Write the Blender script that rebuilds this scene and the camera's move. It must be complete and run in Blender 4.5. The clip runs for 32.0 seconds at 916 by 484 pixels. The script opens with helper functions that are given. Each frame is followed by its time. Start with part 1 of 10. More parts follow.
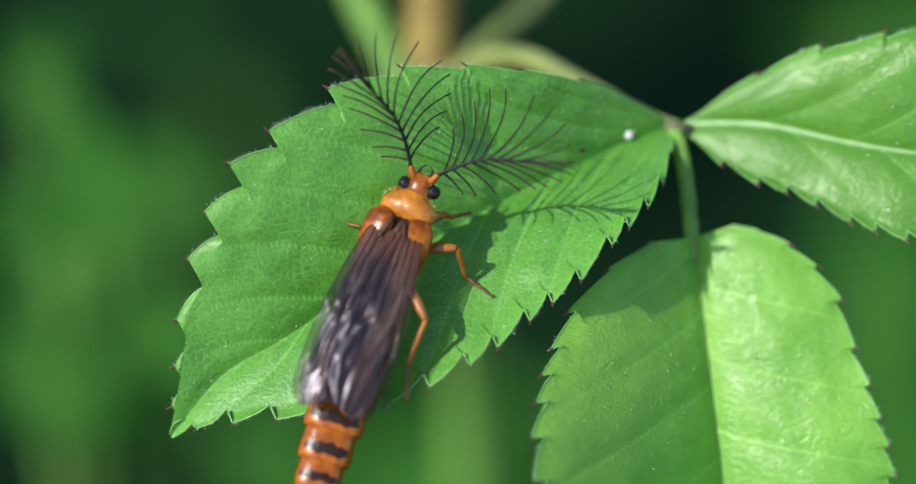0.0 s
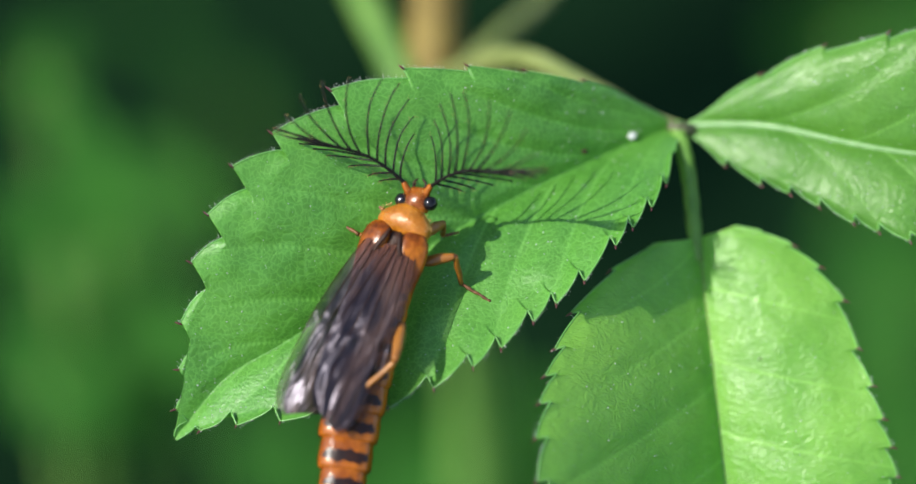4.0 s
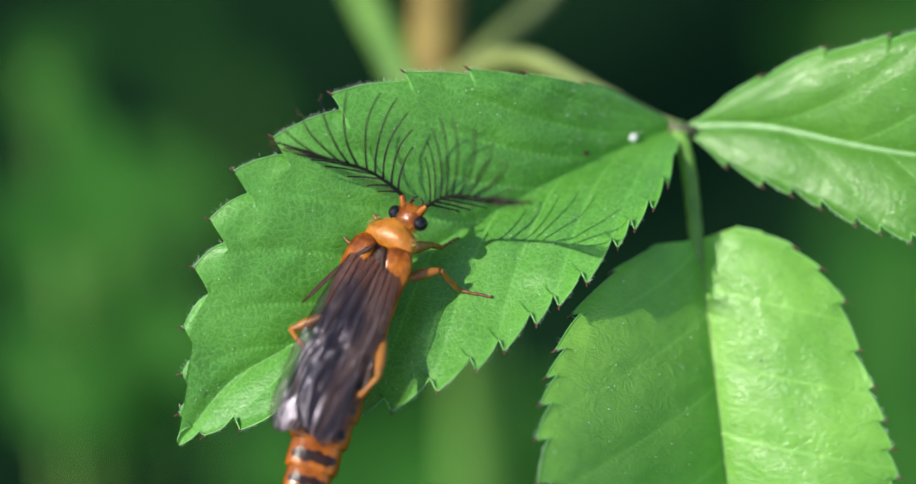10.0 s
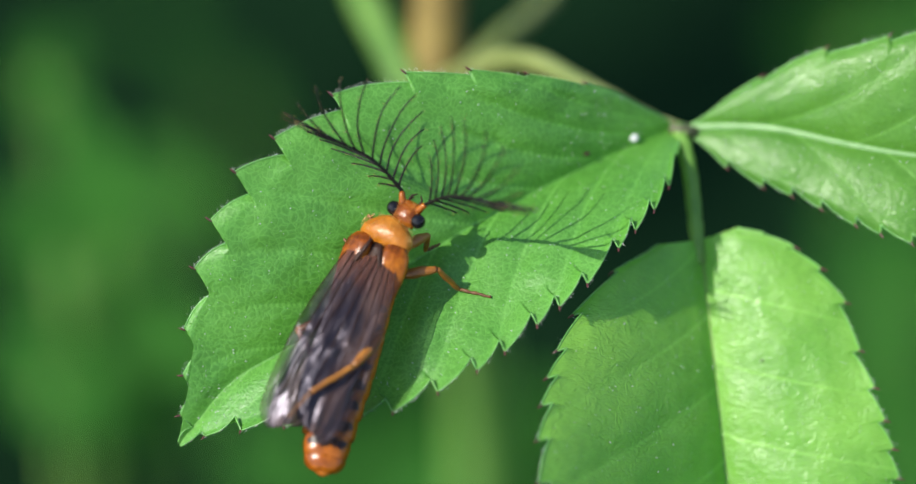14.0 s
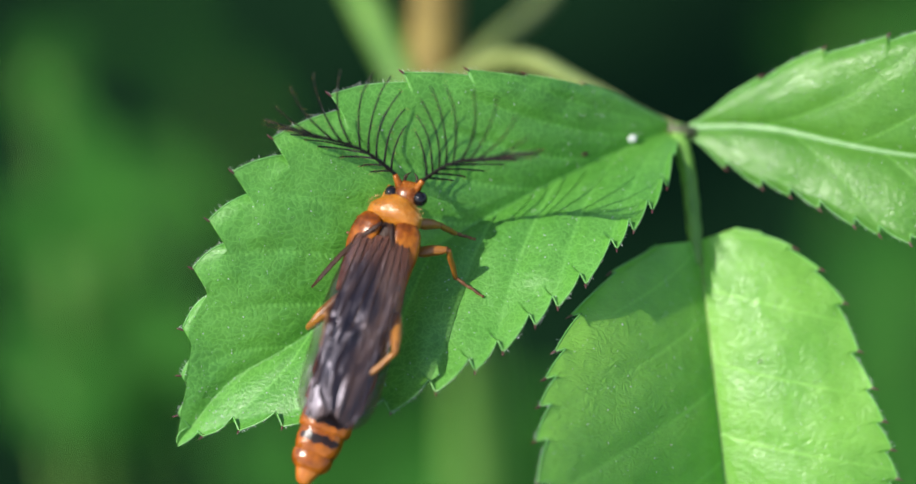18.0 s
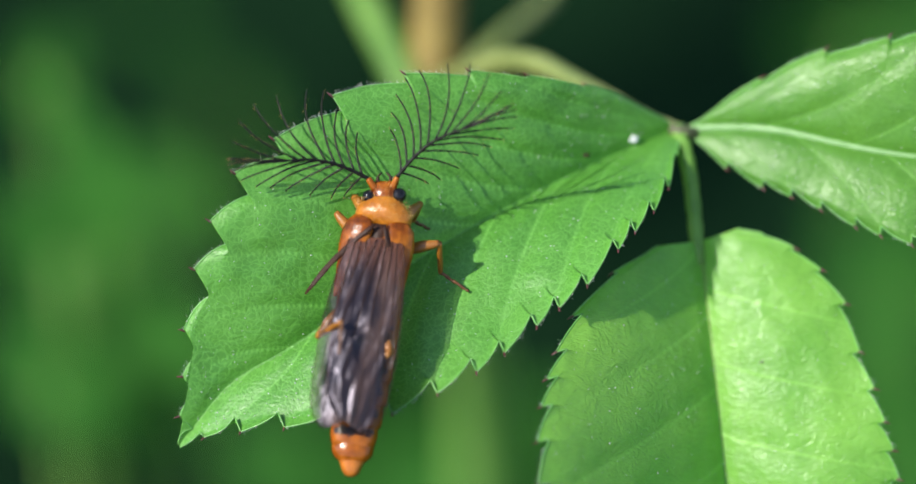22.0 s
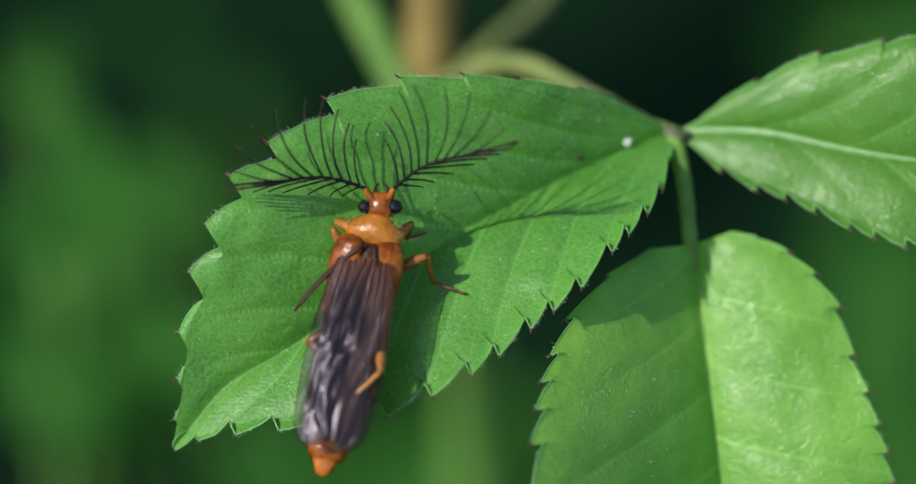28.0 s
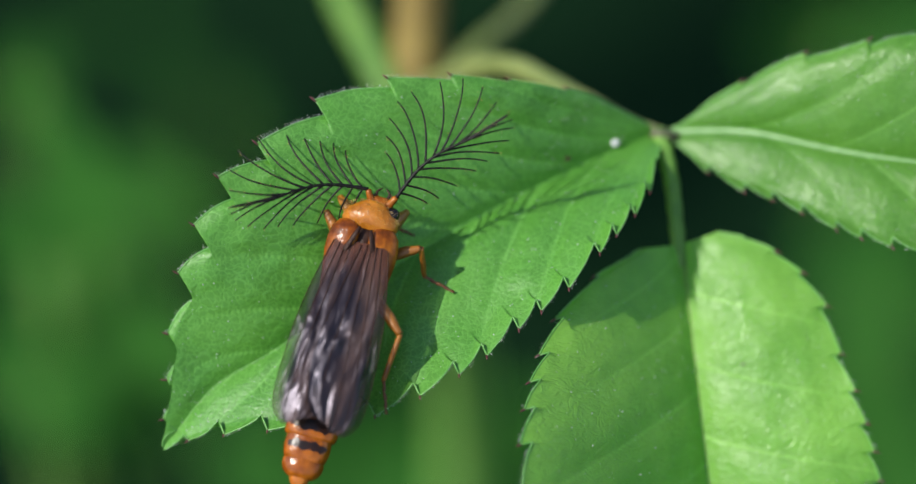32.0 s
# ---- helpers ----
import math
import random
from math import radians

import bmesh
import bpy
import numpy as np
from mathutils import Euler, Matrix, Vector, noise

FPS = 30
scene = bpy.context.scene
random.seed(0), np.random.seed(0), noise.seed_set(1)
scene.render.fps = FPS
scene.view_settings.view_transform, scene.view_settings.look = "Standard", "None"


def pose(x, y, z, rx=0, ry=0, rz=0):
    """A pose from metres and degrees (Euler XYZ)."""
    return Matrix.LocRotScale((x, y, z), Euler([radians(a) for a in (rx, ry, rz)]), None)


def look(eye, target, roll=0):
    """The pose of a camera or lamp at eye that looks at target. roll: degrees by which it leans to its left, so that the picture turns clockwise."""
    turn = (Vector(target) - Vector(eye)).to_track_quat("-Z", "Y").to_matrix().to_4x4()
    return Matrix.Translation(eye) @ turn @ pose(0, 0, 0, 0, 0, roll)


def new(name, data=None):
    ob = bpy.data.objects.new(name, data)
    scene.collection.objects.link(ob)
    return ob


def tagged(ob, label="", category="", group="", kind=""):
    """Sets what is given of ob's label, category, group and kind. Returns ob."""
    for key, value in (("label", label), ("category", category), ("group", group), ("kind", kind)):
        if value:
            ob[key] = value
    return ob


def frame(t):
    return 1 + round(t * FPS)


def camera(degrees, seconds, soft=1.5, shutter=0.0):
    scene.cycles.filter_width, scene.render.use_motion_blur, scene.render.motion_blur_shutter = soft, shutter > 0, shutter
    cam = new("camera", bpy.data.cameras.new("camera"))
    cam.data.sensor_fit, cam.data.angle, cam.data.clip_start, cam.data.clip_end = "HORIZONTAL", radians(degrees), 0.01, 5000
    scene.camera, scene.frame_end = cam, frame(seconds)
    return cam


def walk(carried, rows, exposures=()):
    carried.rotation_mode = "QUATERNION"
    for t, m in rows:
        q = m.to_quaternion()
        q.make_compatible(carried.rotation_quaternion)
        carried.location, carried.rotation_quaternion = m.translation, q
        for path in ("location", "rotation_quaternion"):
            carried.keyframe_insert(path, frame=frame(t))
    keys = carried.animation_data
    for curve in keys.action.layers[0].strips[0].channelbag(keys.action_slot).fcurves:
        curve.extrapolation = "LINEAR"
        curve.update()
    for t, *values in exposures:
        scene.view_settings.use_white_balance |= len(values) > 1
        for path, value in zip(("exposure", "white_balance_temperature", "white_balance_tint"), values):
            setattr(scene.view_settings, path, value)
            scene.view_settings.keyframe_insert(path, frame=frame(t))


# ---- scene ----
cam = camera(12.0, 32.0, soft=1.5, shutter=0.4)
# A macro lens with a wide aperture, focused on the beetle's head.
cam.data.dof.use_dof = True
cam.data.dof.focus_distance = 0.2955
cam.data.dof.aperture_fstop = 10.5

# The rose spray lies on a slope of 45 degrees, 0.6 m over the ground: x to the right, y up the slope, z off it.
SPRAY = pose(0, 0, 0.6, 45, 0, 0)
MM = 0.001


def view(right, up, back=0.0):
    """A camera pose 298 mm off the spray; right and up: millimetres by which its aim has drifted on the slope."""
    return look(SPRAY @ Vector((0, 0, (298 + back) * MM)), SPRAY @ Vector((right * MM, up * MM, 0)))


PATH = [
    (0.0, view(0.22, -0.04)), (1.0, view(0.16, -0.02)), (2.0, view(0.10, 0)), (3.0, view(0.04, 0)), (6.0, view(0, 0)),
    (8.0, view(-0.02, 0.04)), (10.0, view(-0.06, 0.08)), (12.0, view(-0.08, 0.12)), (14.0, view(-0.12, 0.12)),
    (16.5, view(-0.04, 0.20)), (18.0, view(0, 0.16)), (19.0, view(0.06, 0.16)), (20.0, view(0.06, 0.18)),
    (21.0, view(-0.02, 0.18)), (22.0, view(-0.10, 0.20)), (23.0, view(-0.12, 0.20)), (24.0, view(-0.08, 0.22)),
    (25.5, view(-0.06, 0.24)), (27.5, view(0.24, 0.38, 0.2)), (28.0, view(0.30, 0.42, 0.3)), (29.0, view(0.52, 0.54, 0.6)),
    (30.0, view(0.65, 0.58, 0.9)), (30.5, view(0.78, 0.53, 1.1)), (31.0, view(0.91, 0.50, 1.3)), (31.5, view(1.01, 0.48, 1.4)),
    (32.0, view(1.09, 0.47, 1.5)),
]
walk(cam, PATH, [(0.0, 0.76), (14.0, 0.78), (25.5, 0.84), (27.5, 0.36), (28.0, 0.30), (30.0, 0.78), (31.0, 0.48), (32.0, 0.49)])

# ---- light ----
SUN = SPRAY.to_3x3() @ Vector((-5.2, 2.6, 5.6)).normalized()
world = bpy.data.worlds.new("sky")
scene.world = world
world.use_nodes = True
sky = world.node_tree.nodes.new("ShaderNodeTexSky")
sky.sky_type, sky.sun_disc = "NISHITA", False
sky.sun_elevation, sky.sun_rotation = math.asin(SUN.z), math.atan2(SUN.x, SUN.y)
world.node_tree.nodes["Background"].inputs["Strength"].default_value = 0.15
world.node_tree.links.new(sky.outputs[0], world.node_tree.nodes["Background"].inputs[0])
sun = new("sun", bpy.data.lights.new("sun", "SUN"))
sun.data.energy, sun.data.angle, sun.data.color = 3.8, radians(0.5), (1.0, 0.96, 0.88)
sun.matrix_world = look(SUN * 3, (0, 0, 0))


# ---- materials ----
def shader(name):
    mat = bpy.data.materials.new(name)
    mat.use_nodes = True
    return mat, mat.node_tree.nodes, mat.node_tree.links, mat.node_tree.nodes["Principled BSDF"]


def noise_node(nodes, links, scale, detail=4.0, coord="Object"):
    tex = nodes.new("ShaderNodeTexNoise")
    tex.inputs["Scale"].default_value, tex.inputs["Detail"].default_value = scale, detail
    at = nodes.new("ShaderNodeTexCoord")
    links.new(at.outputs[coord], tex.inputs["Vector"])
    return tex


def ramp(nodes, links, source, stops):
    r = nodes.new("ShaderNodeValToRGB")
    while len(r.color_ramp.elements) < len(stops):
        r.color_ramp.elements.new(0.5)
    for e, (p, c) in zip(r.color_ramp.elements, stops):
        e.position, e.color = p, (*c, 1)
    links.new(source, r.inputs[0])
    return r.outputs[0]


def mix(nodes, links, factor, a, b, kind="MIX"):
    m = nodes.new("ShaderNodeMix")
    m.data_type, m.blend_type = "RGBA", kind
    for socket, value in ((m.inputs["Factor"], factor), (m.inputs["A"], a), (m.inputs["B"], b)):
        if isinstance(value, bpy.types.NodeSocket):
            links.new(value, socket)
        elif isinstance(value, tuple):
            socket.default_value = (*value, 1)
        else:
            socket.default_value = value
    return m.outputs["Result"]


def bump(nodes, links, height, strength, distance, into, before=None):
    b = nodes.new("ShaderNodeBump")
    b.inputs["Strength"].default_value, b.inputs["Distance"].default_value = strength, distance
    links.new(height, b.inputs["Height"])
    if before:
        links.new(before, b.inputs["Normal"])
    links.new(b.outputs[0], into)
    return b.outputs[0]


def grainy(name, stops, scale, rough, bump_scale=0, bump_depth=0.0, spec=0.5, fine=0):
    """Plain matter: colours by a broad and a fine noise, relief by another."""
    mat, nodes, links, b = shader(name)
    colour = ramp(nodes, links, noise_node(nodes, links, scale).outputs[0], stops)
    if fine:
        f = noise_node(nodes, links, fine, 2.0)
        colour = mix(nodes, links, 0.35, colour, ramp(nodes, links, f.outputs[0], [(0.3, (0.35, 0.35, 0.35)), (0.7, (1.0, 1.0, 1.0))]), "MULTIPLY")
    links.new(colour, b.inputs["Base Color"])
    b.inputs["Roughness"].default_value = rough
    b.inputs["Specular IOR Level"].default_value = spec
    if bump_scale:
        bump(nodes, links, noise_node(nodes, links, bump_scale).outputs[0], 0.6, bump_depth, b.inputs["Normal"])
    return mat


def leaf_matter(name, dark, light, through_colour, rough=0.42, shine=0.4, see=0.35, relief=0.2, net=0.3, wrinkle=0.0, paler=1.4):
    """A leaf: green cells in a net of paler veinlets, soft puckers, fine grain, some light let through."""
    mat, nodes, links, b = shader(name)
    at = nodes.new("ShaderNodeTexCoord")
    broad = noise_node(nodes, links, 140, 3.0)
    colour = ramp(nodes, links, broad.outputs[0], [(0.3, dark), (0.7, light)])
    blotch = noise_node(nodes, links, 900, 3.0)
    colour = mix(nodes, links, 0.28, colour, ramp(nodes, links, blotch.outputs[0], [(0.35, (0.6, 0.68, 0.55)), (0.65, (1.0, 1.0, 1.0))]), "MULTIPLY")
    pale = tuple(min(1.0, paler * c + 0.035 * (paler - 0.4)) for c in light)
    warp = noise_node(nodes, links, 600, 2.0)
    push = nodes.new("ShaderNodeVectorMath")
    push.operation = "MULTIPLY_ADD"
    push.inputs[1].default_value = (0.0016, 0.0016, 0.0016)
    links.new(warp.outputs["Color"], push.inputs[0])
    links.new(at.outputs["Object"], push.inputs[2])
    heights = []
    for scale, width, share in ((1200, 0.05, net * 0.5), (2300, 0.13, net)):
        cells = nodes.new("ShaderNodeTexVoronoi")
        cells.feature = "DISTANCE_TO_EDGE"
        cells.inputs["Scale"].default_value = scale
        links.new(push.outputs[0], cells.inputs["Vector"])
        line = nodes.new("ShaderNodeMapRange")
        line.inputs["From Max"].default_value, line.inputs["To Min"].default_value, line.inputs["To Max"].default_value = width, share, 0.0
        links.new(cells.outputs["Distance"], line.inputs["Value"])
        colour = mix(nodes, links, line.outputs[0], colour, pale)
        cap = nodes.new("ShaderNodeMapRange")
        cap.interpolation_type = "SMOOTHSTEP"
        cap.inputs["From Max"].default_value = 0.3
        links.new(cells.outputs["Distance"], cap.inputs["Value"])
        heights.append(cap.outputs[0])
    vein = nodes.new("ShaderNodeAttribute")
    vein.attribute_name = "vein"
    colour = mix(nodes, links, vein.outputs["Fac"], colour, pale)
    links.new(colour, b.inputs["Base Color"])
    gloss = noise_node(nodes, links, 700, 4.0)
    r = nodes.new("ShaderNodeMapRange")
    r.inputs["From Min"].default_value, r.inputs["From Max"].default_value = 0.3, 0.7
    r.inputs["To Min"].default_value, r.inputs["To Max"].default_value = rough - 0.08, rough + 0.12
    links.new(gloss.outputs[0], r.inputs["Value"])
    links.new(r.outputs[0], b.inputs["Roughness"])
    b.inputs["Specular IOR Level"].default_value = shine
    last = bump(nodes, links, noise_node(nodes, links, 330, 2.0).outputs[0], relief, 0.0005, b.inputs["Normal"])
    last = bump(nodes, links, heights[0], relief, 0.00007, b.inputs["Normal"], last)
    last = bump(nodes, links, heights[1], relief, 0.00003, b.inputs["Normal"], last)
    if wrinkle:
        long = nodes.new("ShaderNodeMapping")
        long.inputs["Rotation"].default_value = (0, 0, 0.5)
        long.inputs["Scale"].default_value = (0.35, 1.0, 1.0)
        links.new(push.outputs[0], long.inputs["Vector"])
        lines = nodes.new("ShaderNodeTexNoise")
        lines.inputs["Scale"].default_value, lines.inputs["Detail"].default_value = 4000, 3.0
        links.new(long.outputs[0], lines.inputs["Vector"])
        last = bump(nodes, links, lines.outputs[0], wrinkle, 0.00014, b.inputs["Normal"], last)
    bump(nodes, links, noise_node(nodes, links, 5500, 2.0).outputs[0], 0.45, 0.00007, b.inputs["Normal"], last)
    glow = nodes.new("ShaderNodeBsdfTranslucent")
    links.new(mix(nodes, links, 1.0, colour, through_colour, "MULTIPLY"), glow.inputs["Color"])
    both = nodes.new("ShaderNodeMixShader")
    both.inputs[0].default_value = see
    links.new(b.outputs[0], both.inputs[1])
    links.new(glow.outputs[0], both.inputs[2])
    links.new(both.outputs[0], nodes["Material Output"].inputs["Surface"])
    return mat


LEAF = leaf_matter("rose_leaf", (0.065, 0.242, 0.026), (0.112, 0.338, 0.041), (1.4, 1.25, 0.6), 0.43, 0.68, 0.36, 0.20, 0.34, 0.16)
YOUNG = leaf_matter("young_rose_leaf", (0.165, 0.43, 0.048), (0.268, 0.575, 0.076), (0.45, 1.12, 0.25), 0.37, 0.75, 0.45, 0.05, 0.12, 0.85, 1.12)
YOUNG_RIB = grainy("young_rib", [(0.3, (0.10, 0.19, 0.025)), (0.7, (0.16, 0.25, 0.035))], 900, 0.45, 3000, 0.0001)
PALE_LEAF = leaf_matter("pale_rose_leaf", (0.068, 0.22, 0.022), (0.115, 0.295, 0.036), (1.3, 1.2, 0.6), 0.36, 0.45, 0.38, 0.2, 0.2, 0.3)
BACK = leaf_matter("undergrowth_leaf", (0.014, 0.080, 0.010), (0.030, 0.128, 0.015), (1.4, 1.2, 0.5), 0.65, 0.04)
RIB = grainy("leaf_rib", [(0.3, (0.11, 0.28, 0.06)), (0.7, (0.17, 0.34, 0.10))], 900, 0.45, 3000, 0.0001)
PALE_RIB = grainy("pale_rib", [(0.3, (0.13, 0.27, 0.08)), (0.7, (0.19, 0.33, 0.13))], 900, 0.38, 3000, 0.0001)
JOINT = grainy("leaf_joint", [(0.3, (0.05, 0.055, 0.022)), (0.7, (0.09, 0.10, 0.04))], 700, 0.6, 3000, 0.0001)
MARGIN = grainy("leaf_margin", [(0.3, (0.085, 0.27, 0.045)), (0.7, (0.135, 0.33, 0.075))], 700, 0.42)
GLAND = grainy("tooth_gland", [(0.3, (0.05, 0.008, 0.014)), (0.7, (0.13, 0.02, 0.03))], 3000, 0.35)
SHOOT = grainy("olive_shoot", [(0.3, (0.075, 0.18, 0.028)), (0.7, (0.12, 0.24, 0.04))], 300, 0.5, 2500, 0.0002, 0.3, 2000)
STALK = grainy("green_stalk", [(0.3, (0.085, 0.21, 0.026)), (0.7, (0.14, 0.29, 0.042))], 300, 0.5, 2500, 0.0002, 0.4, 2000)
PALE_STALK = grainy("pale_stalk", [(0.3, (0.15, 0.20, 0.05)), (0.7, (0.23, 0.27, 0.08))], 200, 0.5, 2500, 0.0002, 0.4, 2000)
LOWER_STALK = grainy("lower_stalk", [(0.3, (0.15, 0.34, 0.06)), (0.7, (0.20, 0.40, 0.08))], 200, 0.5, 2500, 0.0002, 0.4, 2000)
BARK = grainy("woody_stem", [(0.3, (0.13, 0.085, 0.016)), (0.7, (0.25, 0.185, 0.042))], 160, 0.6, 900, 0.0004, 0.3, 1500)
# Green ground; the deep shade among the plants is put into its near-black colour.
SOIL = grainy("shade_dark_ground", [(0.3, (0.002, 0.010, 0.0035)), (0.7, (0.005, 0.021, 0.007))], 9, 0.9, 60, 0.01, 0.03, 120)
SPECK = grainy("white_speck", [(0.3, (0.42, 0.45, 0.40)), (0.7, (0.6, 0.6, 0.58))], 2000, 0.5)
ORANGE = grainy("orange_cuticle", [(0.3, (0.29, 0.090, 0.006)), (0.7, (0.48, 0.175, 0.012))], 900, 0.29, 2600, 0.00014, 0.45, 3000)
RUST = grainy("rust_cuticle", [(0.32, (0.07, 0.014, 0.002)), (0.5, (0.22, 0.055, 0.004)), (0.68, (0.36, 0.115, 0.008))], 700, 0.25, 2400, 0.00008, 0.28, 3000)
RING = grainy("abdomen_cuticle", [(0.3, (0.15, 0.032, 0.003)), (0.7, (0.42, 0.122, 0.008))], 700, 0.20, 2000, 0.00012, 0.4, 2200)
TIP = grainy("pale_abdomen_tip", [(0.3, (0.33, 0.085, 0.009)), (0.7, (0.50, 0.17, 0.022))], 900, 0.28, 2500, 0.00006, 0.4, 2500)
LEGS = grainy("amber_leg", [(0.3, (0.20, 0.068, 0.008)), (0.7, (0.33, 0.128, 0.014))], 900, 0.35, 6000, 0.00006, 0.5, 4000)
FOOT = grainy("brown_tarsus", [(0.3, (0.06, 0.022, 0.008)), (0.7, (0.17, 0.07, 0.02))], 1500, 0.5, 6000, 0.00006, 0.4)
BLACK = grainy("black_cuticle", [(0.3, (0.003, 0.0025, 0.002)), (0.7, (0.009, 0.007, 0.005))], 1500, 0.5, 5000, 0.00004, 0.25)
EYE = grainy("black_eye", [(0.3, (0.004, 0.004, 0.005)), (0.7, (0.008, 0.008, 0.01))], 1500, 0.08, 9000, 0.00002, 0.35)
HAIR = grainy("golden_hair", [(0.3, (0.34, 0.19, 0.05)), (0.7, (0.5, 0.31, 0.10))], 900, 0.35)
BAND = grainy("dark_band", [(0.3, (0.006, 0.003, 0.002)), (0.7, (0.03, 0.011, 0.005))], 900, 0.3, 2400, 0.00006, 0.35, 3000)
BROWN = grainy("brown_elytron", [(0.3, (0.016, 0.008, 0.006)), (0.7, (0.045, 0.020, 0.012))], 900, 0.45, 5000, 0.0001, 0.15)


def wing_matter(name):
    """Crumpled smoky film, clearer where the mesh says so."""
    mat, nodes, links, b = shader(name)
    stretch = nodes.new("ShaderNodeMapping")
    stretch.inputs["Scale"].default_value = (1.0, 0.42, 1.0)
    stretch.inputs["Rotation"].default_value = (0, 0, 0.12)
    at = nodes.new("ShaderNodeTexCoord")
    links.new(at.outputs["Object"], stretch.inputs["Vector"])
    tint = nodes.new("ShaderNodeTexNoise")
    tint.inputs["Scale"].default_value, tint.inputs["Detail"].default_value = 420, 5.0
    links.new(stretch.outputs[0], tint.inputs["Vector"])
    colour = ramp(nodes, links, tint.outputs[0], [(0.35, (0.005, 0.0035, 0.0045)), (0.50, (0.016, 0.010, 0.009)), (0.68, (0.062, 0.034, 0.022))])
    base = nodes.new("ShaderNodeAttribute")
    base.attribute_name = "rust"
    colour = mix(nodes, links, base.outputs["Fac"], colour, (0.125, 0.043, 0.015))
    links.new(colour, b.inputs["Base Color"])
    shine = nodes.new("ShaderNodeMapRange")
    shine.inputs["From Min"].default_value, shine.inputs["From Max"].default_value = 0.35, 0.65
    shine.inputs["To Min"].default_value, shine.inputs["To Max"].default_value = 0.30, 0.52
    links.new(noise_node(nodes, links, 500, 3.0).outputs[0], shine.inputs["Value"])
    links.new(shine.outputs[0], b.inputs["Roughness"])
    b.inputs["Specular IOR Level"].default_value = 0.54
    b.inputs["Specular Tint"].default_value = (0.88, 0.82, 1.0, 1)
    folds = nodes.new("ShaderNodeTexNoise")
    folds.inputs["Scale"].default_value, folds.inputs["Detail"].default_value = 700, 3.0
    links.new(stretch.outputs[0], folds.inputs["Vector"])
    first = bump(nodes, links, folds.outputs[0], 0.42, 0.0006, b.inputs["Normal"])
    fine = nodes.new("ShaderNodeMapping")
    fine.inputs["Scale"].default_value = (1.0, 0.13, 1.0)
    fine.inputs["Rotation"].default_value = (0, 0, 0.12)
    links.new(at.outputs["Object"], fine.inputs["Vector"])
    lines = nodes.new("ShaderNodeTexNoise")
    lines.inputs["Scale"].default_value, lines.inputs["Detail"].default_value = 2300, 3.0
    links.new(fine.outputs[0], lines.inputs["Vector"])
    bump(nodes, links, lines.outputs[0], 0.5, 0.00022, b.inputs["Normal"], first)
    clear = nodes.new("ShaderNodeBsdfTransparent")
    clear.inputs[0].default_value = (0.72, 0.68, 0.62, 1)
    share = nodes.new("ShaderNodeAttribute")
    share.attribute_name = "clear"
    both = nodes.new("ShaderNodeMixShader")
    links.new(share.outputs["Fac"], both.inputs[0])
    links.new(b.outputs[0], both.inputs[1])
    links.new(clear.outputs[0], both.inputs[2])
    links.new(both.outputs[0], nodes["Material Output"].inputs["Surface"])
    return mat


WING = wing_matter("smoky_wing")


# ---- shapes ----
def part(name, bm, material, parent, label="", smooth=True):
    mesh = bpy.data.meshes.new(name)
    bmesh.ops.recalc_face_normals(bm, faces=bm.faces)
    bm.to_mesh(mesh)
    bm.free()
    if smooth:
        for p in mesh.polygons:
            p.use_smooth = True
    mesh.materials.append(material)
    ob = new(name, mesh)
    ob.parent = parent
    return tagged(ob, label)


def tube(bm, points, radii, seg=8, flat=1.0):
    """A round rod through points (mm), its radii given (mm), ends closed."""
    points = [Vector(p) for p in points]
    rings, side = [], None
    for i, p in enumerate(points):
        d = (points[min(i + 1, len(points) - 1)] - points[max(i - 1, 0)]).normalized()
        side = d.orthogonal().normalized() if side is None else (side - d * side.dot(d)).normalized()
        up = d.cross(side)
        rings.append([bm.verts.new((p + (side * math.cos(a) + up * math.sin(a) * flat) * radii[i]) * MM)
                      for a in (2 * math.pi * k / seg for k in range(seg))])
    for a, b in zip(rings, rings[1:]):
        for k in range(seg):
            bm.faces.new((a[k], a[(k + 1) % seg], b[(k + 1) % seg], b[k]))
    bm.faces.new(rings[0][::-1])
    bm.faces.new(rings[-1])
    return bm


def loft(bm, rings, seg=24, power=2.0):
    """A closed body along y: rings of (y, half width, half height, middle z), in mm; power over 2 squares the section."""
    made = []
    for y, w, h, z in rings:
        ring = []
        for k in range(seg):
            a = 2 * math.pi * k / seg
            c, s = math.cos(a), math.sin(a)
            ring.append(bm.verts.new((w * math.copysign(abs(c) ** (2 / power), c) * MM, y * MM, (z + h * math.copysign(abs(s) ** (2 / power), s)) * MM)))
        made.append(ring)
    for a, b in zip(made, made[1:]):
        for k in range(seg):
            bm.faces.new((a[k], a[(k + 1) % seg], b[(k + 1) % seg], b[k]))
    bm.faces.new(made[0])
    bm.faces.new(made[-1][::-1])
    return bm


def dome(n, y0, y1, w, h, z, ends=0.15, e0=2.0, e1=2.0):
    """Rings for a rounded body from y0 to y1."""
    out = []
    for i in range(n + 1):
        f = i / n
        k = max(0.0, 1 - abs(2 * f - 1) ** (e0 if f < 0.5 else e1)) ** 0.5
        k = ends + (1 - ends) * k
        out.append((y0 + (y1 - y0) * f, w * k, h * k, z))
    return out


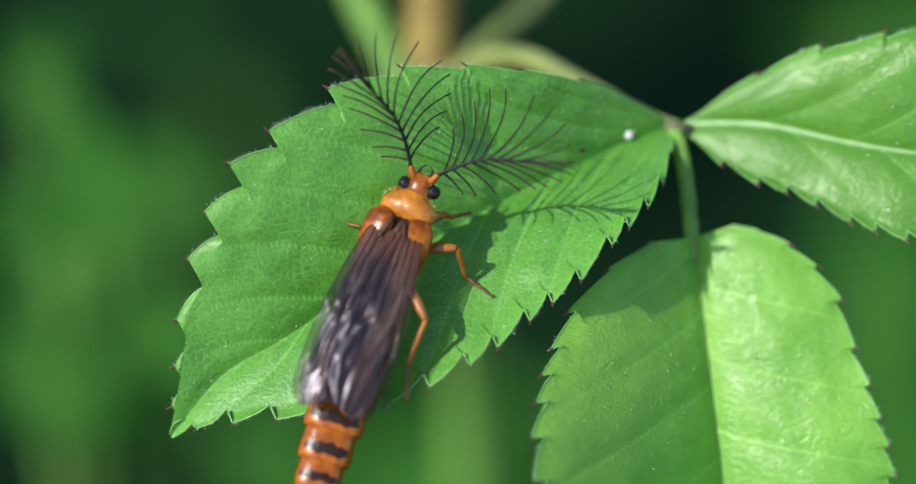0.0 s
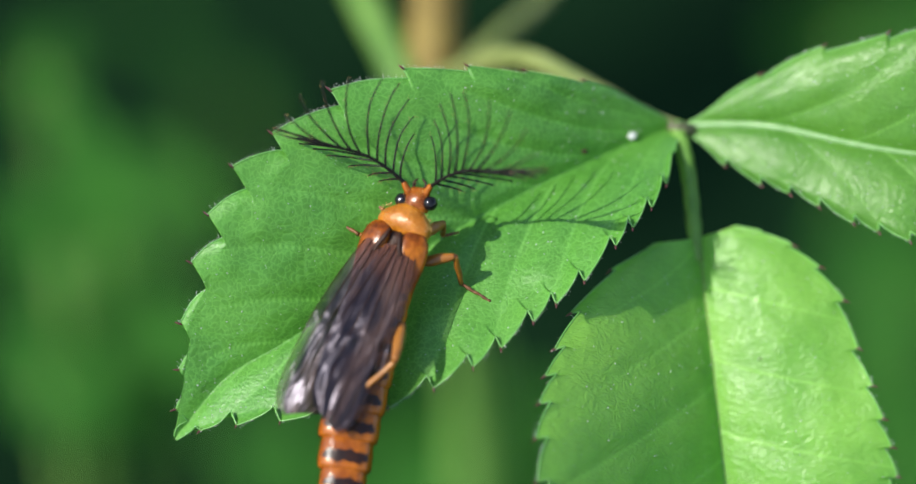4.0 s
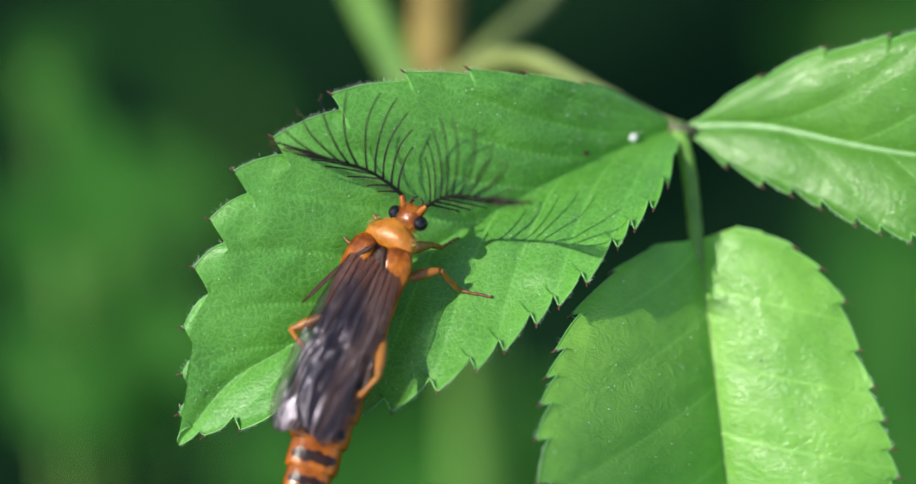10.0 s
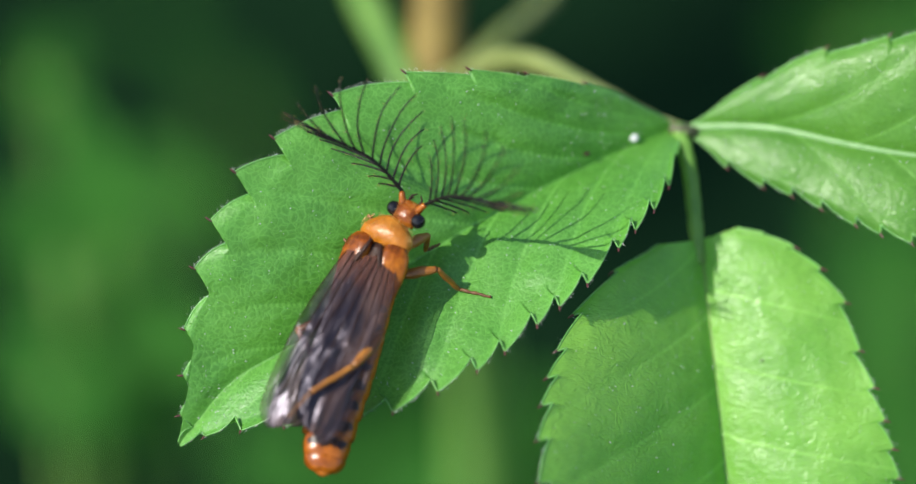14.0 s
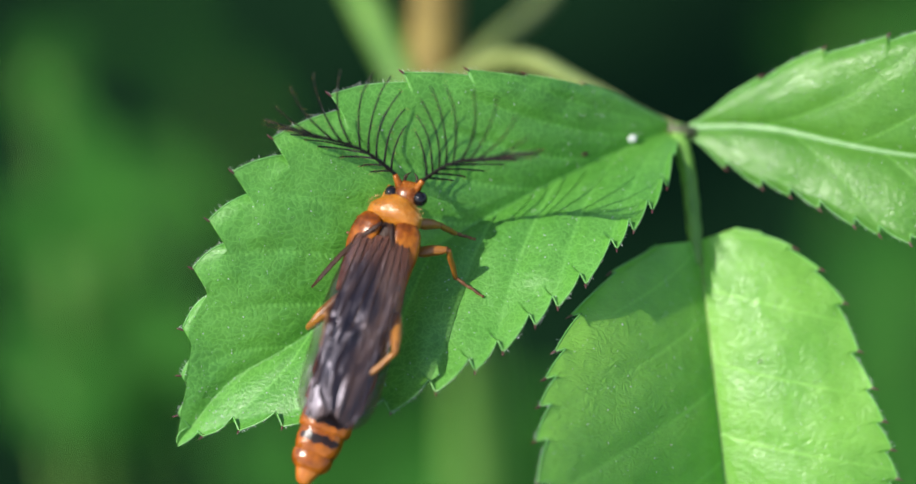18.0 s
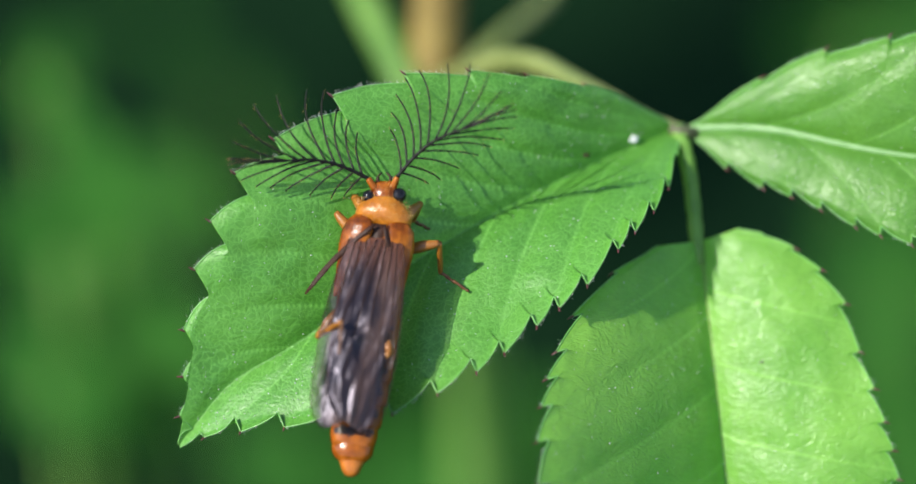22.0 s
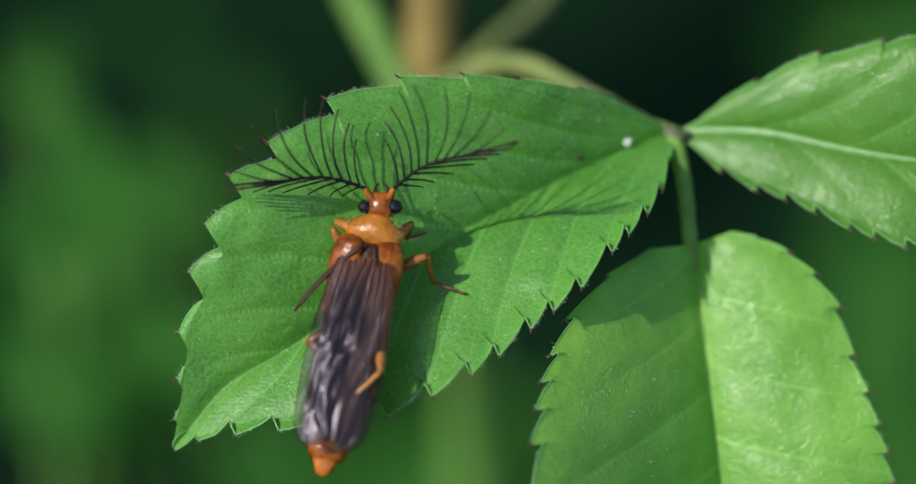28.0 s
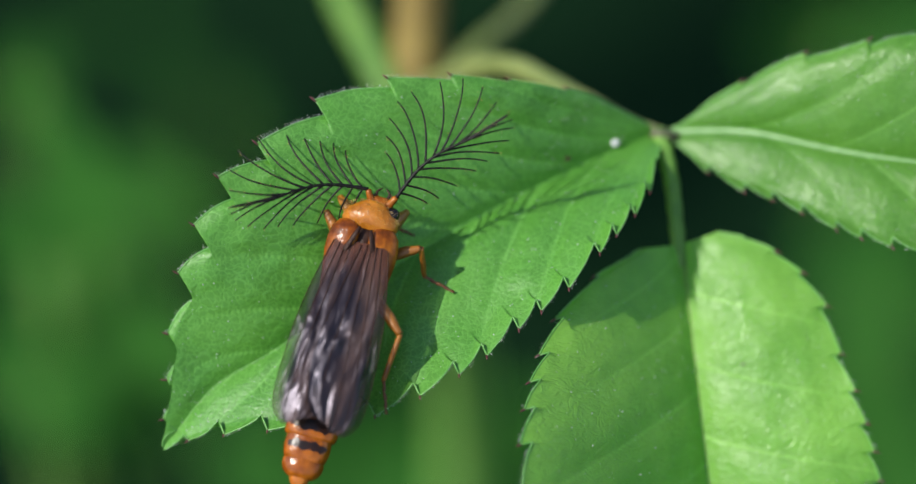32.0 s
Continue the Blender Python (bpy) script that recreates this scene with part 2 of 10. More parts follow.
def curve_through(points, n):
    """n points on a smooth line through a few (Catmull-Rom)."""
    p = [Vector(v) for v in points]
    p = [2 * p[0] - p[1]] + p + [2 * p[-1] - p[-2]]
    out = []
    for i in range(n):
        f = i / (n - 1) * (len(p) - 3)
        k = min(int(f), len(p) - 4)
        u = f - k
        a, b, c, d = p[k:k + 4]
        out.append(0.5 * (2 * b + (c - a) * u + (2 * a - 5 * b + 4 * c - d) * u * u + (3 * b - a - 3 * c + d) * u ** 3))
    return out


def smooth_profile(stops):
    """A smooth function of 0..1 through (place, value) stops."""
    xs, ys = np.array([s[0] for s in stops]), np.array([s[1] for s in stops])
    fine = np.linspace(0, 1, 401)
    v = np.interp(fine, xs, ys)
    pad = np.pad(v, 8, mode="reflect", reflect_type="odd")
    v = np.convolve(pad, np.hanning(17) / np.hanning(17).sum(), "valid")
    return lambda s: float(np.interp(s, fine, v))


def tooth_wave(s, tips):
    """0 in the notches, 1 at the tips of teeth, which are convex towards the base and cut back sharply past the tip."""
    k = int(np.searchsorted(tips, s))
    low = tips[k - 1] if k else tips[0] - (tips[1] - tips[0])
    high = tips[k] if k < len(tips) else max(1.0, 2 * tips[-1] - tips[-2])
    f = (s - low) / (high - low)
    if f < 0.06:
        return 1 - f / 0.06
    f = (f - 0.06) / 0.94
    return 0.87 * (1 - (1 - f) ** 2.5) + 0.13 * f ** 4


class Blade:
    """The surface of one leaflet: along from base (0) to tip (1), across from -1 to 1."""

    def __init__(self, base, tip, bow, arch, widths, rises, teeth, veins, seed, droop=0.0, flare=(0, 0), bite=0.9, base_rises=None, quilt=1.0, hook=(0.0, 0.5, 0.1), lobe=(0.0, 0.0), slant=(0.26, 0.26), curl=(0.0, 0.0)):
        self.base, self.tip = Vector(base), Vector(tip)
        way = self.tip - self.base
        self.length = way.length
        self.along = way.normalized()
        self.across = Vector((-self.along.y, self.along.x, 0)).normalized()
        self.bow, self.arch, self.rises, self.teeth, self.veins, self.droop, self.flare = bow, arch, rises, teeth, veins, droop, flare
        self.widths = [smooth_profile(w) for w in widths]
        self.seed, self.bite, self.base_rises = seed, bite, base_rises or rises
        self.quilt, self.hook, self.lobe, self.slant, self.curl = quilt, hook, lobe, slant, curl

    def point(self, s, v):
        side = 0 if v < 0 else 1
        a = abs(v)
        tips, shallow, deep = self.teeth[side]
        w = self.widths[side](s)
        t = tooth_wave(s, tips)
        deep = (shallow + (deep - shallow) * min(1.0, max(0.0, (s - 0.2) / 0.5))) * min(1.0, 16 * s) * min(1.0, w / 2.5)
        edge = max(0.0, (a - self.bite) / (1 - self.bite)) ** 1.5
        reach = w * a + deep * (t - 1) * edge
        lean = deep * min(0.8, 0.35 * deep) * (t - 1) * edge - self.lobe[side] * min(1.0, reach / 6) * math.exp(-(s / 0.11) ** 2)
        q = (s - self.slant[side] * a ** 0.85) * self.veins + 0.37 * side
        d = abs(q - round(q))
        n = noise.noise(Vector((s * self.length * 0.14 + self.seed, v * w * 0.25, 1.7)))
        n2 = noise.noise(Vector((s * self.length * 0.45 + self.seed, v * w * 0.6, 4.1)))
        pucker = self.quilt * (0.30 + 0.18 * n) * (1 - math.exp(-(d / 0.2) ** 2)) * min(1.0, a * 5) * min(1.0, 5 * s) * (1 - 0.5 * a) * min(1.0, w / 7) * min(1.0, max(0.0, 5 * (0.92 - s)))
        groove = -0.16 * math.exp(-(a * w / 0.5) ** 2)
        open_fold = min(1.0, s / 0.45)
        open_fold = open_fold * open_fold * (3 - 2 * open_fold)
        rise = self.base_rises[side] + (self.rises[side] - self.base_rises[side]) * open_fold
        z = rise * w * a - self.flare[side] * w * a ** 3 + pucker + groove + 0.32 * n * a * min(1.0, w / 6) + 0.17 * self.quilt * n2 * min(1.0, 0.25 * a * w)
        z += self.arch * math.sin(math.pi * s) - self.droop * s ** 3
        z += deep * 0.3 * (t - 0.5) * edge - self.curl[side] * max(0.0, (a - 0.78) / 0.22) ** 2 * min(1.0, w / 3)
        bend = self.hook[0] * math.exp(-((s - self.hook[1]) / self.hook[2]) ** 2)
        m = self.base + self.along * (self.length * s + lean) + self.across * (self.bow * math.sin(math.pi * s) ** 0.8 + bend + (1 if side else -1) * reach)
        return Vector((m.x, m.y, m.z + z))

    def vein(self, s, v):
        a = abs(v)
        q = (s - self.slant[1 if v > 0 else 0] * a ** 0.85) * self.veins + (0.37 if v > 0 else 0)
        d = abs(q - round(q)) / self.veins * self.length
        return 0.9 * math.exp(-(d / 0.11) ** 2) * (1 - 0.7 * a) * min(1.0, (1 - s) * 5)


def leaflet(blade, material, parent, label, rib=0.3, n=480, m=40, rib_matter=None, sunk=0.22):
    """A serrate leaflet: blade, midrib, margins and the red gland on each tooth."""
    bm = bmesh.new()
    layer = bm.verts.layers.float.new("vein")
    grid = []
    for i in range(n + 1):
        s = i / n
        row = []
        for j in range(-m, m + 1):
            v = math.copysign((abs(j) / m) ** 1.25, j)
            vert = bm.verts.new(blade.point(s, v) * MM)
            vert[layer] = blade.vein(s, v)
            row.append(vert)
        grid.append(row)
    for a, b in zip(grid, grid[1:]):
        for j in range(2 * m):
            bm.faces.new((a[j], a[j + 1], b[j + 1], b[j]))
    ob = part("leaflet", bm, material, parent, label)
    bm = bmesh.new()
    ss = [i / 50 for i in range(51)]
    tube(bm, [blade.point(s, 0.0) + Vector((0, 0, -sunk)) for s in ss], [rib * (1 - 0.75 * s) for s in ss], 8)
    part("midrib", bm, rib_matter or RIB, ob, "pale green raised midrib")
    for side in (-1, 1):
        bm = bmesh.new()
        ss = [i / n for i in range(n + 1)]
        tube(bm, [blade.point(s, side) for s in ss], [0.06] * (n + 1), 5)
        part("margin", bm, MARGIN, ob, "pale thickened leaf edge")
    rnd = random.Random(int(blade.seed * 10))
    bm = bmesh.new()
    for _ in range(560):
        s, v = rnd.uniform(0.05, 0.95), rnd.uniform(-0.93, 0.93)
        r = rnd.choice((0.022, 0.026, 0.032, 0.045))
        at = blade.point(s, v) + Vector((0, 0, 0.03))
        bmesh.ops.create_icosphere(bm, subdivisions=1, radius=r * MM, matrix=Matrix.Translation(at * MM))
    tagged(part("pollen", bm, SPECK, ob, "tiny pale pollen grains"), kind="stuff")
    bm = bmesh.new()
    for _ in range(620):
        s, side = rnd.uniform(0.05, 1.0) ** 0.7, rnd.choice((-1, 1))
        root = blade.point(min(s, 0.995), side)
        out = (root - blade.point(min(s, 0.995), side * 0.9)).normalized() + Vector((rnd.uniform(-0.7, 0.7), rnd.uniform(-0.7, 0.7), rnd.uniform(-0.2, 0.8)))
        tube(bm, [root, root + out.normalized() * rnd.uniform(0.14, 0.42)], [0.012, 0.005], 3)
    tagged(part("edge_hairs", bm, SPECK, ob, "fine pale hairs on the leaf edge"), kind="stuff")
    shared = None
    for side in (-1, 1):
        for s in blade.teeth[max(side, 0)][0]:
            if not 0.04 < s < 0.99:
                continue
            p, q = blade.point(s, side), blade.point(s, side * 0.86)
            if shared is None:
                bm = bmesh.new()
                tube(bm, [(0, -0.15, 0), (0, 0.08, 0), (0, 0.24, 0.02), (0, 0.42, 0.06)], [0.06, 0.075, 0.055, 0.015], 6)
                gland = part("tooth_gland", bm, GLAND, ob, "dark red gland at the tooth tip")
                shared = gland.data
            else:
                gland = new("tooth_gland", shared)
                gland.parent = ob
            gland.matrix_local = Matrix.Translation(p * MM) @ (p - q + blade.along * 0.6).normalized().to_track_quat("Y", "Z").to_matrix().to_4x4()
    return ob


# ---- the rose leaf ----
rose_leaf = tagged(new("rose_leaf"), "green serrate compound rose leaf on a thin stalk", "leaf")
rose_leaf.matrix_world = SPRAY
BLADE_1 = Blade((15.0, 8.0, -7.0), (-19.2, -13.65, 0.5), -2.0, 3.0,
                ([(0, 0.7), (0.024, 2.2), (0.053, 3.95), (0.09, 5.3), (0.167, 7.5), (0.247, 9.5), (0.342, 11.4), (0.41, 12.2), (0.465, 12.55), (0.586, 12.2), (0.671, 11.9), (0.749, 10.15), (0.816, 7.85), (0.887, 4.9), (0.932, 2.85), (0.972, 1.25), (1, 0.15)],
                 [(0, 0.7), (0.023, 1.8), (0.068, 3.75), (0.112, 4.75), (0.2, 6.05), (0.275, 7.2), (0.335, 7.65), (0.383, 7.95), (0.452, 8.4), (0.508, 8.45), (0.582, 8.2), (0.663, 7.55), (0.75, 6.1), (0.829, 4.5), (0.896, 2.9), (0.955, 1.05), (1, 0.15)]),
                (0.36, 0.71), (((0.09, 0.167, 0.247, 0.342, 0.465, 0.586, 0.671, 0.749, 0.816, 0.887, 0.932, 0.972), 0.3, 2.3),
                               ((0.023, 0.068, 0.112, 0.158, 0.199, 0.275, 0.335, 0.383, 0.452, 0.508, 0.582, 0.663, 0.75, 0.829, 0.896, 0.955), 0.9, 1.0)),
                8, 1.3, 0.5, (0.06, 0.08), 0.74, (0.70, 1.38), 0.85, hook=(-0.8, 0.87, 0.09), slant=(0.33, 0.27), curl=(0.5, -0.3))
leaf_1 = leaflet(BLADE_1, LEAF, rose_leaf, "bright green serrate leaflet under the beetle", 0.22)
BLADE_2 = Blade((16.71, 0.25, -5.0), (20.17, -35.3, -6.8), 0.15, 2.0,
                ([(0, 3.0), (0.008, 3.6), (0.044, 6.6), (0.118, 9.65), (0.181, 10.95), (0.229, 11.8), (0.278, 12.4), (0.341, 12.9), (0.419, 13.1), (0.55, 12.4), (0.75, 9.0), (0.9, 4.5), (1, 0.2)],
                 [(0, 2.6), (0.026, 4.45), (0.062, 6.45), (0.097, 8.15), (0.153, 9.5), (0.242, 10.0), (0.315, 10.7), (0.436, 11.55), (0.493, 11.75), (0.6, 10.9), (0.78, 7.8), (0.9, 4.2), (1, 0.2)]),
                (1.1, 0.42), (((0.008, 0.044, 0.118, 0.181, 0.229, 0.278, 0.341, 0.419, 0.5, 0.58, 0.66, 0.74, 0.82, 0.9), 0.9, 0.8),
                              ((0.026, 0.062, 0.097, 0.153, 0.242, 0.315, 0.38, 0.436, 0.493, 0.57, 0.65, 0.73, 0.82, 0.9), 0.6, 0.5)),
                7, 4.1, 1.0, (0.08, 0.25), 0.86, (0.74, 0.36), 0.5, lobe=(0.0, 1.5), slant=(0.17, 0.10), curl=(0.5, -0.25))
leaf_2 = leaflet(BLADE_2, YOUNG, rose_leaf, "yellow-green sunlit leaflet folded along its midrib", 0.13, rib_matter=YOUNG_RIB, sunk=0.06)
BLADE_3 = Blade((16.2, 7.9, -7.0), (55.0, 2.6, -2.0), 0.3, 2.5,
                ([(0, 0.6), (0.03, 1.6), (0.068, 3.0), (0.135, 4.2), (0.186, 4.4), (0.239, 4.8), (0.302, 5.45), (0.347, 5.75), (0.402, 6.05), (0.5, 6.3), (0.75, 5.2), (0.9, 2.6), (1, 0.2)],
                 [(0, 0.3), (0.017, 0.65), (0.061, 2.35), (0.108, 3.5), (0.154, 4.8), (0.211, 6.15), (0.26, 6.8), (0.317, 7.85), (0.363, 8.5), (0.5, 9.4), (0.75, 7.2), (0.9, 3.6), (1, 0.2)]),
                (0.34, 0.42), (((0.068, 0.135, 0.186, 0.239, 0.302, 0.347, 0.402, 0.46, 0.52, 0.59, 0.66, 0.74, 0.82, 0.9), 0.7, 0.7),
                               ((0.108, 0.211, 0.317, 0.42, 0.52, 0.62, 0.72, 0.82, 0.92), 0.45, 0.4)),
                6, 7.7, 0.5, (0.2, 0.3), 0.82, None, 0.6, hook=(0.75, 0.13, 0.13), slant=(0.2, 0.3), curl=(-0.6, 0.2))
leaf_3 = leaflet(BLADE_3, PALE_LEAF, rose_leaf, "green serrate leaflet with a pale midrib", 0.36, rib_matter=PALE_RIB, sunk=0.12)


def stalk(name, points, r0, r1, material, parent, label, n=30):
    bm = bmesh.new()
    line = curve_through(points, n)
    tube(bm, line, [r0 + (r1 - r0) * i / (n - 1) + 0.03 * math.sin(i * 1.9) for i in range(n)], 12)
    return part(name, bm, material, parent, label)


stalk("petiolule", [(15.3, 8.2, -7.0), (16.0, 5.0, -5.2), (16.5, 0.4, -5.2), (16.7, -1.4, -5.1)], 0.62, 0.5, STALK, rose_leaf, "green leaflet stalk")
stalk("rachis", [(-1.4, 12.6, -44), (4.4, 13.8, -27), (9.5, 11.2, -18), (13.2, 9.0, -12), (15.3, 8.1, -7.8), (16.6, 7.8, -7.3)], 0.85, 0.45, PALE_STALK, rose_leaf, "pale green grooved leaf stalk")
stalk("joint", [(14.9, 8.1, -6.9), (15.6, 7.9, -6.5), (16.4, 7.8, -6.9)], 0.50, 0.42, JOINT, rose_leaf, "brownish joint of the leaflets", 12)
bm = bmesh.new()
bmesh.ops.create_icosphere(bm, subdivisions=2, radius=0.34 * MM)
for v in bm.verts:
    v.co = Vector((v.co.x * (1 + 0.3 * noise.noise(v.co * 3000)), v.co.y * 0.85, v.co.z * 0.35))
white = part("white_speck", bm, SPECK, leaf_1, "small white speck on the leaf")
white.location = (BLADE_1.point(0.068, -0.10) + Vector((0, 0, 0.12))) * MM

for blade, leaf, s, v, size in ((BLADE_1, leaf_1, 0.153, -0.11, 0.26), (BLADE_2, leaf_2, 0.243, 0.32, 0.12)):
    bm = bmesh.new()
    bmesh.ops.create_icosphere(bm, subdivisions=2, radius=size * MM)
    for vert in bm.verts:
        vert.co = Vector((vert.co.x * (1 + 0.4 * noise.noise(vert.co * 4000)), vert.co.y * 0.6, vert.co.z * 0.4))
    spot = part("brown_speck", bm, BROWN, leaf, "small dark brown speck on the leaf")
    spot.location = (blade.point(s, v) + Vector((0, 0, 0.08))) * MM

# ---- the stem behind ----
rose_bush = tagged(new("rose_bush"), "rose bush with a woody tan stem and green side shoots", "rose bush")
rose_bush.matrix_world = SPRAY
stalk("stem", [(1.5, 74, -84), (-0.6, 32, -54), (-1.9, 16.8, -46), (-1.6, 11, -46)], 1.7, 2.2, BARK, rose_bush, "tan woody stem", 30)
stalk("lower_stem", [(-1.6, 12, -46), (0.5, -2, -85), (2.0, -20, -130), (2.5, -80, -190), (3, -300, -300), (3, -424, -424)], 2.2, 3.4, LOWER_STALK, rose_bush, "pale green lower stem", 60)
stalk("side_shoot", [(-2.8, 10, -44), (-5.2, 15, -46), (-8.9, 23, -52), (-15, 42, -66)], 1.5, 1.4, SHOOT, rose_bush, "green side shoot")
stalk("side_shoot", [(-1.0, 12, -45), (3.0, 16.0, -46), (7.8, 21, -54), (16, 36, -74)], 0.75, 0.6, PALE_STALK, rose_bush, "pale side shoot")

# ---- undergrowth ----
def broad_leaf(parent, x, y, z, size, turn, tip, lean, material=BACK):
    """A pointed oval leaf of the undergrowth, folded along its middle."""
    bm = bmesh.new()
    bm.verts.layers.float.new("vein")
    n, rows = 14, []
    for i in range(n + 1):
        s = i / n
        w = 0.30 * size * math.sin(math.pi * min(1, s ** 0.8)) ** 0.8 + 0.01
        rows.append([bm.verts.new(Vector((w * v, size * (s - 0.5), 0.25 * w * abs(v) - 0.18 * size * s * s + 0.02 * size * math.sin(9 * s + v))) * MM) for v in (-1, -0.5, 0, 0.5, 1)])
    for a, b in zip(rows, rows[1:]):
        for j in range(4):
            bm.faces.new((a[j], a[j + 1], b[j + 1], b[j]))
    ob = part("leaf", bm, material, parent)
    ob.matrix_local = pose(x * MM, y * MM, z * MM, tip, lean, turn)
    return ob


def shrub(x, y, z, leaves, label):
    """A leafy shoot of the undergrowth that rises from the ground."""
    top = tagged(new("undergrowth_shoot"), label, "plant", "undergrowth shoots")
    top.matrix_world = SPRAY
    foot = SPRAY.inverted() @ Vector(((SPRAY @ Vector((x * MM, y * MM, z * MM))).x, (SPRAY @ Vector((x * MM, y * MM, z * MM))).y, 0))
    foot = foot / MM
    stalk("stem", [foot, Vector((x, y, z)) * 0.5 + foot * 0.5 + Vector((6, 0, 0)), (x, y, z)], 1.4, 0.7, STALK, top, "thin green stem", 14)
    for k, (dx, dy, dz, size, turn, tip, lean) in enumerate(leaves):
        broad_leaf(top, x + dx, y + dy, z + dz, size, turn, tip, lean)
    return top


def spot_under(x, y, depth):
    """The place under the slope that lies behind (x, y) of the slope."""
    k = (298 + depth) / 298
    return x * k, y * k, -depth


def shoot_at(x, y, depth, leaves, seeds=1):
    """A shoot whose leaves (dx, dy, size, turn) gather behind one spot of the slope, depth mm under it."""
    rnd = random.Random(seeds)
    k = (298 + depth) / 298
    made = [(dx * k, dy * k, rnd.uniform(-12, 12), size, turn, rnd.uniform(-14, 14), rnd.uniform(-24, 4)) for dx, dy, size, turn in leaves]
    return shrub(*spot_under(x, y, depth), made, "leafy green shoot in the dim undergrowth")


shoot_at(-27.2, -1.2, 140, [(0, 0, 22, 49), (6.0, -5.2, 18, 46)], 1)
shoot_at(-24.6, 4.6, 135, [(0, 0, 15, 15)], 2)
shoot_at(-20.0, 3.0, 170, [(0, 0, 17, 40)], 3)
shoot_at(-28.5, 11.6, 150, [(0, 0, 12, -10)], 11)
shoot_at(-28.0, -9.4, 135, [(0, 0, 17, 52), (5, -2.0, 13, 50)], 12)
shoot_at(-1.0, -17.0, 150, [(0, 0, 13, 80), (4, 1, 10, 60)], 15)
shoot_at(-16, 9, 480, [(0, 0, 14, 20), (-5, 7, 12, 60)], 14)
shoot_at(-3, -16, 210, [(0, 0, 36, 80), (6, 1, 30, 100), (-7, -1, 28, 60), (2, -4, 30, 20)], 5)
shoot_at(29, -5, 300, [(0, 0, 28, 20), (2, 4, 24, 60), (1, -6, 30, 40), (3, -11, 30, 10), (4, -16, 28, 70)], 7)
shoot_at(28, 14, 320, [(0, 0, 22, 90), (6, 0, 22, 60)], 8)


def shade_over(x, y, high, size):
    """A tall shoot, added out of view, whose leaves keep the sun off the ground at (x, y)."""
    top = Vector((x, y, 0)) + SUN * high
    top = (SPRAY.inverted() @ top) / MM
    rnd = random.Random(int(x * 1000))
    leaves = [(rnd.uniform(-1, 1) * size * 0.6, rnd.uniform(-1, 1) * size * 0.6, rnd.uniform(-20, 20), size, rnd.uniform(0, 360), rnd.uniform(-20, 20), rnd.uniform(-20, 20)) for _ in range(9)]
    return shrub(*top, leaves, "unseen leafy shoot added to shade the ground")


# Added, never in view: darkens the ground behind the leaf's upper edge.
shade_over(0.05, 0.66, 0.42, 80)

ground = tagged(new("ground", bpy.data.meshes.new("ground")), "green ground under the plants, coloured near-black for their shade", "ground", kind="structure")
bm = bmesh.new()
bmesh.ops.create_grid(bm, x_segments=80, y_segments=80, size=1)
for v in bm.verts:
    r = max(abs(v.co.x), abs(v.co.y))
    k = 3.0 * r ** 0.5 + 400 * max(0, r - 0.5) ** 3
    v.co = Vector((v.co.x * k, v.co.y * k, 0.0))
    v.co.z = 0.02 * noise.noise(v.co * 4) * (1 if r < 0.6 else 0)
bm.to_mesh(ground.data)
bm.free()
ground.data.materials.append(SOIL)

# ---- the beetle ----
# Its own space: y to the head, x to its right, z off its back; the origin lies in the middle of the pronotum.
beetle = tagged(new("beetle"), "orange beetle with smoky wings and black feathery antennae on the leaf", "beetle")


def thorax_parts():
    bm = bmesh.new()
    loft(bm, [(-1.08, 1.78, 0.6, 0.0), (-1.0, 1.94, 0.76, 0.04), (-0.85, 1.89, 0.82, 0.06), (-0.6, 1.98, 0.95, 0.08), (-0.2, 1.91, 1.02, 0.08), (0.15, 1.71, 0.98, 0.05), (0.45, 1.32, 0.88, 0.02), (0.7, 1.02, 0.74, -0.02), (0.9, 0.69, 0.56, -0.06), (1.0, 0.37, 0.36, -0.1)], 36, 2.2)
    part("pronotum", bm, ORANGE, beetle, "glossy orange rounded pronotum")
    bm = bmesh.new()
    loft(bm, [(-0.8, 1.5, 0.7, -0.3), (-1.4, 1.75, 0.95, -0.2), (-2.4, 1.9, 1.1, -0.15), (-3.4, 1.9, 1.15, -0.15), (-4.4, 1.85, 1.15, -0.15), (-5.2, 1.7, 1.05, -0.2), (-5.8, 1.4, 0.8, -0.25)], 32, 2.2)
    part("thorax", bm, RUST, beetle, "rust-orange thorax")
    bm = bmesh.new()
    loft(bm, [(-1.0, 0.3, 0.12, 0.86), (-1.4, 0.55, 0.2, 0.9), (-2.2, 0.42, 0.22, 1.0), (-3.2, 0.12, 0.15, 1.05)], 14)
    part("scutellum", bm, BROWN, beetle, "dark brown scutellum")


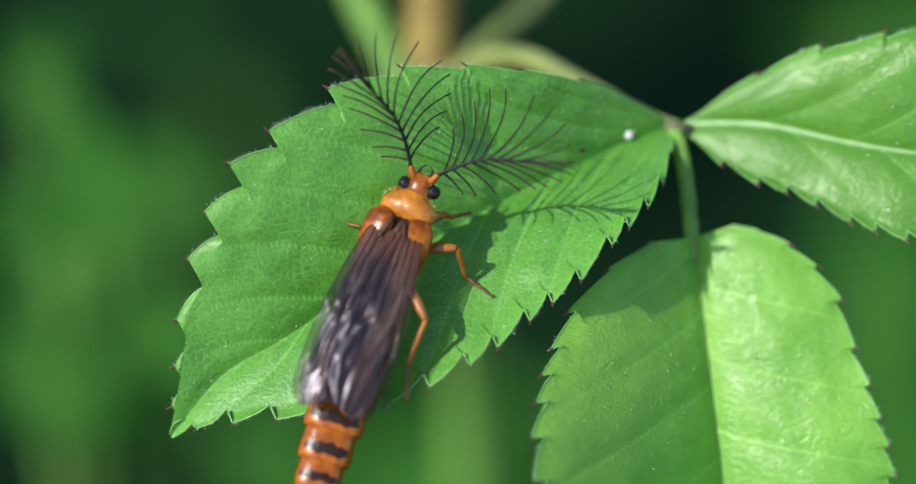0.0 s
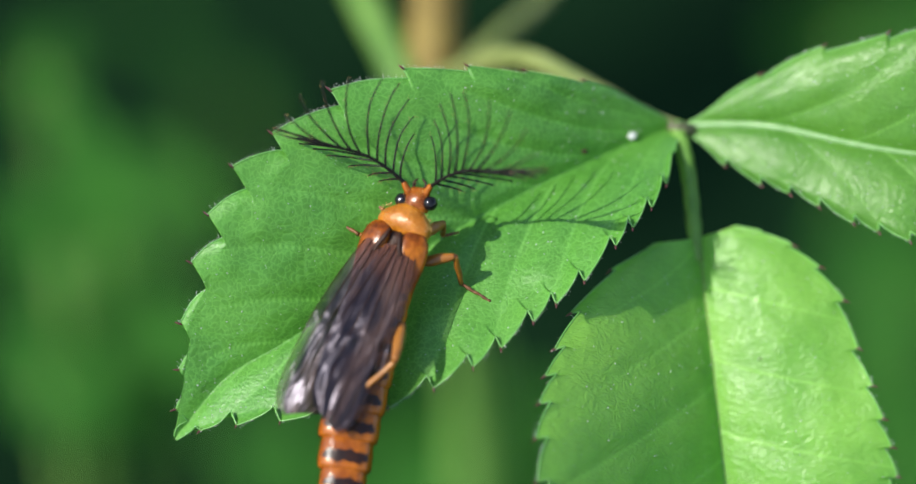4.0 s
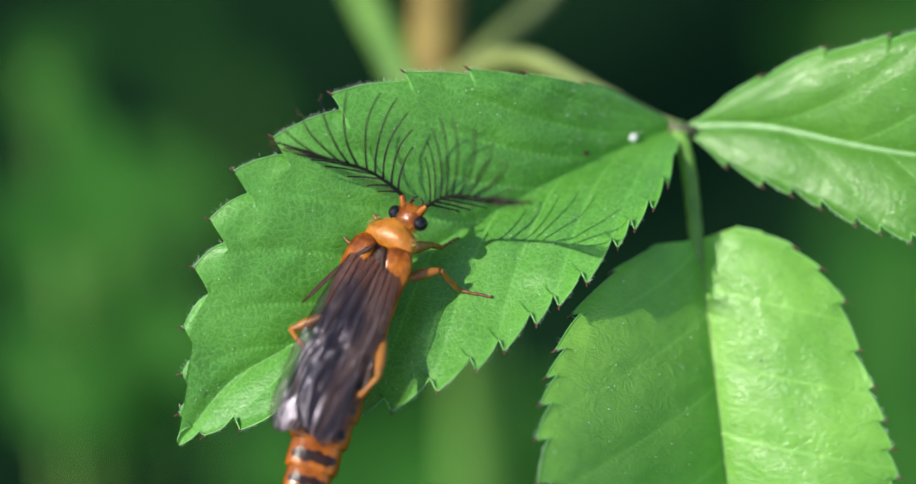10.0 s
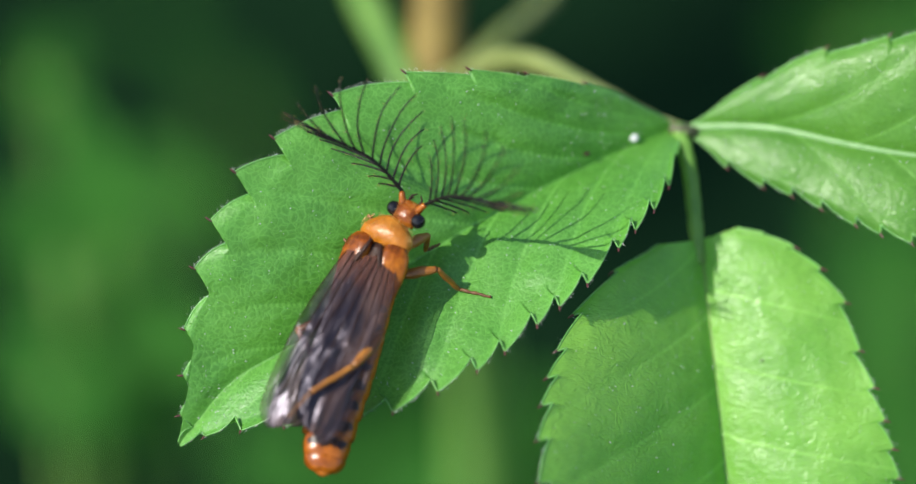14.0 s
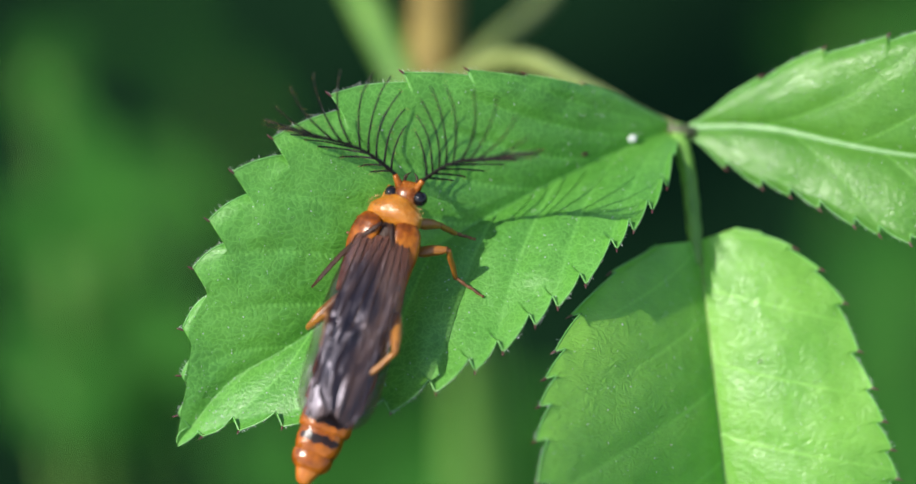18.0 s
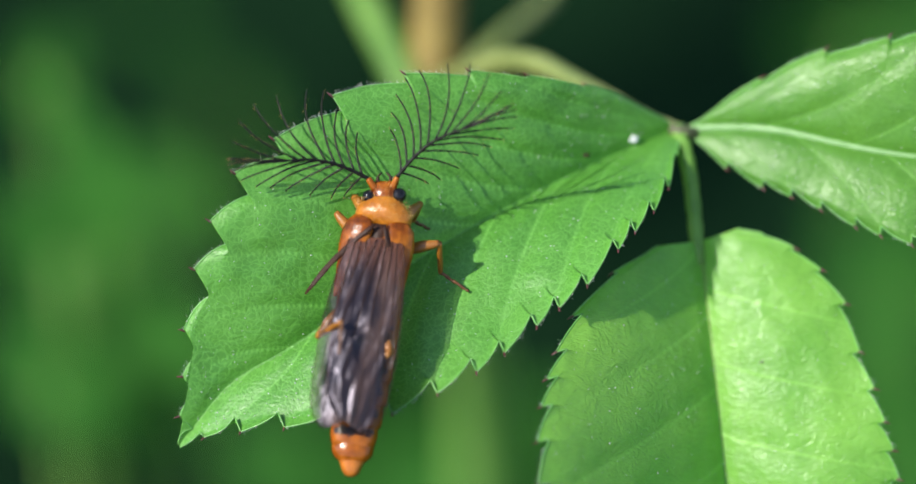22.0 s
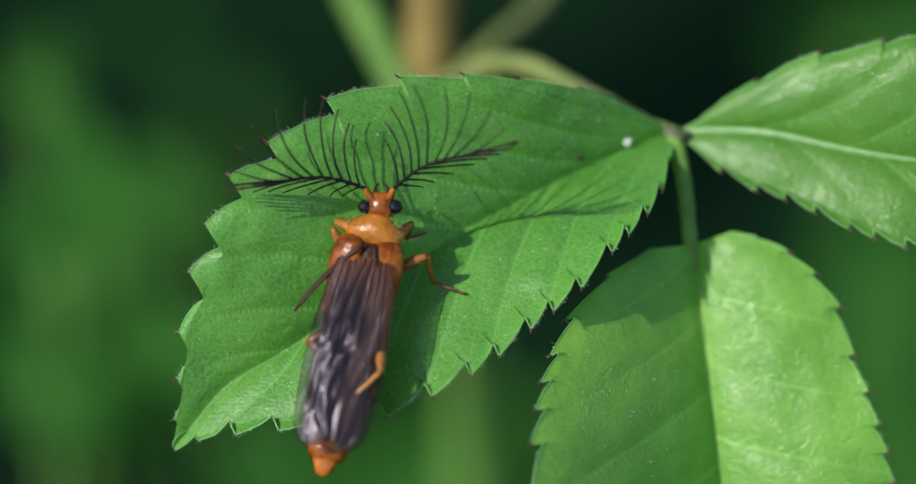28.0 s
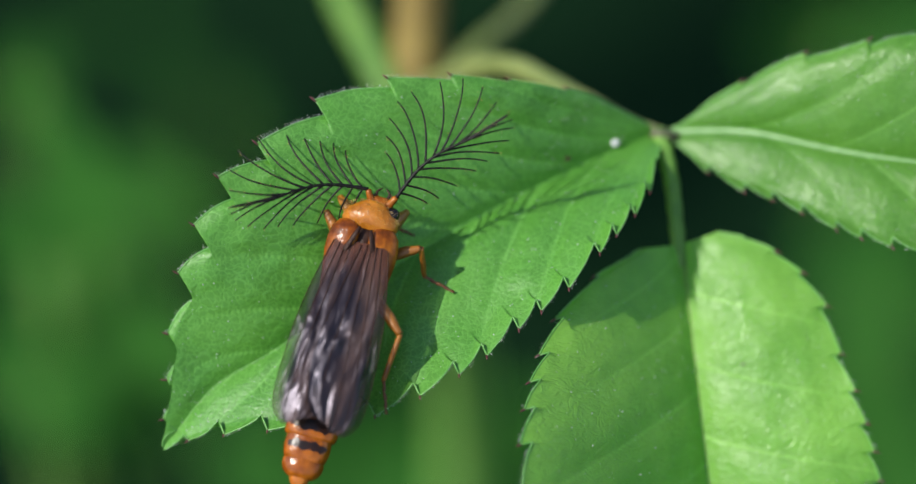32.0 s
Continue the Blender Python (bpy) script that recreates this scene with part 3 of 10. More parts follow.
def hair_fringe():
    """Short golden hairs on the rim of the pronotum."""
    rnd = random.Random(5)
    bm = bmesh.new()
    for _ in range(110):
        a = rnd.uniform(-0.35, math.pi + 0.35)
        x, y = 1.94 * math.cos(a), (1.05 if math.sin(a) > 0 else 0.9) * math.sin(a) - 0.15
        z = rnd.uniform(0.0, 0.55)
        d = Vector((math.cos(a) + rnd.uniform(-0.4, 0.4), math.sin(a) + rnd.uniform(-0.4, 0.4), rnd.uniform(0.1, 0.8))).normalized()
        root = Vector((x * (1 - 0.25 * z), y * (1 - 0.25 * z), z))
        tube(bm, [root, root + d * 0.12, root + d * rnd.uniform(0.18, 0.32)], [0.014, 0.011, 0.005], 4)
    for _ in range(220):
        a, q = rnd.uniform(0, 2 * math.pi), rnd.random() ** 0.5
        x, y = 1.75 * q * math.cos(a), 0.95 * q * math.sin(a) - 0.1
        root = Vector((x, y, 0.06 + 0.98 * max(0.05, 1 - 0.9 * q ** 3) ** 0.5))
        d = Vector((rnd.uniform(-0.5, 0.5) + 0.4 * x, rnd.uniform(-0.5, 0.5) - 0.3, rnd.uniform(0.3, 0.8))).normalized()
        tube(bm, [root, root + d * rnd.uniform(0.10, 0.2)], [0.012, 0.004], 3)
    tagged(part("hair_fringe", bm, HAIR, beetle, "short golden hairs"), kind="stuff")


def head_parts():
    bm = bmesh.new()
    loft(bm, [(-0.6, 0.85, 0.5, 0), (-0.1, 0.95, 0.58, 0.02), (0.3, 0.92, 0.56, 0.05), (0.65, 0.85, 0.46, 0.02), (0.9, 0.75, 0.34, -0.02), (1.1, 0.45, 0.2, -0.08)], 24)
    head = part("head", bm, RUST, beetle, "rust-orange head")
    rnd, bm = random.Random(21), bmesh.new()
    for _ in range(150):
        x, y = rnd.uniform(-0.8, 0.8), rnd.uniform(-0.4, 1.0)
        root = Vector((x, y, 0.56 * math.sqrt(max(0.05, 1 - (x / 0.95) ** 2)) * (1 - 0.35 * max(0.0, y) ** 2)))
        d = Vector((rnd.uniform(-0.5, 0.5) + x, rnd.uniform(0.0, 0.8), rnd.uniform(0.3, 0.9))).normalized()
        tube(bm, [root, root + d * rnd.uniform(0.10, 0.22)], [0.012, 0.004], 3)
    tagged(part("head_hairs", bm, HAIR, head, "short golden hairs"), kind="stuff")
    for side in (-1, 1):
        bm = bmesh.new()
        bmesh.ops.create_uvsphere(bm, u_segments=24, v_segments=16, radius=0.5 * MM)
        eye = part("eye", bm, EYE, head, "round glossy black eye")
        eye.location = Vector((side * 1.03, 0.1, 0.12)) * MM
        bm = bmesh.new()
        tube(bm, curve_through([(side * 0.6, 0.65, 0.1), (side * 0.8, 0.98, 0.25), (side * 1.02, 1.35, 0.35)], 8), [0.3, 0.29, 0.27, 0.25, 0.23, 0.22, 0.21, 0.16], 10)
        part("antenna_socket", bm, RUST, head, "orange antenna base")
        bm = bmesh.new()
        tube(bm, curve_through([(side * 0.32, 0.9, -0.1), (side * 0.44, 1.38, -0.12), (side * 0.10, 1.72, -0.15)], 8), [0.12, 0.11, 0.1, 0.09, 0.08, 0.07, 0.05, 0.02], 8)
        part("mandible", bm, BROWN, head, "dark curved mandible")
        bm = bmesh.new()
        tube(bm, curve_through([(side * 0.55, 0.8, -0.35), (side * 0.6, 1.15, -0.5), (side * 0.45, 1.4, -0.6)], 8), [0.1, 0.1, 0.09, 0.09, 0.08, 0.08, 0.07, 0.05], 8)
        part("palp", bm, FOOT, head, "brown palp")
    return head


def antenna(side):
    """A two-rowed comb along y: a thin shaft with a pair of curved rays at each joint."""
    bm = bmesh.new()
    n = 40
    shaft = [(-side * 0.6 * math.sin(i / (n - 1) * math.pi), 6.5 * i / (n - 1), -0.25 * math.sin(i / (n - 1) * 3)) for i in range(n)]
    tube(bm, shaft, [(0.14 - 0.07 * i / (n - 1)) * (1.15 if i % 4 == 0 else 0.92) for i in range(n)], 8)
    ob = part("antenna", bm, BLACK, beetle, "black two-rowed feathery antenna")
    rnd, down = random.Random(11 + side), bmesh.new()
    # chord angles off the shaft and lengths of the rays, joint by joint, for the inner and the outer row
    inner_row = ((86, 2.9), (89, 3.7), (88, 4.4), (84, 4.9), (78, 4.9), (60, 4.8), (46, 4.7), (30, 4.2), (12, 3.5), (-6, 3.0))
    outer_row = ((72, 2.1), (74, 2.6), (62, 3.2), (50, 3.9), (46, 4.2), (44, 4.5), (36, 4.6), (26, 4.5), (18, 4.0), (8, 3.4))
    for row, rays in ((-side, inner_row), (side, outer_row)):
        size_up = 1.14 if row == -side else 1.02
        for k, (chord, size) in enumerate(rays):
            x0, y0, z0 = shaft[int((0.07 + 0.92 * k / 9) * (n - 1))]
            bend = 44 if row == -side else 30
            bend *= min(1.0, 0.25 + abs(chord) / 70)
            dip = radians(-32)
            out = Vector((row * math.cos(dip), 0, math.sin(dip)))
            pts, at = [], Vector((x0, y0, z0))
            for i in range(12):
                pts.append(at.copy())
                a = radians(chord + bend * ((i / 11) ** 1.2 - 0.5)) + 0.05 * math.sin(k * 2.1 + i * 0.6)
                at = at + (out * math.sin(a) + Vector((0, 1, 0)) * math.cos(a)) * (size_up * size / 11)
            bm = bmesh.new()
            tube(bm, pts, [0.082 - 0.0034 * i for i in range(12)], 6)
            part("ray", bm, BLACK, ob)
            for i in range(3, 12):
                for _ in range(2):
                    d = Vector((rnd.uniform(-1, 1), rnd.uniform(-1, 1), rnd.uniform(-0.6, 1))).normalized()
                    tube(down, [pts[i], pts[i] + d * rnd.uniform(0.16, 0.3)], [0.009, 0.005], 3)
    tagged(part("bristles", down, HAIR, ob, "tiny golden bristles on the rays"), kind="stuff")
    return ob


SEGMENTS = 8


def abdomen_parts():
    """Overlapping rings, each in its own space: its front end at the origin, y to the head."""
    made = []
    for k in range(SEGMENTS):
        f = k / (SEGMENTS - 1)
        w, h = (2.1 + 0.22 * math.sin(math.pi * min(1, f * 1.1))) * (1 - 0.24 * f ** 3), 1.35 - 0.3 * f
        bm = bmesh.new()
        last = k == SEGMENTS - 1
        loft(bm, [(0.5, w * 0.86, h * 0.84, 0), (0.1, w * 0.93, h * 0.93, 0), (-0.5, w * 0.98, h * 0.99, 0), (-1.2, w, h, 0), (-1.75, w * (0.92 if last else 1.0), h * (0.9 if last else 1.0), 0),
                  (-2.0, w * (0.84 if last else 0.97), h * (0.8 if last else 0.97), 0), (-2.15, w * (0.72 if last else 0.93), h * (0.65 if last else 0.93), 0)], 28, 2.3)
        ring = part("abdomen_ring", bm, RING, beetle, "orange abdomen ring with a dark band")
        bm = bmesh.new()
        cols, front = 21, -0.55 if last else -0.85
        for i in range(cols):
            a = radians(34 + 112 * i / (cols - 1))
            c, r = math.cos(a), math.sin(a)
            edge = math.sqrt(max(0.0, 1 - (abs(i / (cols - 1) - 0.5) * 2) ** 3))
            middle = front - 0.45 + 0.06 * math.sin(i * 0.9 + k)
            half = (0.40 + 0.07 * math.sin(i * 1.7 + 2 * k)) * edge * (0.75 if last else 1.0)
            for y in (middle + half, middle - half):
                bm.verts.new(((w + 0.02) * math.copysign(abs(c) ** (2 / 2.3), c) * MM, y * MM, (h + 0.025) * math.copysign(abs(r) ** (2 / 2.3), r) * MM))
        bm.verts.ensure_lookup_table()
        for i in range(cols - 1):
            bm.faces.new((bm.verts[2 * i], bm.verts[2 * i + 1], bm.verts[2 * i + 3], bm.verts[2 * i + 2]))
        part("dark_band", bm, BAND, ring, "black band across the ring")
        made.append(ring)
    bm = bmesh.new()
    loft(bm, dome(14, 1.2, -1.0, 1.42, 0.92, 0, 0.22, 2.0, 2.1), 24)
    tip = part("abdomen_tip", bm, RING, beetle, "rounded orange abdomen tip")
    made.append(tip)
    bm = bmesh.new()
    loft(bm, [(1.0, 1.15, 0.75, 0), (0.3, 1.08, 0.72, 0), (-0.2, 0.92, 0.64, 0), (-0.7, 0.70, 0.52, -0.02), (-1.1, 0.54, 0.42, -0.02), (-1.28, 0.36, 0.28, -0.02), (-1.36, 0.18, 0.14, -0.02)], 18)
    made.append(part("tail_tube", bm, TIP, tip, "pale orange tube that slides out of the tip"))
    return made


def wing(side):
    """A folded smoky wing that runs back along -y from its hinge."""
    bm = bmesh.new()
    clear = bm.verts.layers.float.new("clear")
    rust = bm.verts.layers.float.new("rust")
    n, m, rows = 80, 40, []

    def spot(s, v):
        end = max(0.0, 1 - (max(0.0, s - 0.84) / 0.163) ** 2.6) ** 0.5
        lead = side * (0.30 + 1.85 * math.sin(math.pi * (0.24 + 0.48 * s)) ** 0.9 - 0.5 * (1 - s) ** 2) * (0.25 + 0.75 * end)
        trail = -side * (0.5 + 1.85 * math.sin(math.pi * min(1.0, 0.18 + s * 0.62)) ** 0.9 - 0.5 * (1 - s) ** 2) * (0.25 + 0.75 * end)
        x = lead + (trail - lead) * v
        y = -13.4 * s + 0.7 * (v - 0.35) * s ** 4 - 0.8 * abs(v - 0.5) ** 2 * (1 - s)
        across = x + side * 0.8
        z = 0.25 + 0.75 * min(1.0, 2.2 * s) - 0.10 * across * across * (0.4 + 0.6 * s)
        # long pleats that fan out from the hinge, creased across where the wing folds
        fan = v * 4.3 + 0.3 * math.sin(5 * s + side) + 0.9 * noise.noise(Vector((x * 0.4, y * 0.25, side * 7.0)))
        z += 0.10 * math.sin(2 * math.pi * fan) * (0.12 + 1.05 * s) * min(1.0, 8 * s) * max(0.1, 0.6 + 1.3 * noise.noise(Vector((x * 0.7, y * 0.3, side * 9.0))))
        z += 0.22 * math.exp(-((s - 0.52 - 0.10 * (v - 0.5)) / 0.045) ** 2) * (0.5 + noise.noise(Vector((x, y, 2.0))))
        z += 0.34 * min(1.0, 0.15 + 2 * s) * noise.noise(Vector((x * 0.55 + y * 0.12, y * 0.26, side * 3.0))) + 0.20 * min(1.0, 2 * s) * noise.noise(Vector((x * 1.5 - y * 0.3, y * 0.55, side * 5.0)))
        return Vector((x, y, z))

    for i in range(n + 1):
        row = []
        for j in range(m + 1):
            s, v = 0.01 + 0.99 * i / n, j / m
            vert = bm.verts.new(spot(s, v) * MM)
            vert[clear] = min(0.72, 0.04 + 0.85 * max(0.0, 1 - v / 0.20) ** 0.8 * min(1, 1.8 * s) + 0.7 * max(0, 0.38 - s))
            vert[rust] = min(1.0, max(0.0, 1.0 - s / (0.21 + 0.05 * math.sin(3 * v + side)))) * (0.82 + 0.18 * math.sin(2 * math.pi * 9 * v))
            row.append(vert)
        rows.append(row)
    for a, b in zip(rows, rows[1:]):
        for j in range(m):
            bm.faces.new((a[j], a[j + 1], b[j + 1], b[j]))
    ob = part("wing", bm, WING, beetle, "smoky brown folded wing with dark veins")
    for v0, v1, s1 in ((0.0, 0.0, 1.0), (0.2, 0.10, 0.9), (0.35, 0.24, 0.93), (0.5, 0.45, 0.97), (0.62, 0.8, 0.9), (0.8, 1.0, 0.62)):
        bm = bmesh.new()
        tube(bm, [spot(0.02 + (s1 - 0.02) * i / 29, v0 + (v1 - v0) * (i / 29) ** 1.4) + Vector((0, 0, 0.02)) for i in range(30)], [0.040 - 0.0007 * i for i in range(30)], 6)
        part("vein", bm, BROWN, ob)
    return ob


def elytron(side):
    """A short wing case: a glossy rust shoulder plate with a dark blade along its inner edge."""
    bm = bmesh.new()
    loft(bm, [(0.55, 0.3, 0.15, -0.05), (0.35, 0.72, 0.36, 0.02), (-0.2, 1.04, 0.50, 0.10), (-1.0, 1.10, 0.52, 0.12), (-1.9, 0.98, 0.44, 0.10), (-2.8, 0.74, 0.32, 0.04), (-3.8, 0.50, 0.2, -0.03), (-4.7, 0.30, 0.12, -0.08), (-5.3, 0.12, 0.06, -0.12)], 22, 2.2)
    for v in bm.verts:
        v.co.x += side * 0.72 * MM
    ob = part("elytron", bm, RUST, beetle, "glossy rust wing case with a dark narrow tip")
    bm = bmesh.new()
    loft(bm, [(0.35, 0.10, 0.08, 0.40), (-0.3, 0.17, 0.10, 0.54), (-1.2, 0.18, 0.10, 0.56), (-2.2, 0.18, 0.08, 0.50), (-3.2, 0.20, 0.07, 0.3), (-4.4, 0.21, 0.06, 0.04), (-5.6, 0.17, 0.05, -0.04), (-6.5, 0.08, 0.04, -0.1)], 16)
    for v in bm.verts:
        v.co.x += side * (-0.3 + 0.8 * min(1.0, max(0.0, -v.co.y / MM / 4))) * MM
    return ob, part("blade", bm, BROWN, ob, "dark brown inner edge and tip of the wing case")


def leg_piece(name, length, r0, r1, material, label, bulge=0.0, knobs=0):
    """One piece of a leg along -z from its joint."""
    bm = bmesh.new()
    n = 14
    tube(bm, [(0, 0.02 * math.sin(i), -length * i / (n - 1)) for i in range(n)],
         [(r0 + (r1 - r0) * i / (n - 1) + bulge * math.sin(math.pi * i / (n - 1))) * (1 + (0.22 * math.cos(i / (n - 1) * 2 * math.pi * knobs) if knobs else 0)) for i in range(n)], 10)
    return part(name, bm, material, beetle, label)


thorax_parts()
hair_fringe()
HEAD = head_parts()
ANTENNA_L, ANTENNA_R = antenna(-1), antenna(1)
ABDOMEN = abdomen_parts()
WING_R, WING_L = wing(1), wing(-1)
(ELYTRON_R, BLADE_R), (ELYTRON_L, BLADE_L) = elytron(1), elytron(-1)
# femur and tibia lengths in mm, with a foot past them
LEGS_OF = {}
for key, femur, tibia, tarsus in (("front", 2.2, 1.9, 1.5), ("middle", 2.6, 2.7, 2.3), ("hind", 3.2, 3.4, 2.3)):
    for side in ("left", "right"):
        LEGS_OF[key, side] = (leg_piece("femur", femur, 0.27, 0.22, LEGS, "amber femur", 0.15),
                              leg_piece("tibia", tibia, 0.19, 0.17, LEGS, "thin amber tibia", 0.03),
                              leg_piece("tarsus", tarsus, 0.13, 0.09, FOOT, "jointed brown foot", 0.0, 4), femur, tibia, tarsus)


# ---- motion of the beetle and the leaf ----
def at(x, y, z, rx, ry, rz):
    """A pose in millimetres and degrees."""
    return pose(x * MM, y * MM, z * MM, rx, ry, rz)


# places of the beetle on the leaf, in the space of the slope
BODY = [
    (0, at(-2.98, 2.49, 4.1, 4, -14, -21.8)), (0.5, at(-3.7, 2.47, 4.1, 4, -10, -12.5)), (1, at(-3.56, 2.43, 4.1, 4, -6, -5.7)),
    (1.5, at(-4.62, 2.46, 4.1, 4, -11, -5)), (2, at(-3.5, 1.54, 4.1, 4, -16, -13.7)), (2.5, at(-3.46, 1.51, 4.1, 4, -16, -14.4)),
    (3, at(-3.95, 1.15, 4.1, 4, -16, -13.3)), (3.5, at(-3.3, 1.66, 4.1, 4, -18.5, -17.2)), (5.5, at(-3.94, 1.03, 4.1, 4, -25.9, -22.9)),
    (6, at(-3.87, 1.42, 4.1, 4, -25.8, -22.5)), (6.5, at(-4.29, 1.19, 4.1, 4, -25.8, -23.9)), (7, at(-3.92, 1.05, 4.1, 4, -25.7, -28.6)),
    (7.5, at(-3.94, 1.18, 4.1, 4, -25.6, -26.9)), (8, at(-3.85, 1.19, 4.1, 4, -25.5, -25.8)),
    (8.5, at(-4.05, 1.09, 4.1, 4, -25.4, -26.2)), (9, at(-4.03, 1.48, 4.1, 4, -25.3, -26.7)),
    (9.5, at(-3.94, 1.34, 4.1, 4, -25.2, -25.9)), (10, at(-4.37, 0.63, 4.1, 4, -25.2, -24)), (10.5, at(-4, 0.73, 4.1, 4, -25.1, -25.9)),
    (11, at(-4.57, 0.34, 4.1, 4, -25, -25.1)), (11.5, at(-4.77, 0.4, 4.1, 4, -24.9, -24.8)), (12, at(-4.58, 0.47, 4.1, 4, -24.8, -26)),
    (12.5, at(-4.68, 0.76, 4.1, 4, -24.8, -23.8)), (13, at(-4.33, 0.99, 4.1, 4, -24.7, -23.3)),
    (13.5, at(-4.41, 1.2, 4.1, 4, -24.6, -23)), (14, at(-4.74, 0.87, 4.1, 4, -24.5, -22.4)),
    (14.5, at(-5.2, 0.61, 4.1, 4, -24.4, -21.2)), (16.5, at(-4.35, 1.34, 4.1, 4, -24.1, -20)), (17, at(-4.45, 0.9, 4.1, 4, -24, -19.6)),
    (17.5, at(-4.48, 1.78, 4.1, 4, -21, -17.6)), (18, at(-4.11, 2.37, 4.1, 4, -18, -17.3)), (18.5, at(-5.36, 1.9, 4.1, 4, -19, -13.4)),
    (19, at(-3.97, 1.9, 4.1, 4, -20, -20.1)), (19.5, at(-3.65, 2.22, 4.1, 4, -17, -21.1)), (20, at(-5.04, 1.6, 4.1, 4, -14, -17.2)),
    (20.5, at(-4.52, 1.44, 4.1, 4, -12, -17.2)), (21, at(-4.21, 2.23, 4.1, 4, -10, -15.6)), (21.5, at(-4.69, 1.9, 4.1, 4, -10, -13.1)),
    (22, at(-5, 2.41, 4.1, 4, -10, -10.5)), (22.5, at(-4.98, 1.99, 4.1, 4, -10, -10.4)), (23, at(-4.9, 2.41, 4.1, 4, -10, -10.2)),
    (23.5, at(-4.53, 2.42, 4.1, 4, -10.2, -12.7)), (24, at(-4.94, 1.76, 4.1, 4, -10.4, -12.6)),
    (24.5, at(-5.37, 1.43, 4.1, 4, -10.6, -8.4)), (25, at(-4.65, 2.44, 4.1, 4, -10.8, -8.7)),
    (25.5, at(-4.96, 1.58, 4.1, 4, -11, -11.1)), (27.5, at(-5.11, 1.84, 4.1, 4, -11.8, -12.7)),
    (28, at(-5.24, 1.33, 4.1, 4, -12, -12.1)), (28.5, at(-5.05, 1.82, 4.1, 4, -11.5, -13.2)), (29, at(-5.02, 1.92, 4.1, 4, -11, -14)),
    (29.5, at(-4.6, 1.76, 4.1, 4, -10.5, -16.8)), (30, at(-4.86, 1.9, 4.1, 4, -10, -16.8)), (30.5, at(-4.87, 2.09, 4.1, 4, -9.5, -17.1)),
    (31, at(-4.88, 2.08, 4.1, 4, -9, -17.5)), (31.5, at(-4.79, 2.39, 4.1, 4, -8.5, -17)), (32, at(-4.71, 2.33, 4.1, 4, -8, -16.8)),]


def between(rows, t):
    """The pose at t seconds between two rows."""
    for (t0, a), (t1, b) in zip(rows, rows[1:]):
        if t0 <= t <= t1:
            f = (t - t0) / (t1 - t0)
            return Matrix.LocRotScale(a.translation.lerp(b.translation, f), a.to_quaternion().slerp(b.to_quaternion(), f), None)
    return rows[-1][1]


def drawn_in(t):
    """Millimetres by which the abdomen is drawn in while its tail tube is out."""
    return float(np.interp(t, (0, 12, 14, 16.5, 18, 19, 21, 22, 24, 25, 27.5, 29, 30, 32), (0, 0, 0.4, 1.1, 1.0, 0.2, 0.2, 0.9, 0.2, 0.5, 1.0, 1.2, 0.8, 0.7)))


# How far the hind legs reach back and out: over the wings at times, and down to the leaf at others.
RIGHT_BACK = ((0, 0.5, 1, 28, 28.5), (0.2, 0.6, 2.2, 2.2, 0.5))
RIGHT_OUT = ((0, 1, 18.5, 19, 19.5, 20, 20.5, 25.5, 27, 28, 28.5, 29.3, 29.7), (0, 0.6, 0.6, -0.7, -0.7, 0.6, -0.5, -0.5, 0.6, 0.2, -0.9, -0.9, 0.3))
LEFT_BACK = ((0, 28, 28.5), (1.7, 1.7, 1.0))
LEFT_OUT = ((0, 0.5, 1, 1.5, 2, 8, 8.5, 11, 12, 16, 16.5, 18, 19, 21.5, 22, 24, 24.5, 27, 27.5, 28, 28.5), (0.5, 0, -1, -1, 0, 0, -1, -1, 0, 0, -1, -1, 0.5, 0.5, -0.2, -0.1, 0, 0, -0.6, 0.6, 0.8))


def raised(rows, level=0.0, up=0.0, pitch=14.0, share=0.0, back=((0,), (0,)), out=((0,), (0,))):
    """Rows of a rear part, with the rear of the body held up off the leaf by pitch degrees and its roll taken back by the share level.
    up: millimetres by which the part is lifted besides; back, out: seconds and millimetres by which it is set back and to the right; share: how far it follows the abdomen when that is drawn in."""
    keys, hinge = [], Vector((0, -1.6, 0.3)) * MM
    for t, place in BODY:
        turn = place.to_3x3()
        ahead = turn @ Vector((0, 1, 0))
        side = Vector((ahead.x, ahead.y, 0)).normalized().cross(Vector((0, 0, 1)))
        tilt = turn.inverted() @ Matrix.Rotation(radians(-pitch), 3, side) @ turn
        roll = math.asin(-(turn @ Vector((1, 0, 0))).z)
        m = Matrix.Translation(hinge + turn.inverted() @ Vector((0, 0, up * MM))) @ tilt.to_4x4() @ Matrix.Translation(-hinge + Vector((np.interp(t, *out), share * drawn_in(t) - np.interp(t, *back), 0)) * MM) @ between(rows, t)
        keys.append((t, m @ Matrix.Rotation(-level * roll, 4, "Y")))
    return keys


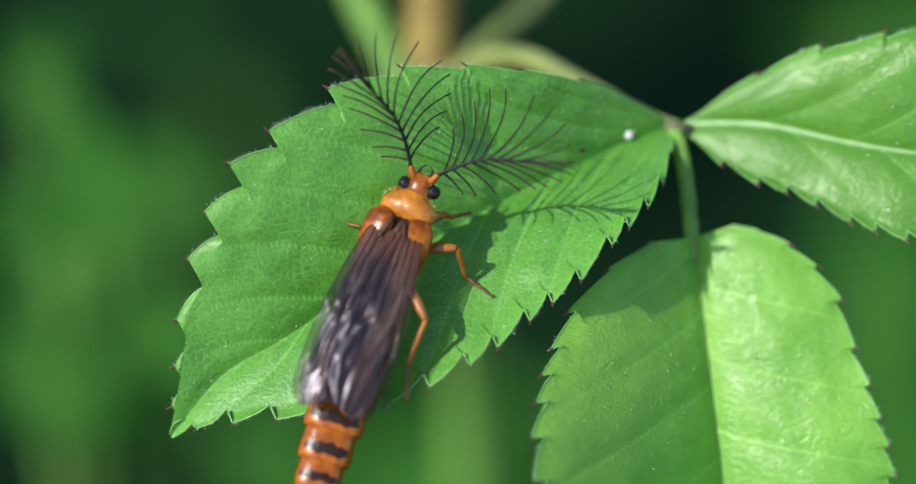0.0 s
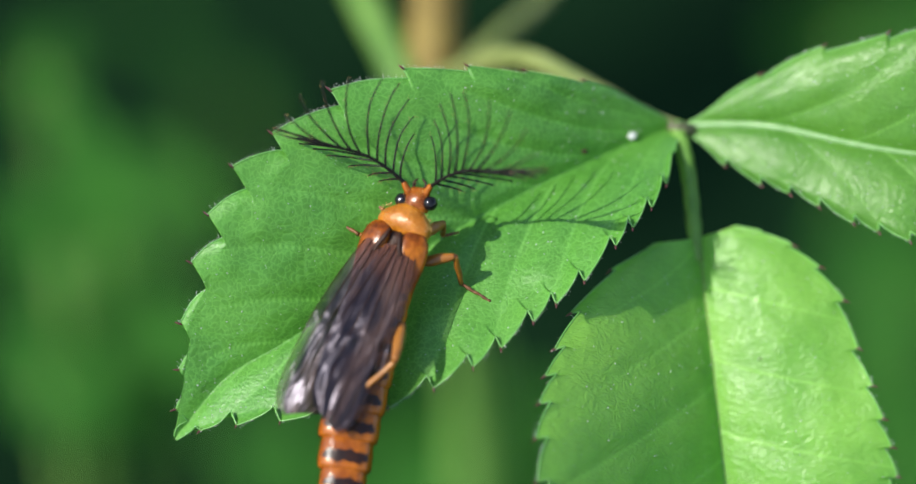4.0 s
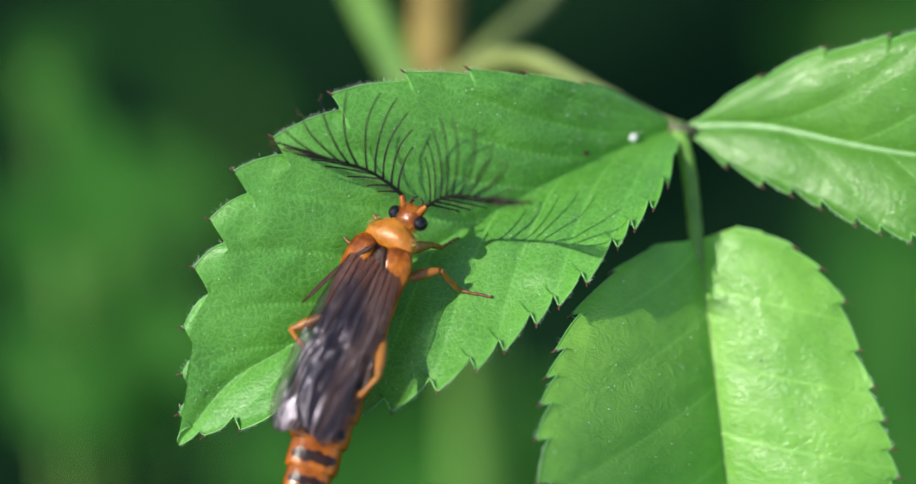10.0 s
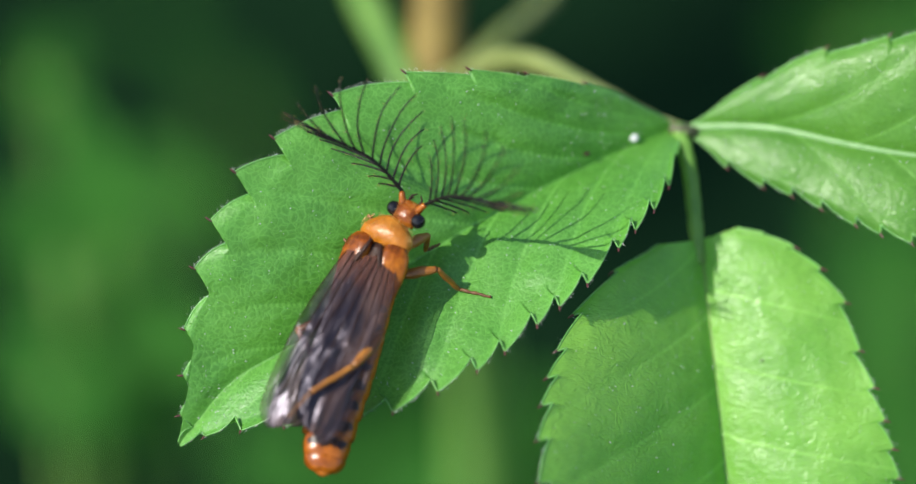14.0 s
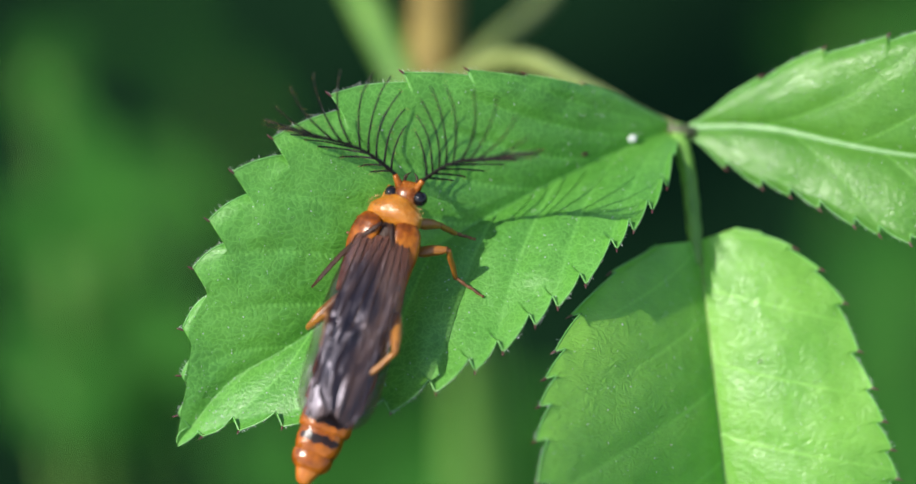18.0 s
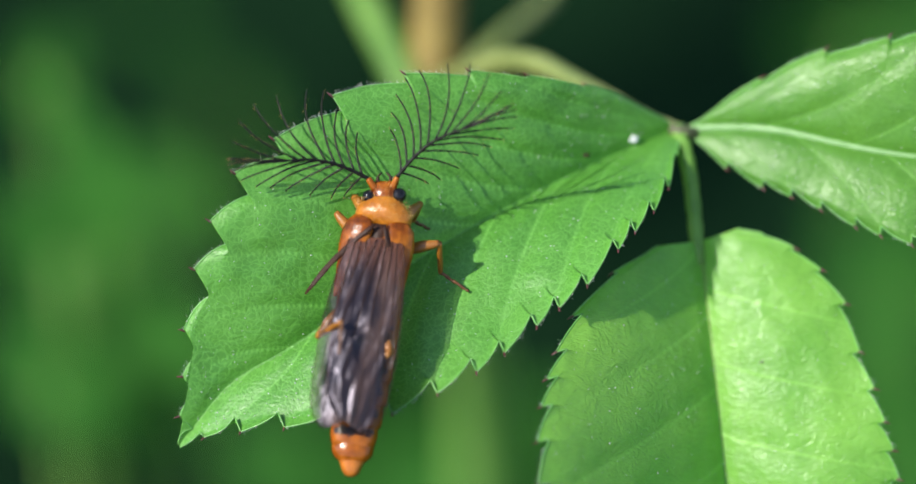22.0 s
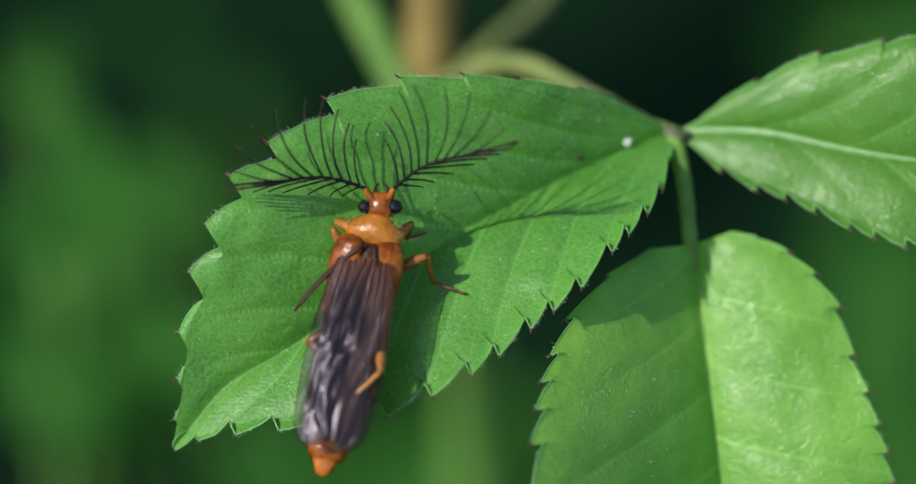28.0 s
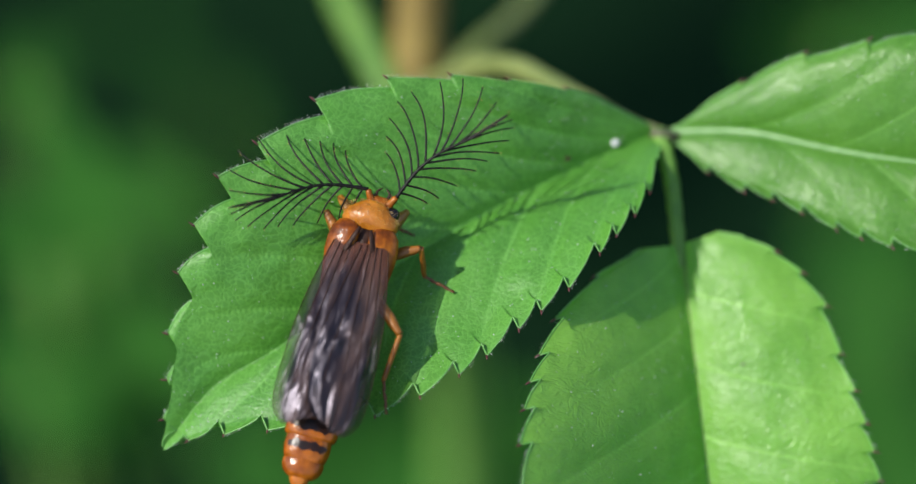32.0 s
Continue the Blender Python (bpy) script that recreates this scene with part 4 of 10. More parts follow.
def motions():
    walk(beetle, [(t, SPRAY @ m) for t, m in BODY])
    walk(HEAD, [
        (0, at(0.15, 1.16, -0.17, -3.3, 0.2, 2.7)), (0.5, at(0.35, 0.99, -0.18, -3, 0.3, 5.5)), (1, at(0.44, 0.81, -0.15, -4.2, -0.1, -2)),
        (1.5, at(0.5, 0.88, -0.21, -2.5, 0.4, 7.7)), (2, at(0.36, 1.03, -0.23, -3.4, 0.1, 1.9)), (2.5, at(0.33, 1.07, -0.22, -3.2, 0.2, 2.8)),
        (3, at(0.34, 1.09, -0.22, -3.2, 0.2, 2.9)), (3.5, at(0.26, 1.14, -0.22, 0.9, 0.4, 14.5)), (5.5, at(0.08, 1.23, -0.17, -2.2, 0.2, 3.7)),
        (6, at(0.08, 1.06, -0.16, -0.1, 0.3, 8)), (6.5, at(0.28, 1.21, -0.27, -0.3, 0.3, 7.5)), (7, at(0.38, 1.4, -0.3, -6.1, -0.4, -4.3)),
        (7.5, at(0.37, 1.33, -0.3, -6.4, -0.5, -5)), (8, at(0.36, 1.28, -0.3, -4.1, 0, -0.3)), (8.5, at(0.52, 1.25, -0.3, -6.7, -0.5, -5.7)),
        (9, at(0.69, 1.23, -0.3, -7.2, -0.7, -6.8)), (9.5, at(0.54, 1.24, -0.3, -6.9, -0.6, -6.2)), (10, at(0.43, 1.24, -0.3, -4.2, 0, -0.4)),
        (10.5, at(0.42, 1.26, -0.3, -7.4, -0.7, -7.3)), (11, at(0.49, 1.27, -0.3, -5.6, -0.3, -3.5)), (11.5, at(0.45, 1.21, -0.3, -3.3, 0.1, 1.5)),
        (12, at(0.37, 1.16, -0.3, -3.6, 0.1, 0.8)), (12.5, at(0.31, 1.19, -0.28, -0.4, 0.3, 7.6)), (13, at(0.19, 1.22, -0.22, -1.4, 0.3, 5.6)),
        (13.5, at(0.4, 1.27, -0.3, -3.9, 0, 0.2)), (14, at(0.62, 1.31, -0.3, -6.9, -0.6, -6.4)), (14.5, at(0.41, 1.5, -0.3, -4.8, -0.1, -1.7)),
        (16.5, at(0.25, 1.39, -0.26, -3.4, 0.1, 1.4)), (17, at(0.23, 1.42, -0.25, -2.6, 0.2, 3.2)), (17.5, at(0.31, 1.18, -0.25, -0.4, 0.4, 9.4)),
        (18, at(0.33, 0.94, -0.22, -2.5, 0.3, 4.5)), (18.5, at(0.53, 1.05, -0.3, -1.9, 0.3, 6.2)), (19, at(0.51, 1.26, -0.3, -4.3, -0.1, -0.8)),
        (19.5, at(0.39, 1.17, -0.25, -5.5, -0.4, -4.8)), (20, at(0.4, 1.05, -0.22, -0.8, 0.5, 12.5)), (20.5, at(0.16, 0.86, -0.14, -5.6, -0.6, -7.6)),
        (21, at(0, 0.67, -0.1, -2.3, 0.5, 9.6)), (21.5, at(-0.11, 0.71, -0.08, -3.1, 0.3, 5.1)), (22, at(-0.19, 0.76, -0.07, -1.6, 0.6, 13.2)),
        (22.5, at(0.08, 0.83, -0.12, -4.2, -0.1, -1.1)), (23, at(0.37, 0.9, -0.18, -4.7, -0.3, -3.8)), (23.5, at(0.33, 0.92, -0.17, -4.9, -0.4, -5.3)),
        (24, at(0.35, 0.92, -0.18, -3.8, 0.1, 1.2)), (24.5, at(0.27, 0.97, -0.17, -2.6, 0.4, 7.2)), (25, at(0.1, 1.05, -0.14, -1.7, 0.6, 11.5)),
        (25.5, at(0.35, 1.27, -0.21, -3.7, 0.1, 1.7)), (27.5, at(0.5, 1.24, -0.24, -4.2, -0.1, -0.8)), (28, at(0.02, 1.4, -0.15, -1.4, 0.6, 11.8)),
        (28.5, at(0.2, 1.14, -0.17, -3.6, 0.1, 2)), (29, at(0.39, 0.89, -0.19, -5.3, -0.6, -6.9)), (29.5, at(0.12, 0.96, -0.14, -4.9, -0.4, -4.9)),
        (30, at(-0.07, 1.01, -0.11, -1.9, 0.6, 11.6)), (30.5, at(0.04, 0.74, -0.11, -3.5, 0.2, 2.8)), (31, at(0.16, 0.47, -0.11, -2.9, 0.4, 6.7)),
        (31.5, at(0.24, 0.35, -0.11, -2.6, 0.5, 8.9)), (32, at(0.29, 0.23, -0.11, -3.8, 0.1, 1.1)),])
    walk(ANTENNA_L, [
        (0, at(-0.93, 2.48, 0.11, 32.4, 8.6, 48.9)), (0.5, at(-0.8, 2.25, 0.1, 35.5, -4, 45.6)), (1, at(-0.53, 2.22, 0.09, 22.3, -11.7, 60)),
        (1.5, at(-0.69, 2.1, 0.09, 43.4, -7.5, 47)), (2, at(-0.71, 2.37, 0.04, 35.6, -12.3, 59)), (2.5, at(-0.75, 2.38, 0.06, 34.3, -16.8, 63.2)),
        (3, at(-0.75, 2.4, 0.06, 34.8, -19.3, 61.3)), (3.5, at(-1.06, 2.18, 0.16, 39.4, -22.3, 64.4)), (5.5, at(-1.03, 2.53, 0.13, 49.9, -25.8, 55.7)),
        (6, at(-1.12, 2.25, 0.19, 49.7, -25.6, 55.6)), (6.5, at(-0.9, 2.42, 0.08, 46.5, -22.9, 49.1)), (7, at(-0.53, 2.85, -0.1, 46.3, -22.8, 49.2)),
        (7.5, at(-0.52, 2.8, -0.11, 47.1, -23.5, 51.1)), (8, at(-0.65, 2.66, -0.05, 47.7, -24, 52.9)), (8.5, at(-0.36, 2.73, -0.12, 45.9, -22.6, 49.4)),
        (9, at(-0.16, 2.73, -0.13, 45, -21.9, 47.9)), (9.5, at(-0.32, 2.72, -0.13, 48.6, -25.1, 56.3)), (10, at(-0.58, 2.62, -0.05, 49.8, -26.5, 60)),
        (10.5, at(-0.42, 2.77, -0.14, 50, -26.8, 60.8)), (11, at(-0.44, 2.7, -0.09, 47.3, -24.1, 54.7)), (11.5, at(-0.6, 2.55, -0.03, 47.5, -24.4, 55.7)),
        (12, at(-0.67, 2.51, -0.04, 48.8, -25.8, 59.4)), (12.5, at(-0.88, 2.39, 0.07, 48.5, -25.6, 59.1)), (13, at(-0.95, 2.48, 0.1, 49.4, -26.7, 62)),
        (13.5, at(-0.62, 2.64, -0.04, 47.8, -24.9, 58.1)), (14, at(-0.25, 2.8, -0.13, 44.8, -22.1, 51.3)), (14.5, at(-0.57, 2.9, -0.07, 48.2, -25.6, 60.4)),
        (16.5, at(-0.8, 2.74, 0.01, 46.9, -24.4, 58.7)), (17, at(-0.86, 2.73, 0.04, 46.8, -24.4, 59.1)), (17.5, at(-0.91, 2.35, 0.1, 43.1, -25, 58.1)),
        (18, at(-0.8, 2.22, 0.07, 40.2, -26.4, 59.5)), (18.5, at(-0.62, 2.29, 0.01, 41.4, -20.4, 43.6)), (19, at(-0.49, 2.65, -0.05, 39.4, -21.1, 55.8)),
        (19.5, at(-0.51, 2.62, -0.04, 38.8, -23.6, 72)), (20, at(-0.89, 2.15, 0.12, 34.6, -21.3, 73.8)), (20.5, at(-0.67, 2.36, 0.06, 30.8, -10.7, 86.1)),
        (21, at(-1.22, 1.85, 0.21, 28.4, 1, 96.1)), (21.5, at(-1.24, 1.98, 0.2, 28.1, 1, 90.9)), (22, at(-1.5, 1.86, 0.26, 28, 0.3, 89)),
        (22.5, at(-0.92, 2.22, 0.13, 27.4, -7.8, 74)), (23, at(-0.56, 2.34, 0.06, 27.6, -16.7, 62.5)), (23.5, at(-0.56, 2.38, 0.05, 29.5, -21, 67.2)),
        (24, at(-0.7, 2.27, 0.08, 30.2, -24.1, 62.9)), (24.5, at(-0.91, 2.19, 0.13, 31.1, -27.3, 59)), (25, at(-1.16, 2.18, 0.18, 34.9, -28.7, 72)),
        (25.5, at(-0.71, 2.6, 0.06, 32.3, -27.5, 64)), (27.5, at(-0.5, 2.62, 0.01, 33.5, -27.1, 67.2)), (28, at(-1.25, 2.52, 0.17, 35.6, -29.3, 79.7)),
        (28.5, at(-0.87, 2.47, 0.1, 33.5, -27.3, 69.9)), (29, at(-0.46, 2.38, 0.03, 30.6, -25.3, 57.5)), (29.5, at(-0.78, 2.42, 0.09, 32.2, -27.2, 69.7)),
        (30, at(-1.34, 2.14, 0.21, 45.9, -24.1, 73.4)), (30.5, at(-1.05, 2.06, 0.16, 31.8, -14.2, 91.1)), (31, at(-1.01, 1.7, 0.18, 27.6, 0.5, 99.7)),
        (31.5, at(-0.98, 1.54, 0.19, 27.3, 0.4, 106.7)), (32, at(-0.75, 1.58, 0.15, 26.9, 0.7, 112.2)),])
    walk(ANTENNA_R, [
        (0, at(1.11, 2.58, 0.1, 9.5, 7.1, -61.6)), (0.5, at(1.23, 2.45, 0.09, 7.6, 16.6, -62.7)), (1, at(1.5, 2.14, 0.1, 14.3, 17.9, -57)),
        (1.5, at(1.33, 2.37, 0.07, 6.8, 21.6, -70.2)), (2, at(1.33, 2.44, 0.04, 9.4, 29.1, -58.3)), (2.5, at(1.28, 2.48, 0.05, 17.9, 32, -51.9)),
        (3, at(1.29, 2.5, 0.05, 17, 35.5, -50.2)), (3.5, at(0.92, 2.69, 0.15, 26.3, 37.5, -47.1)), (5.5, at(1.01, 2.66, 0.12, 25.7, 51, -43.8)),
        (6, at(0.9, 2.54, 0.18, 15.9, 53.6, -47.8)), (6.5, at(1.12, 2.68, 0.07, 19.8, 48.8, -54)), (7, at(1.5, 2.7, -0.09, 32.3, 42.9, -51.9)),
        (7.5, at(1.51, 2.62, -0.09, 32.9, 43.8, -49.1)), (8, at(1.39, 2.65, -0.05, 33.7, 44.9, -45.7)), (8.5, at(1.67, 2.53, -0.1, 32.3, 45.6, -45.6)),
        (9, at(1.86, 2.48, -0.11, 30.5, 43.9, -50.8)), (9.5, at(1.7, 2.5, -0.1, 36.6, 42.4, -46.3)), (10, at(1.46, 2.6, -0.05, 37.6, 44, -41.5)),
        (10.5, at(1.61, 2.51, -0.11, 40.9, 41.8, -41.2)), (11, at(1.59, 2.58, -0.08, 35.6, 42.3, -46.7)), (11.5, at(1.44, 2.6, -0.03, 30.4, 44.2, -48.7)),
        (12, at(1.37, 2.54, -0.04, 31.4, 45.5, -44.5)), (12.5, at(1.14, 2.66, 0.06, 23, 46.9, -50.5)), (13, at(1.08, 2.68, 0.09, 23.5, 48.1, -47)),
        (13.5, at(1.42, 2.64, -0.04, 28.6, 43.7, -50.5)), (14, at(1.78, 2.57, -0.1, 30.7, 41.8, -51.9)), (14.5, at(1.47, 2.84, -0.06, 36.5, 41.2, -45.9)),
        (16.5, at(1.24, 2.79, 0.01, 22.7, 45.4, -51.2)), (17, at(1.18, 2.84, 0.03, 28.2, 45.3, -45.1)), (17.5, at(1.1, 2.68, 0.08, 23.9, 43.8, -49.4)),
        (18, at(1.24, 2.38, 0.06, 27.8, 42.9, -42.3)), (18.5, at(1.4, 2.51, 0, -1.5, 43.5, -69.6)), (19, at(1.55, 2.62, -0.05, 17.3, 40.8, -54.5)),
        (19.5, at(1.52, 2.45, -0.02, 31.8, 36.5, -37.3)), (20, at(1.1, 2.59, 0.1, 13.1, 35.4, -43.8)), (20.5, at(1.35, 2.09, 0.08, 8.2, 23.1, -34.9)),
        (21, at(0.79, 2.19, 0.19, 8.7, 7.3, -38.8)), (21.5, at(0.79, 2.16, 0.19, 8.6, 8.2, -39.4)), (22, at(0.49, 2.32, 0.23, 13.8, 7.9, -45.8)),
        (22.5, at(1.12, 2.18, 0.13, 21.5, 17.3, -45.5)), (23, at(1.48, 2.2, 0.07, 30.3, 23.7, -51.2)), (23.5, at(1.47, 2.19, 0.07, 33.4, 27.4, -44.6)),
        (24, at(1.34, 2.31, 0.08, 24.6, 33.6, -45.4)), (24.5, at(1.11, 2.45, 0.11, 9.1, 40, -52)), (25, at(0.83, 2.58, 0.16, 12.4, 39.9, -48.9)),
        (25.5, at(1.33, 2.67, 0.05, 29.1, 35.2, -47.2)), (27.5, at(1.53, 2.6, 0.01, 31.9, 33.8, -47.5)), (28, at(0.75, 2.94, 0.15, 21.1, 38.1, -45.1)),
        (28.5, at(1.17, 2.54, 0.09, 34.6, 32.1, -48.1)), (29, at(1.56, 2.13, 0.05, 39.5, 27.9, -55.8)), (29.5, at(1.26, 2.24, 0.1, 40.2, 30.8, -39.3)),
        (30, at(0.66, 2.55, 0.19, 28.6, 34.9, -40)), (30.5, at(0.99, 2.15, 0.16, 17.5, 22, -40.4)), (31, at(1.02, 1.94, 0.17, 9.4, 6.7, -37.7)),
        (31.5, at(1.04, 1.86, 0.17, 9.6, 5.1, -38.8)), (32, at(1.29, 1.62, 0.15, 10.1, 4.2, -35.8)),])
    walk(ABDOMEN[0], raised([
        (0, at(0, -4, 0.05, 0, 0, 0)), (32, at(0, -4, 0.05, 0, 0, 0)),], 0.9))
    walk(ABDOMEN[1], raised([
        (0, at(0.01, -5.93, 0.05, 0.2, 0, 0.8)), (0.5, at(0, -5.88, 0.05, 0.2, 0, 0)), (1, at(-0.01, -5.87, 0.05, 0.2, 0, -0.6)),
        (1.5, at(-0.02, -5.88, 0.05, 0.2, 0, -1.2)), (2, at(-0.01, -5.83, 0.05, 0.2, 0, -0.7)), (2.5, at(0, -5.8, 0.05, 0.2, 0, 0.2)),
        (3, at(0.01, -5.74, 0.05, 0.2, 0, 0.9)), (3.5, at(0.02, -5.8, 0.05, 0.2, 0, 1.5)), (5.5, at(0.05, -5.72, 0.05, 0.3, 0, 3.5)),
        (6, at(0.03, -5.47, 0.05, 0.3, 0, 2.3)), (6.5, at(0.03, -5.44, 0.05, 0.3, 0, 2.6)), (7, at(0.04, -5.45, 0.05, 0.3, 0, 3.1)),
        (7.5, at(0.03, -5.47, 0.05, 0.3, 0, 2.2)), (8, at(0.02, -5.49, 0.05, 0.3, 0, 1.4)), (8.5, at(0.02, -5.53, 0.05, 0.3, 0, 1.5)),
        (9, at(0.03, -5.8, 0.05, 0.2, 0, 2)), (9.5, at(0.03, -5.79, 0.05, 0.2, 0, 1.7)), (10, at(0.02, -5.71, 0.05, 0.3, 0, 1.2)),
        (10.5, at(0.01, -5.52, 0.05, 0.3, 0, 0.7)), (11, at(0.01, -5.42, 0.05, 0.3, 0, 0.5)), (11.5, at(0.01, -5.57, 0.05, 0.3, 0, 0.7)),
        (12, at(0.02, -5.77, 0.05, 0.2, 0, 1.1)), (12.5, at(0.02, -5.76, 0.05, 0.2, 0, 1.3)), (13, at(0.03, -5.76, 0.05, 0.2, 0, 1.8)),
        (13.5, at(0.02, -5.56, 0.05, 0.3, 0, 1.6)), (14, at(0.02, -5.39, 0.05, 0.3, 0, 1.8)), (14.5, at(0.03, -5.34, 0.05, 0.3, 0, 2.8)),
        (16.5, at(-0.01, -5.51, 0.05, 0.3, 0, -0.7)), (17, at(-0.01, -5.46, 0.05, 0.3, 0, -0.6)), (17.5, at(-0.01, -5.56, 0.05, 0.3, 0, -0.8)),
        (18, at(-0.01, -5.64, 0.05, 0.3, 0, -0.9)), (18.5, at(0, -5.5, 0.05, 0.3, 0, 0.3)), (19, at(0.04, -5.49, 0.05, 0.3, 0, 2.7)),
        (19.5, at(0.03, -5.54, 0.05, 0.3, 0, 2.4)), (20, at(0.03, -5.46, 0.05, 0.3, 0, 2.1)), (20.5, at(0.01, -5.44, 0.05, 0.3, 0, 1.2)),
        (21, at(0, -5.52, 0.05, 0.3, 0, 0.1)), (21.5, at(0, -5.45, 0.05, 0.3, 0, 0.4)), (22, at(0.01, -5.47, 0.05, 0.3, 0, 0.7)),
        (22.5, at(-0.01, -5.48, 0.05, 0.3, 0, -0.5)), (23, at(-0.02, -5.58, 0.05, 0.3, 0, -1.5)), (23.5, at(-0.01, -5.75, 0.05, 0.2, 0, -0.5)),
        (24, at(0, -5.8, 0.05, 0.2, 0, 0.1)), (24.5, at(0, -5.44, 0.05, 0.3, 0, 0)), (25, at(0.01, -5.42, 0.05, 0.3, 0, 0.8)),
        (25.5, at(0, -5.44, 0.05, 0.3, 0, -0.1)), (27.5, at(0.02, -5.63, 0.05, 0.3, 0, 1.5)), (28, at(0, -5.36, 0.05, 0.3, 0, -0.3)),
        (28.5, at(0, -5.44, 0.05, 0.3, 0, 0)), (29, at(0, -5.47, 0.05, 0.3, 0, 0.2)), (29.5, at(0.01, -5.5, 0.05, 0.3, 0, 0.6)),
        (30, at(0.01, -5.66, 0.05, 0.3, 0, 1)), (30.5, at(0.01, -5.62, 0.05, 0.3, 0, 0.8)), (31, at(0.01, -5.55, 0.05, 0.3, 0, 0.7)),
        (31.5, at(0.01, -5.59, 0.05, 0.3, 0, 0.4)), (32, at(0, -5.59, 0.05, 0.3, 0, 0.2)),], 0.9, share=0.12))
    walk(ABDOMEN[2], raised([
        (0, at(0.05, -7.9, 0.03, 0.4, 0, 1.5)), (0.5, at(0, -7.81, 0.03, 0.4, 0, 0)), (1, at(-0.04, -7.78, 0.03, 0.4, 0, -1.2)),
        (1.5, at(-0.08, -7.8, 0.03, 0.4, 0, -2.2)), (2, at(-0.04, -7.71, 0.03, 0.5, 0, -1.4)), (2.5, at(0.01, -7.65, 0.03, 0.5, 0, 0.3)),
        (3, at(0.06, -7.52, 0.03, 0.5, 0, 1.8)), (3.5, at(0.1, -7.64, 0.03, 0.5, 0, 3)), (5.5, at(0.21, -7.47, 0.03, 0.5, 0, 6.9)),
        (6, at(0.12, -6.97, 0.03, 0.6, 0, 4.4)), (6.5, at(0.13, -6.92, 0.03, 0.6, 0, 5)), (7, at(0.16, -6.92, 0.03, 0.6, 0, 6.2)),
        (7.5, at(0.12, -6.98, 0.03, 0.6, 0, 4.4)), (8, at(0.07, -7.01, 0.03, 0.6, 0, 2.7)), (8.5, at(0.08, -7.1, 0.03, 0.5, 0, 2.8)),
        (9, at(0.13, -7.65, 0.03, 0.5, 0, 4)), (9.5, at(0.1, -7.63, 0.03, 0.5, 0, 3.2)), (10, at(0.07, -7.47, 0.03, 0.5, 0, 2.3)),
        (10.5, at(0.04, -7.08, 0.03, 0.6, 0, 1.3)), (11, at(0.02, -6.87, 0.03, 0.6, 0, 1)), (11.5, at(0.04, -7.17, 0.03, 0.5, 0, 1.3)),
        (12, at(0.07, -7.58, 0.03, 0.5, 0, 2.1)), (12.5, at(0.08, -7.55, 0.03, 0.5, 0, 2.6)), (13, at(0.11, -7.56, 0.03, 0.5, 0, 3.4)),
        (13.5, at(0.09, -7.16, 0.03, 0.5, 0, 3.2)), (14, at(0.09, -6.81, 0.03, 0.6, 0, 3.4)), (14.5, at(0.13, -6.71, 0.03, 0.6, 0, 5.5)),
        (16.5, at(-0.04, -7.05, 0.03, 0.6, 0, -1.4)), (17, at(-0.03, -6.96, 0.03, 0.6, 0, -1.2)), (17.5, at(-0.05, -7.16, 0.03, 0.5, 0, -1.6)),
        (18, at(-0.05, -7.32, 0.03, 0.5, 0, -1.8)), (18.5, at(0.02, -7.05, 0.03, 0.6, 0, 0.6)), (19, at(0.14, -7.01, 0.03, 0.6, 0, 5.2)),
        (19.5, at(0.13, -7.11, 0.03, 0.5, 0, 4.7)), (20, at(0.11, -6.96, 0.03, 0.6, 0, 4.1)), (20.5, at(0.06, -6.92, 0.03, 0.6, 0, 2.2)),
        (21, at(0, -7.08, 0.03, 0.6, 0, 0.2)), (21.5, at(0.02, -6.93, 0.03, 0.6, 0, 0.8)), (22, at(0.04, -6.98, 0.03, 0.6, 0, 1.3)),
        (22.5, at(-0.02, -7, 0.03, 0.6, 0, -0.9)), (23, at(-0.08, -7.2, 0.03, 0.5, 0, -2.9)), (23.5, at(-0.03, -7.55, 0.03, 0.5, 0, -0.9)),
        (24, at(0.01, -7.64, 0.03, 0.5, 0, 0.2)), (24.5, at(0, -6.91, 0.03, 0.6, 0, 0)), (25, at(0.04, -6.87, 0.03, 0.6, 0, 1.6)),
        (25.5, at(-0.01, -6.91, 0.03, 0.6, 0, -0.2)), (27.5, at(0.08, -7.29, 0.03, 0.5, 0, 2.9)), (28, at(-0.02, -6.76, 0.03, 0.6, 0, -0.7)),
        (28.5, at(0, -6.91, 0.03, 0.6, 0, -0.1)), (29, at(0.01, -6.97, 0.03, 0.6, 0, 0.5)), (29.5, at(0.03, -7.04, 0.03, 0.6, 0, 1.1)),
        (30, at(0.06, -7.35, 0.03, 0.5, 0, 1.9)), (30.5, at(0.05, -7.27, 0.03, 0.5, 0, 1.6)), (31, at(0.04, -7.15, 0.03, 0.5, 0, 1.3)),
        (31.5, at(0.02, -7.22, 0.03, 0.5, 0, 0.8)), (32, at(0.01, -7.23, 0.03, 0.5, 0, 0.3)),], 0.9, share=0.25))
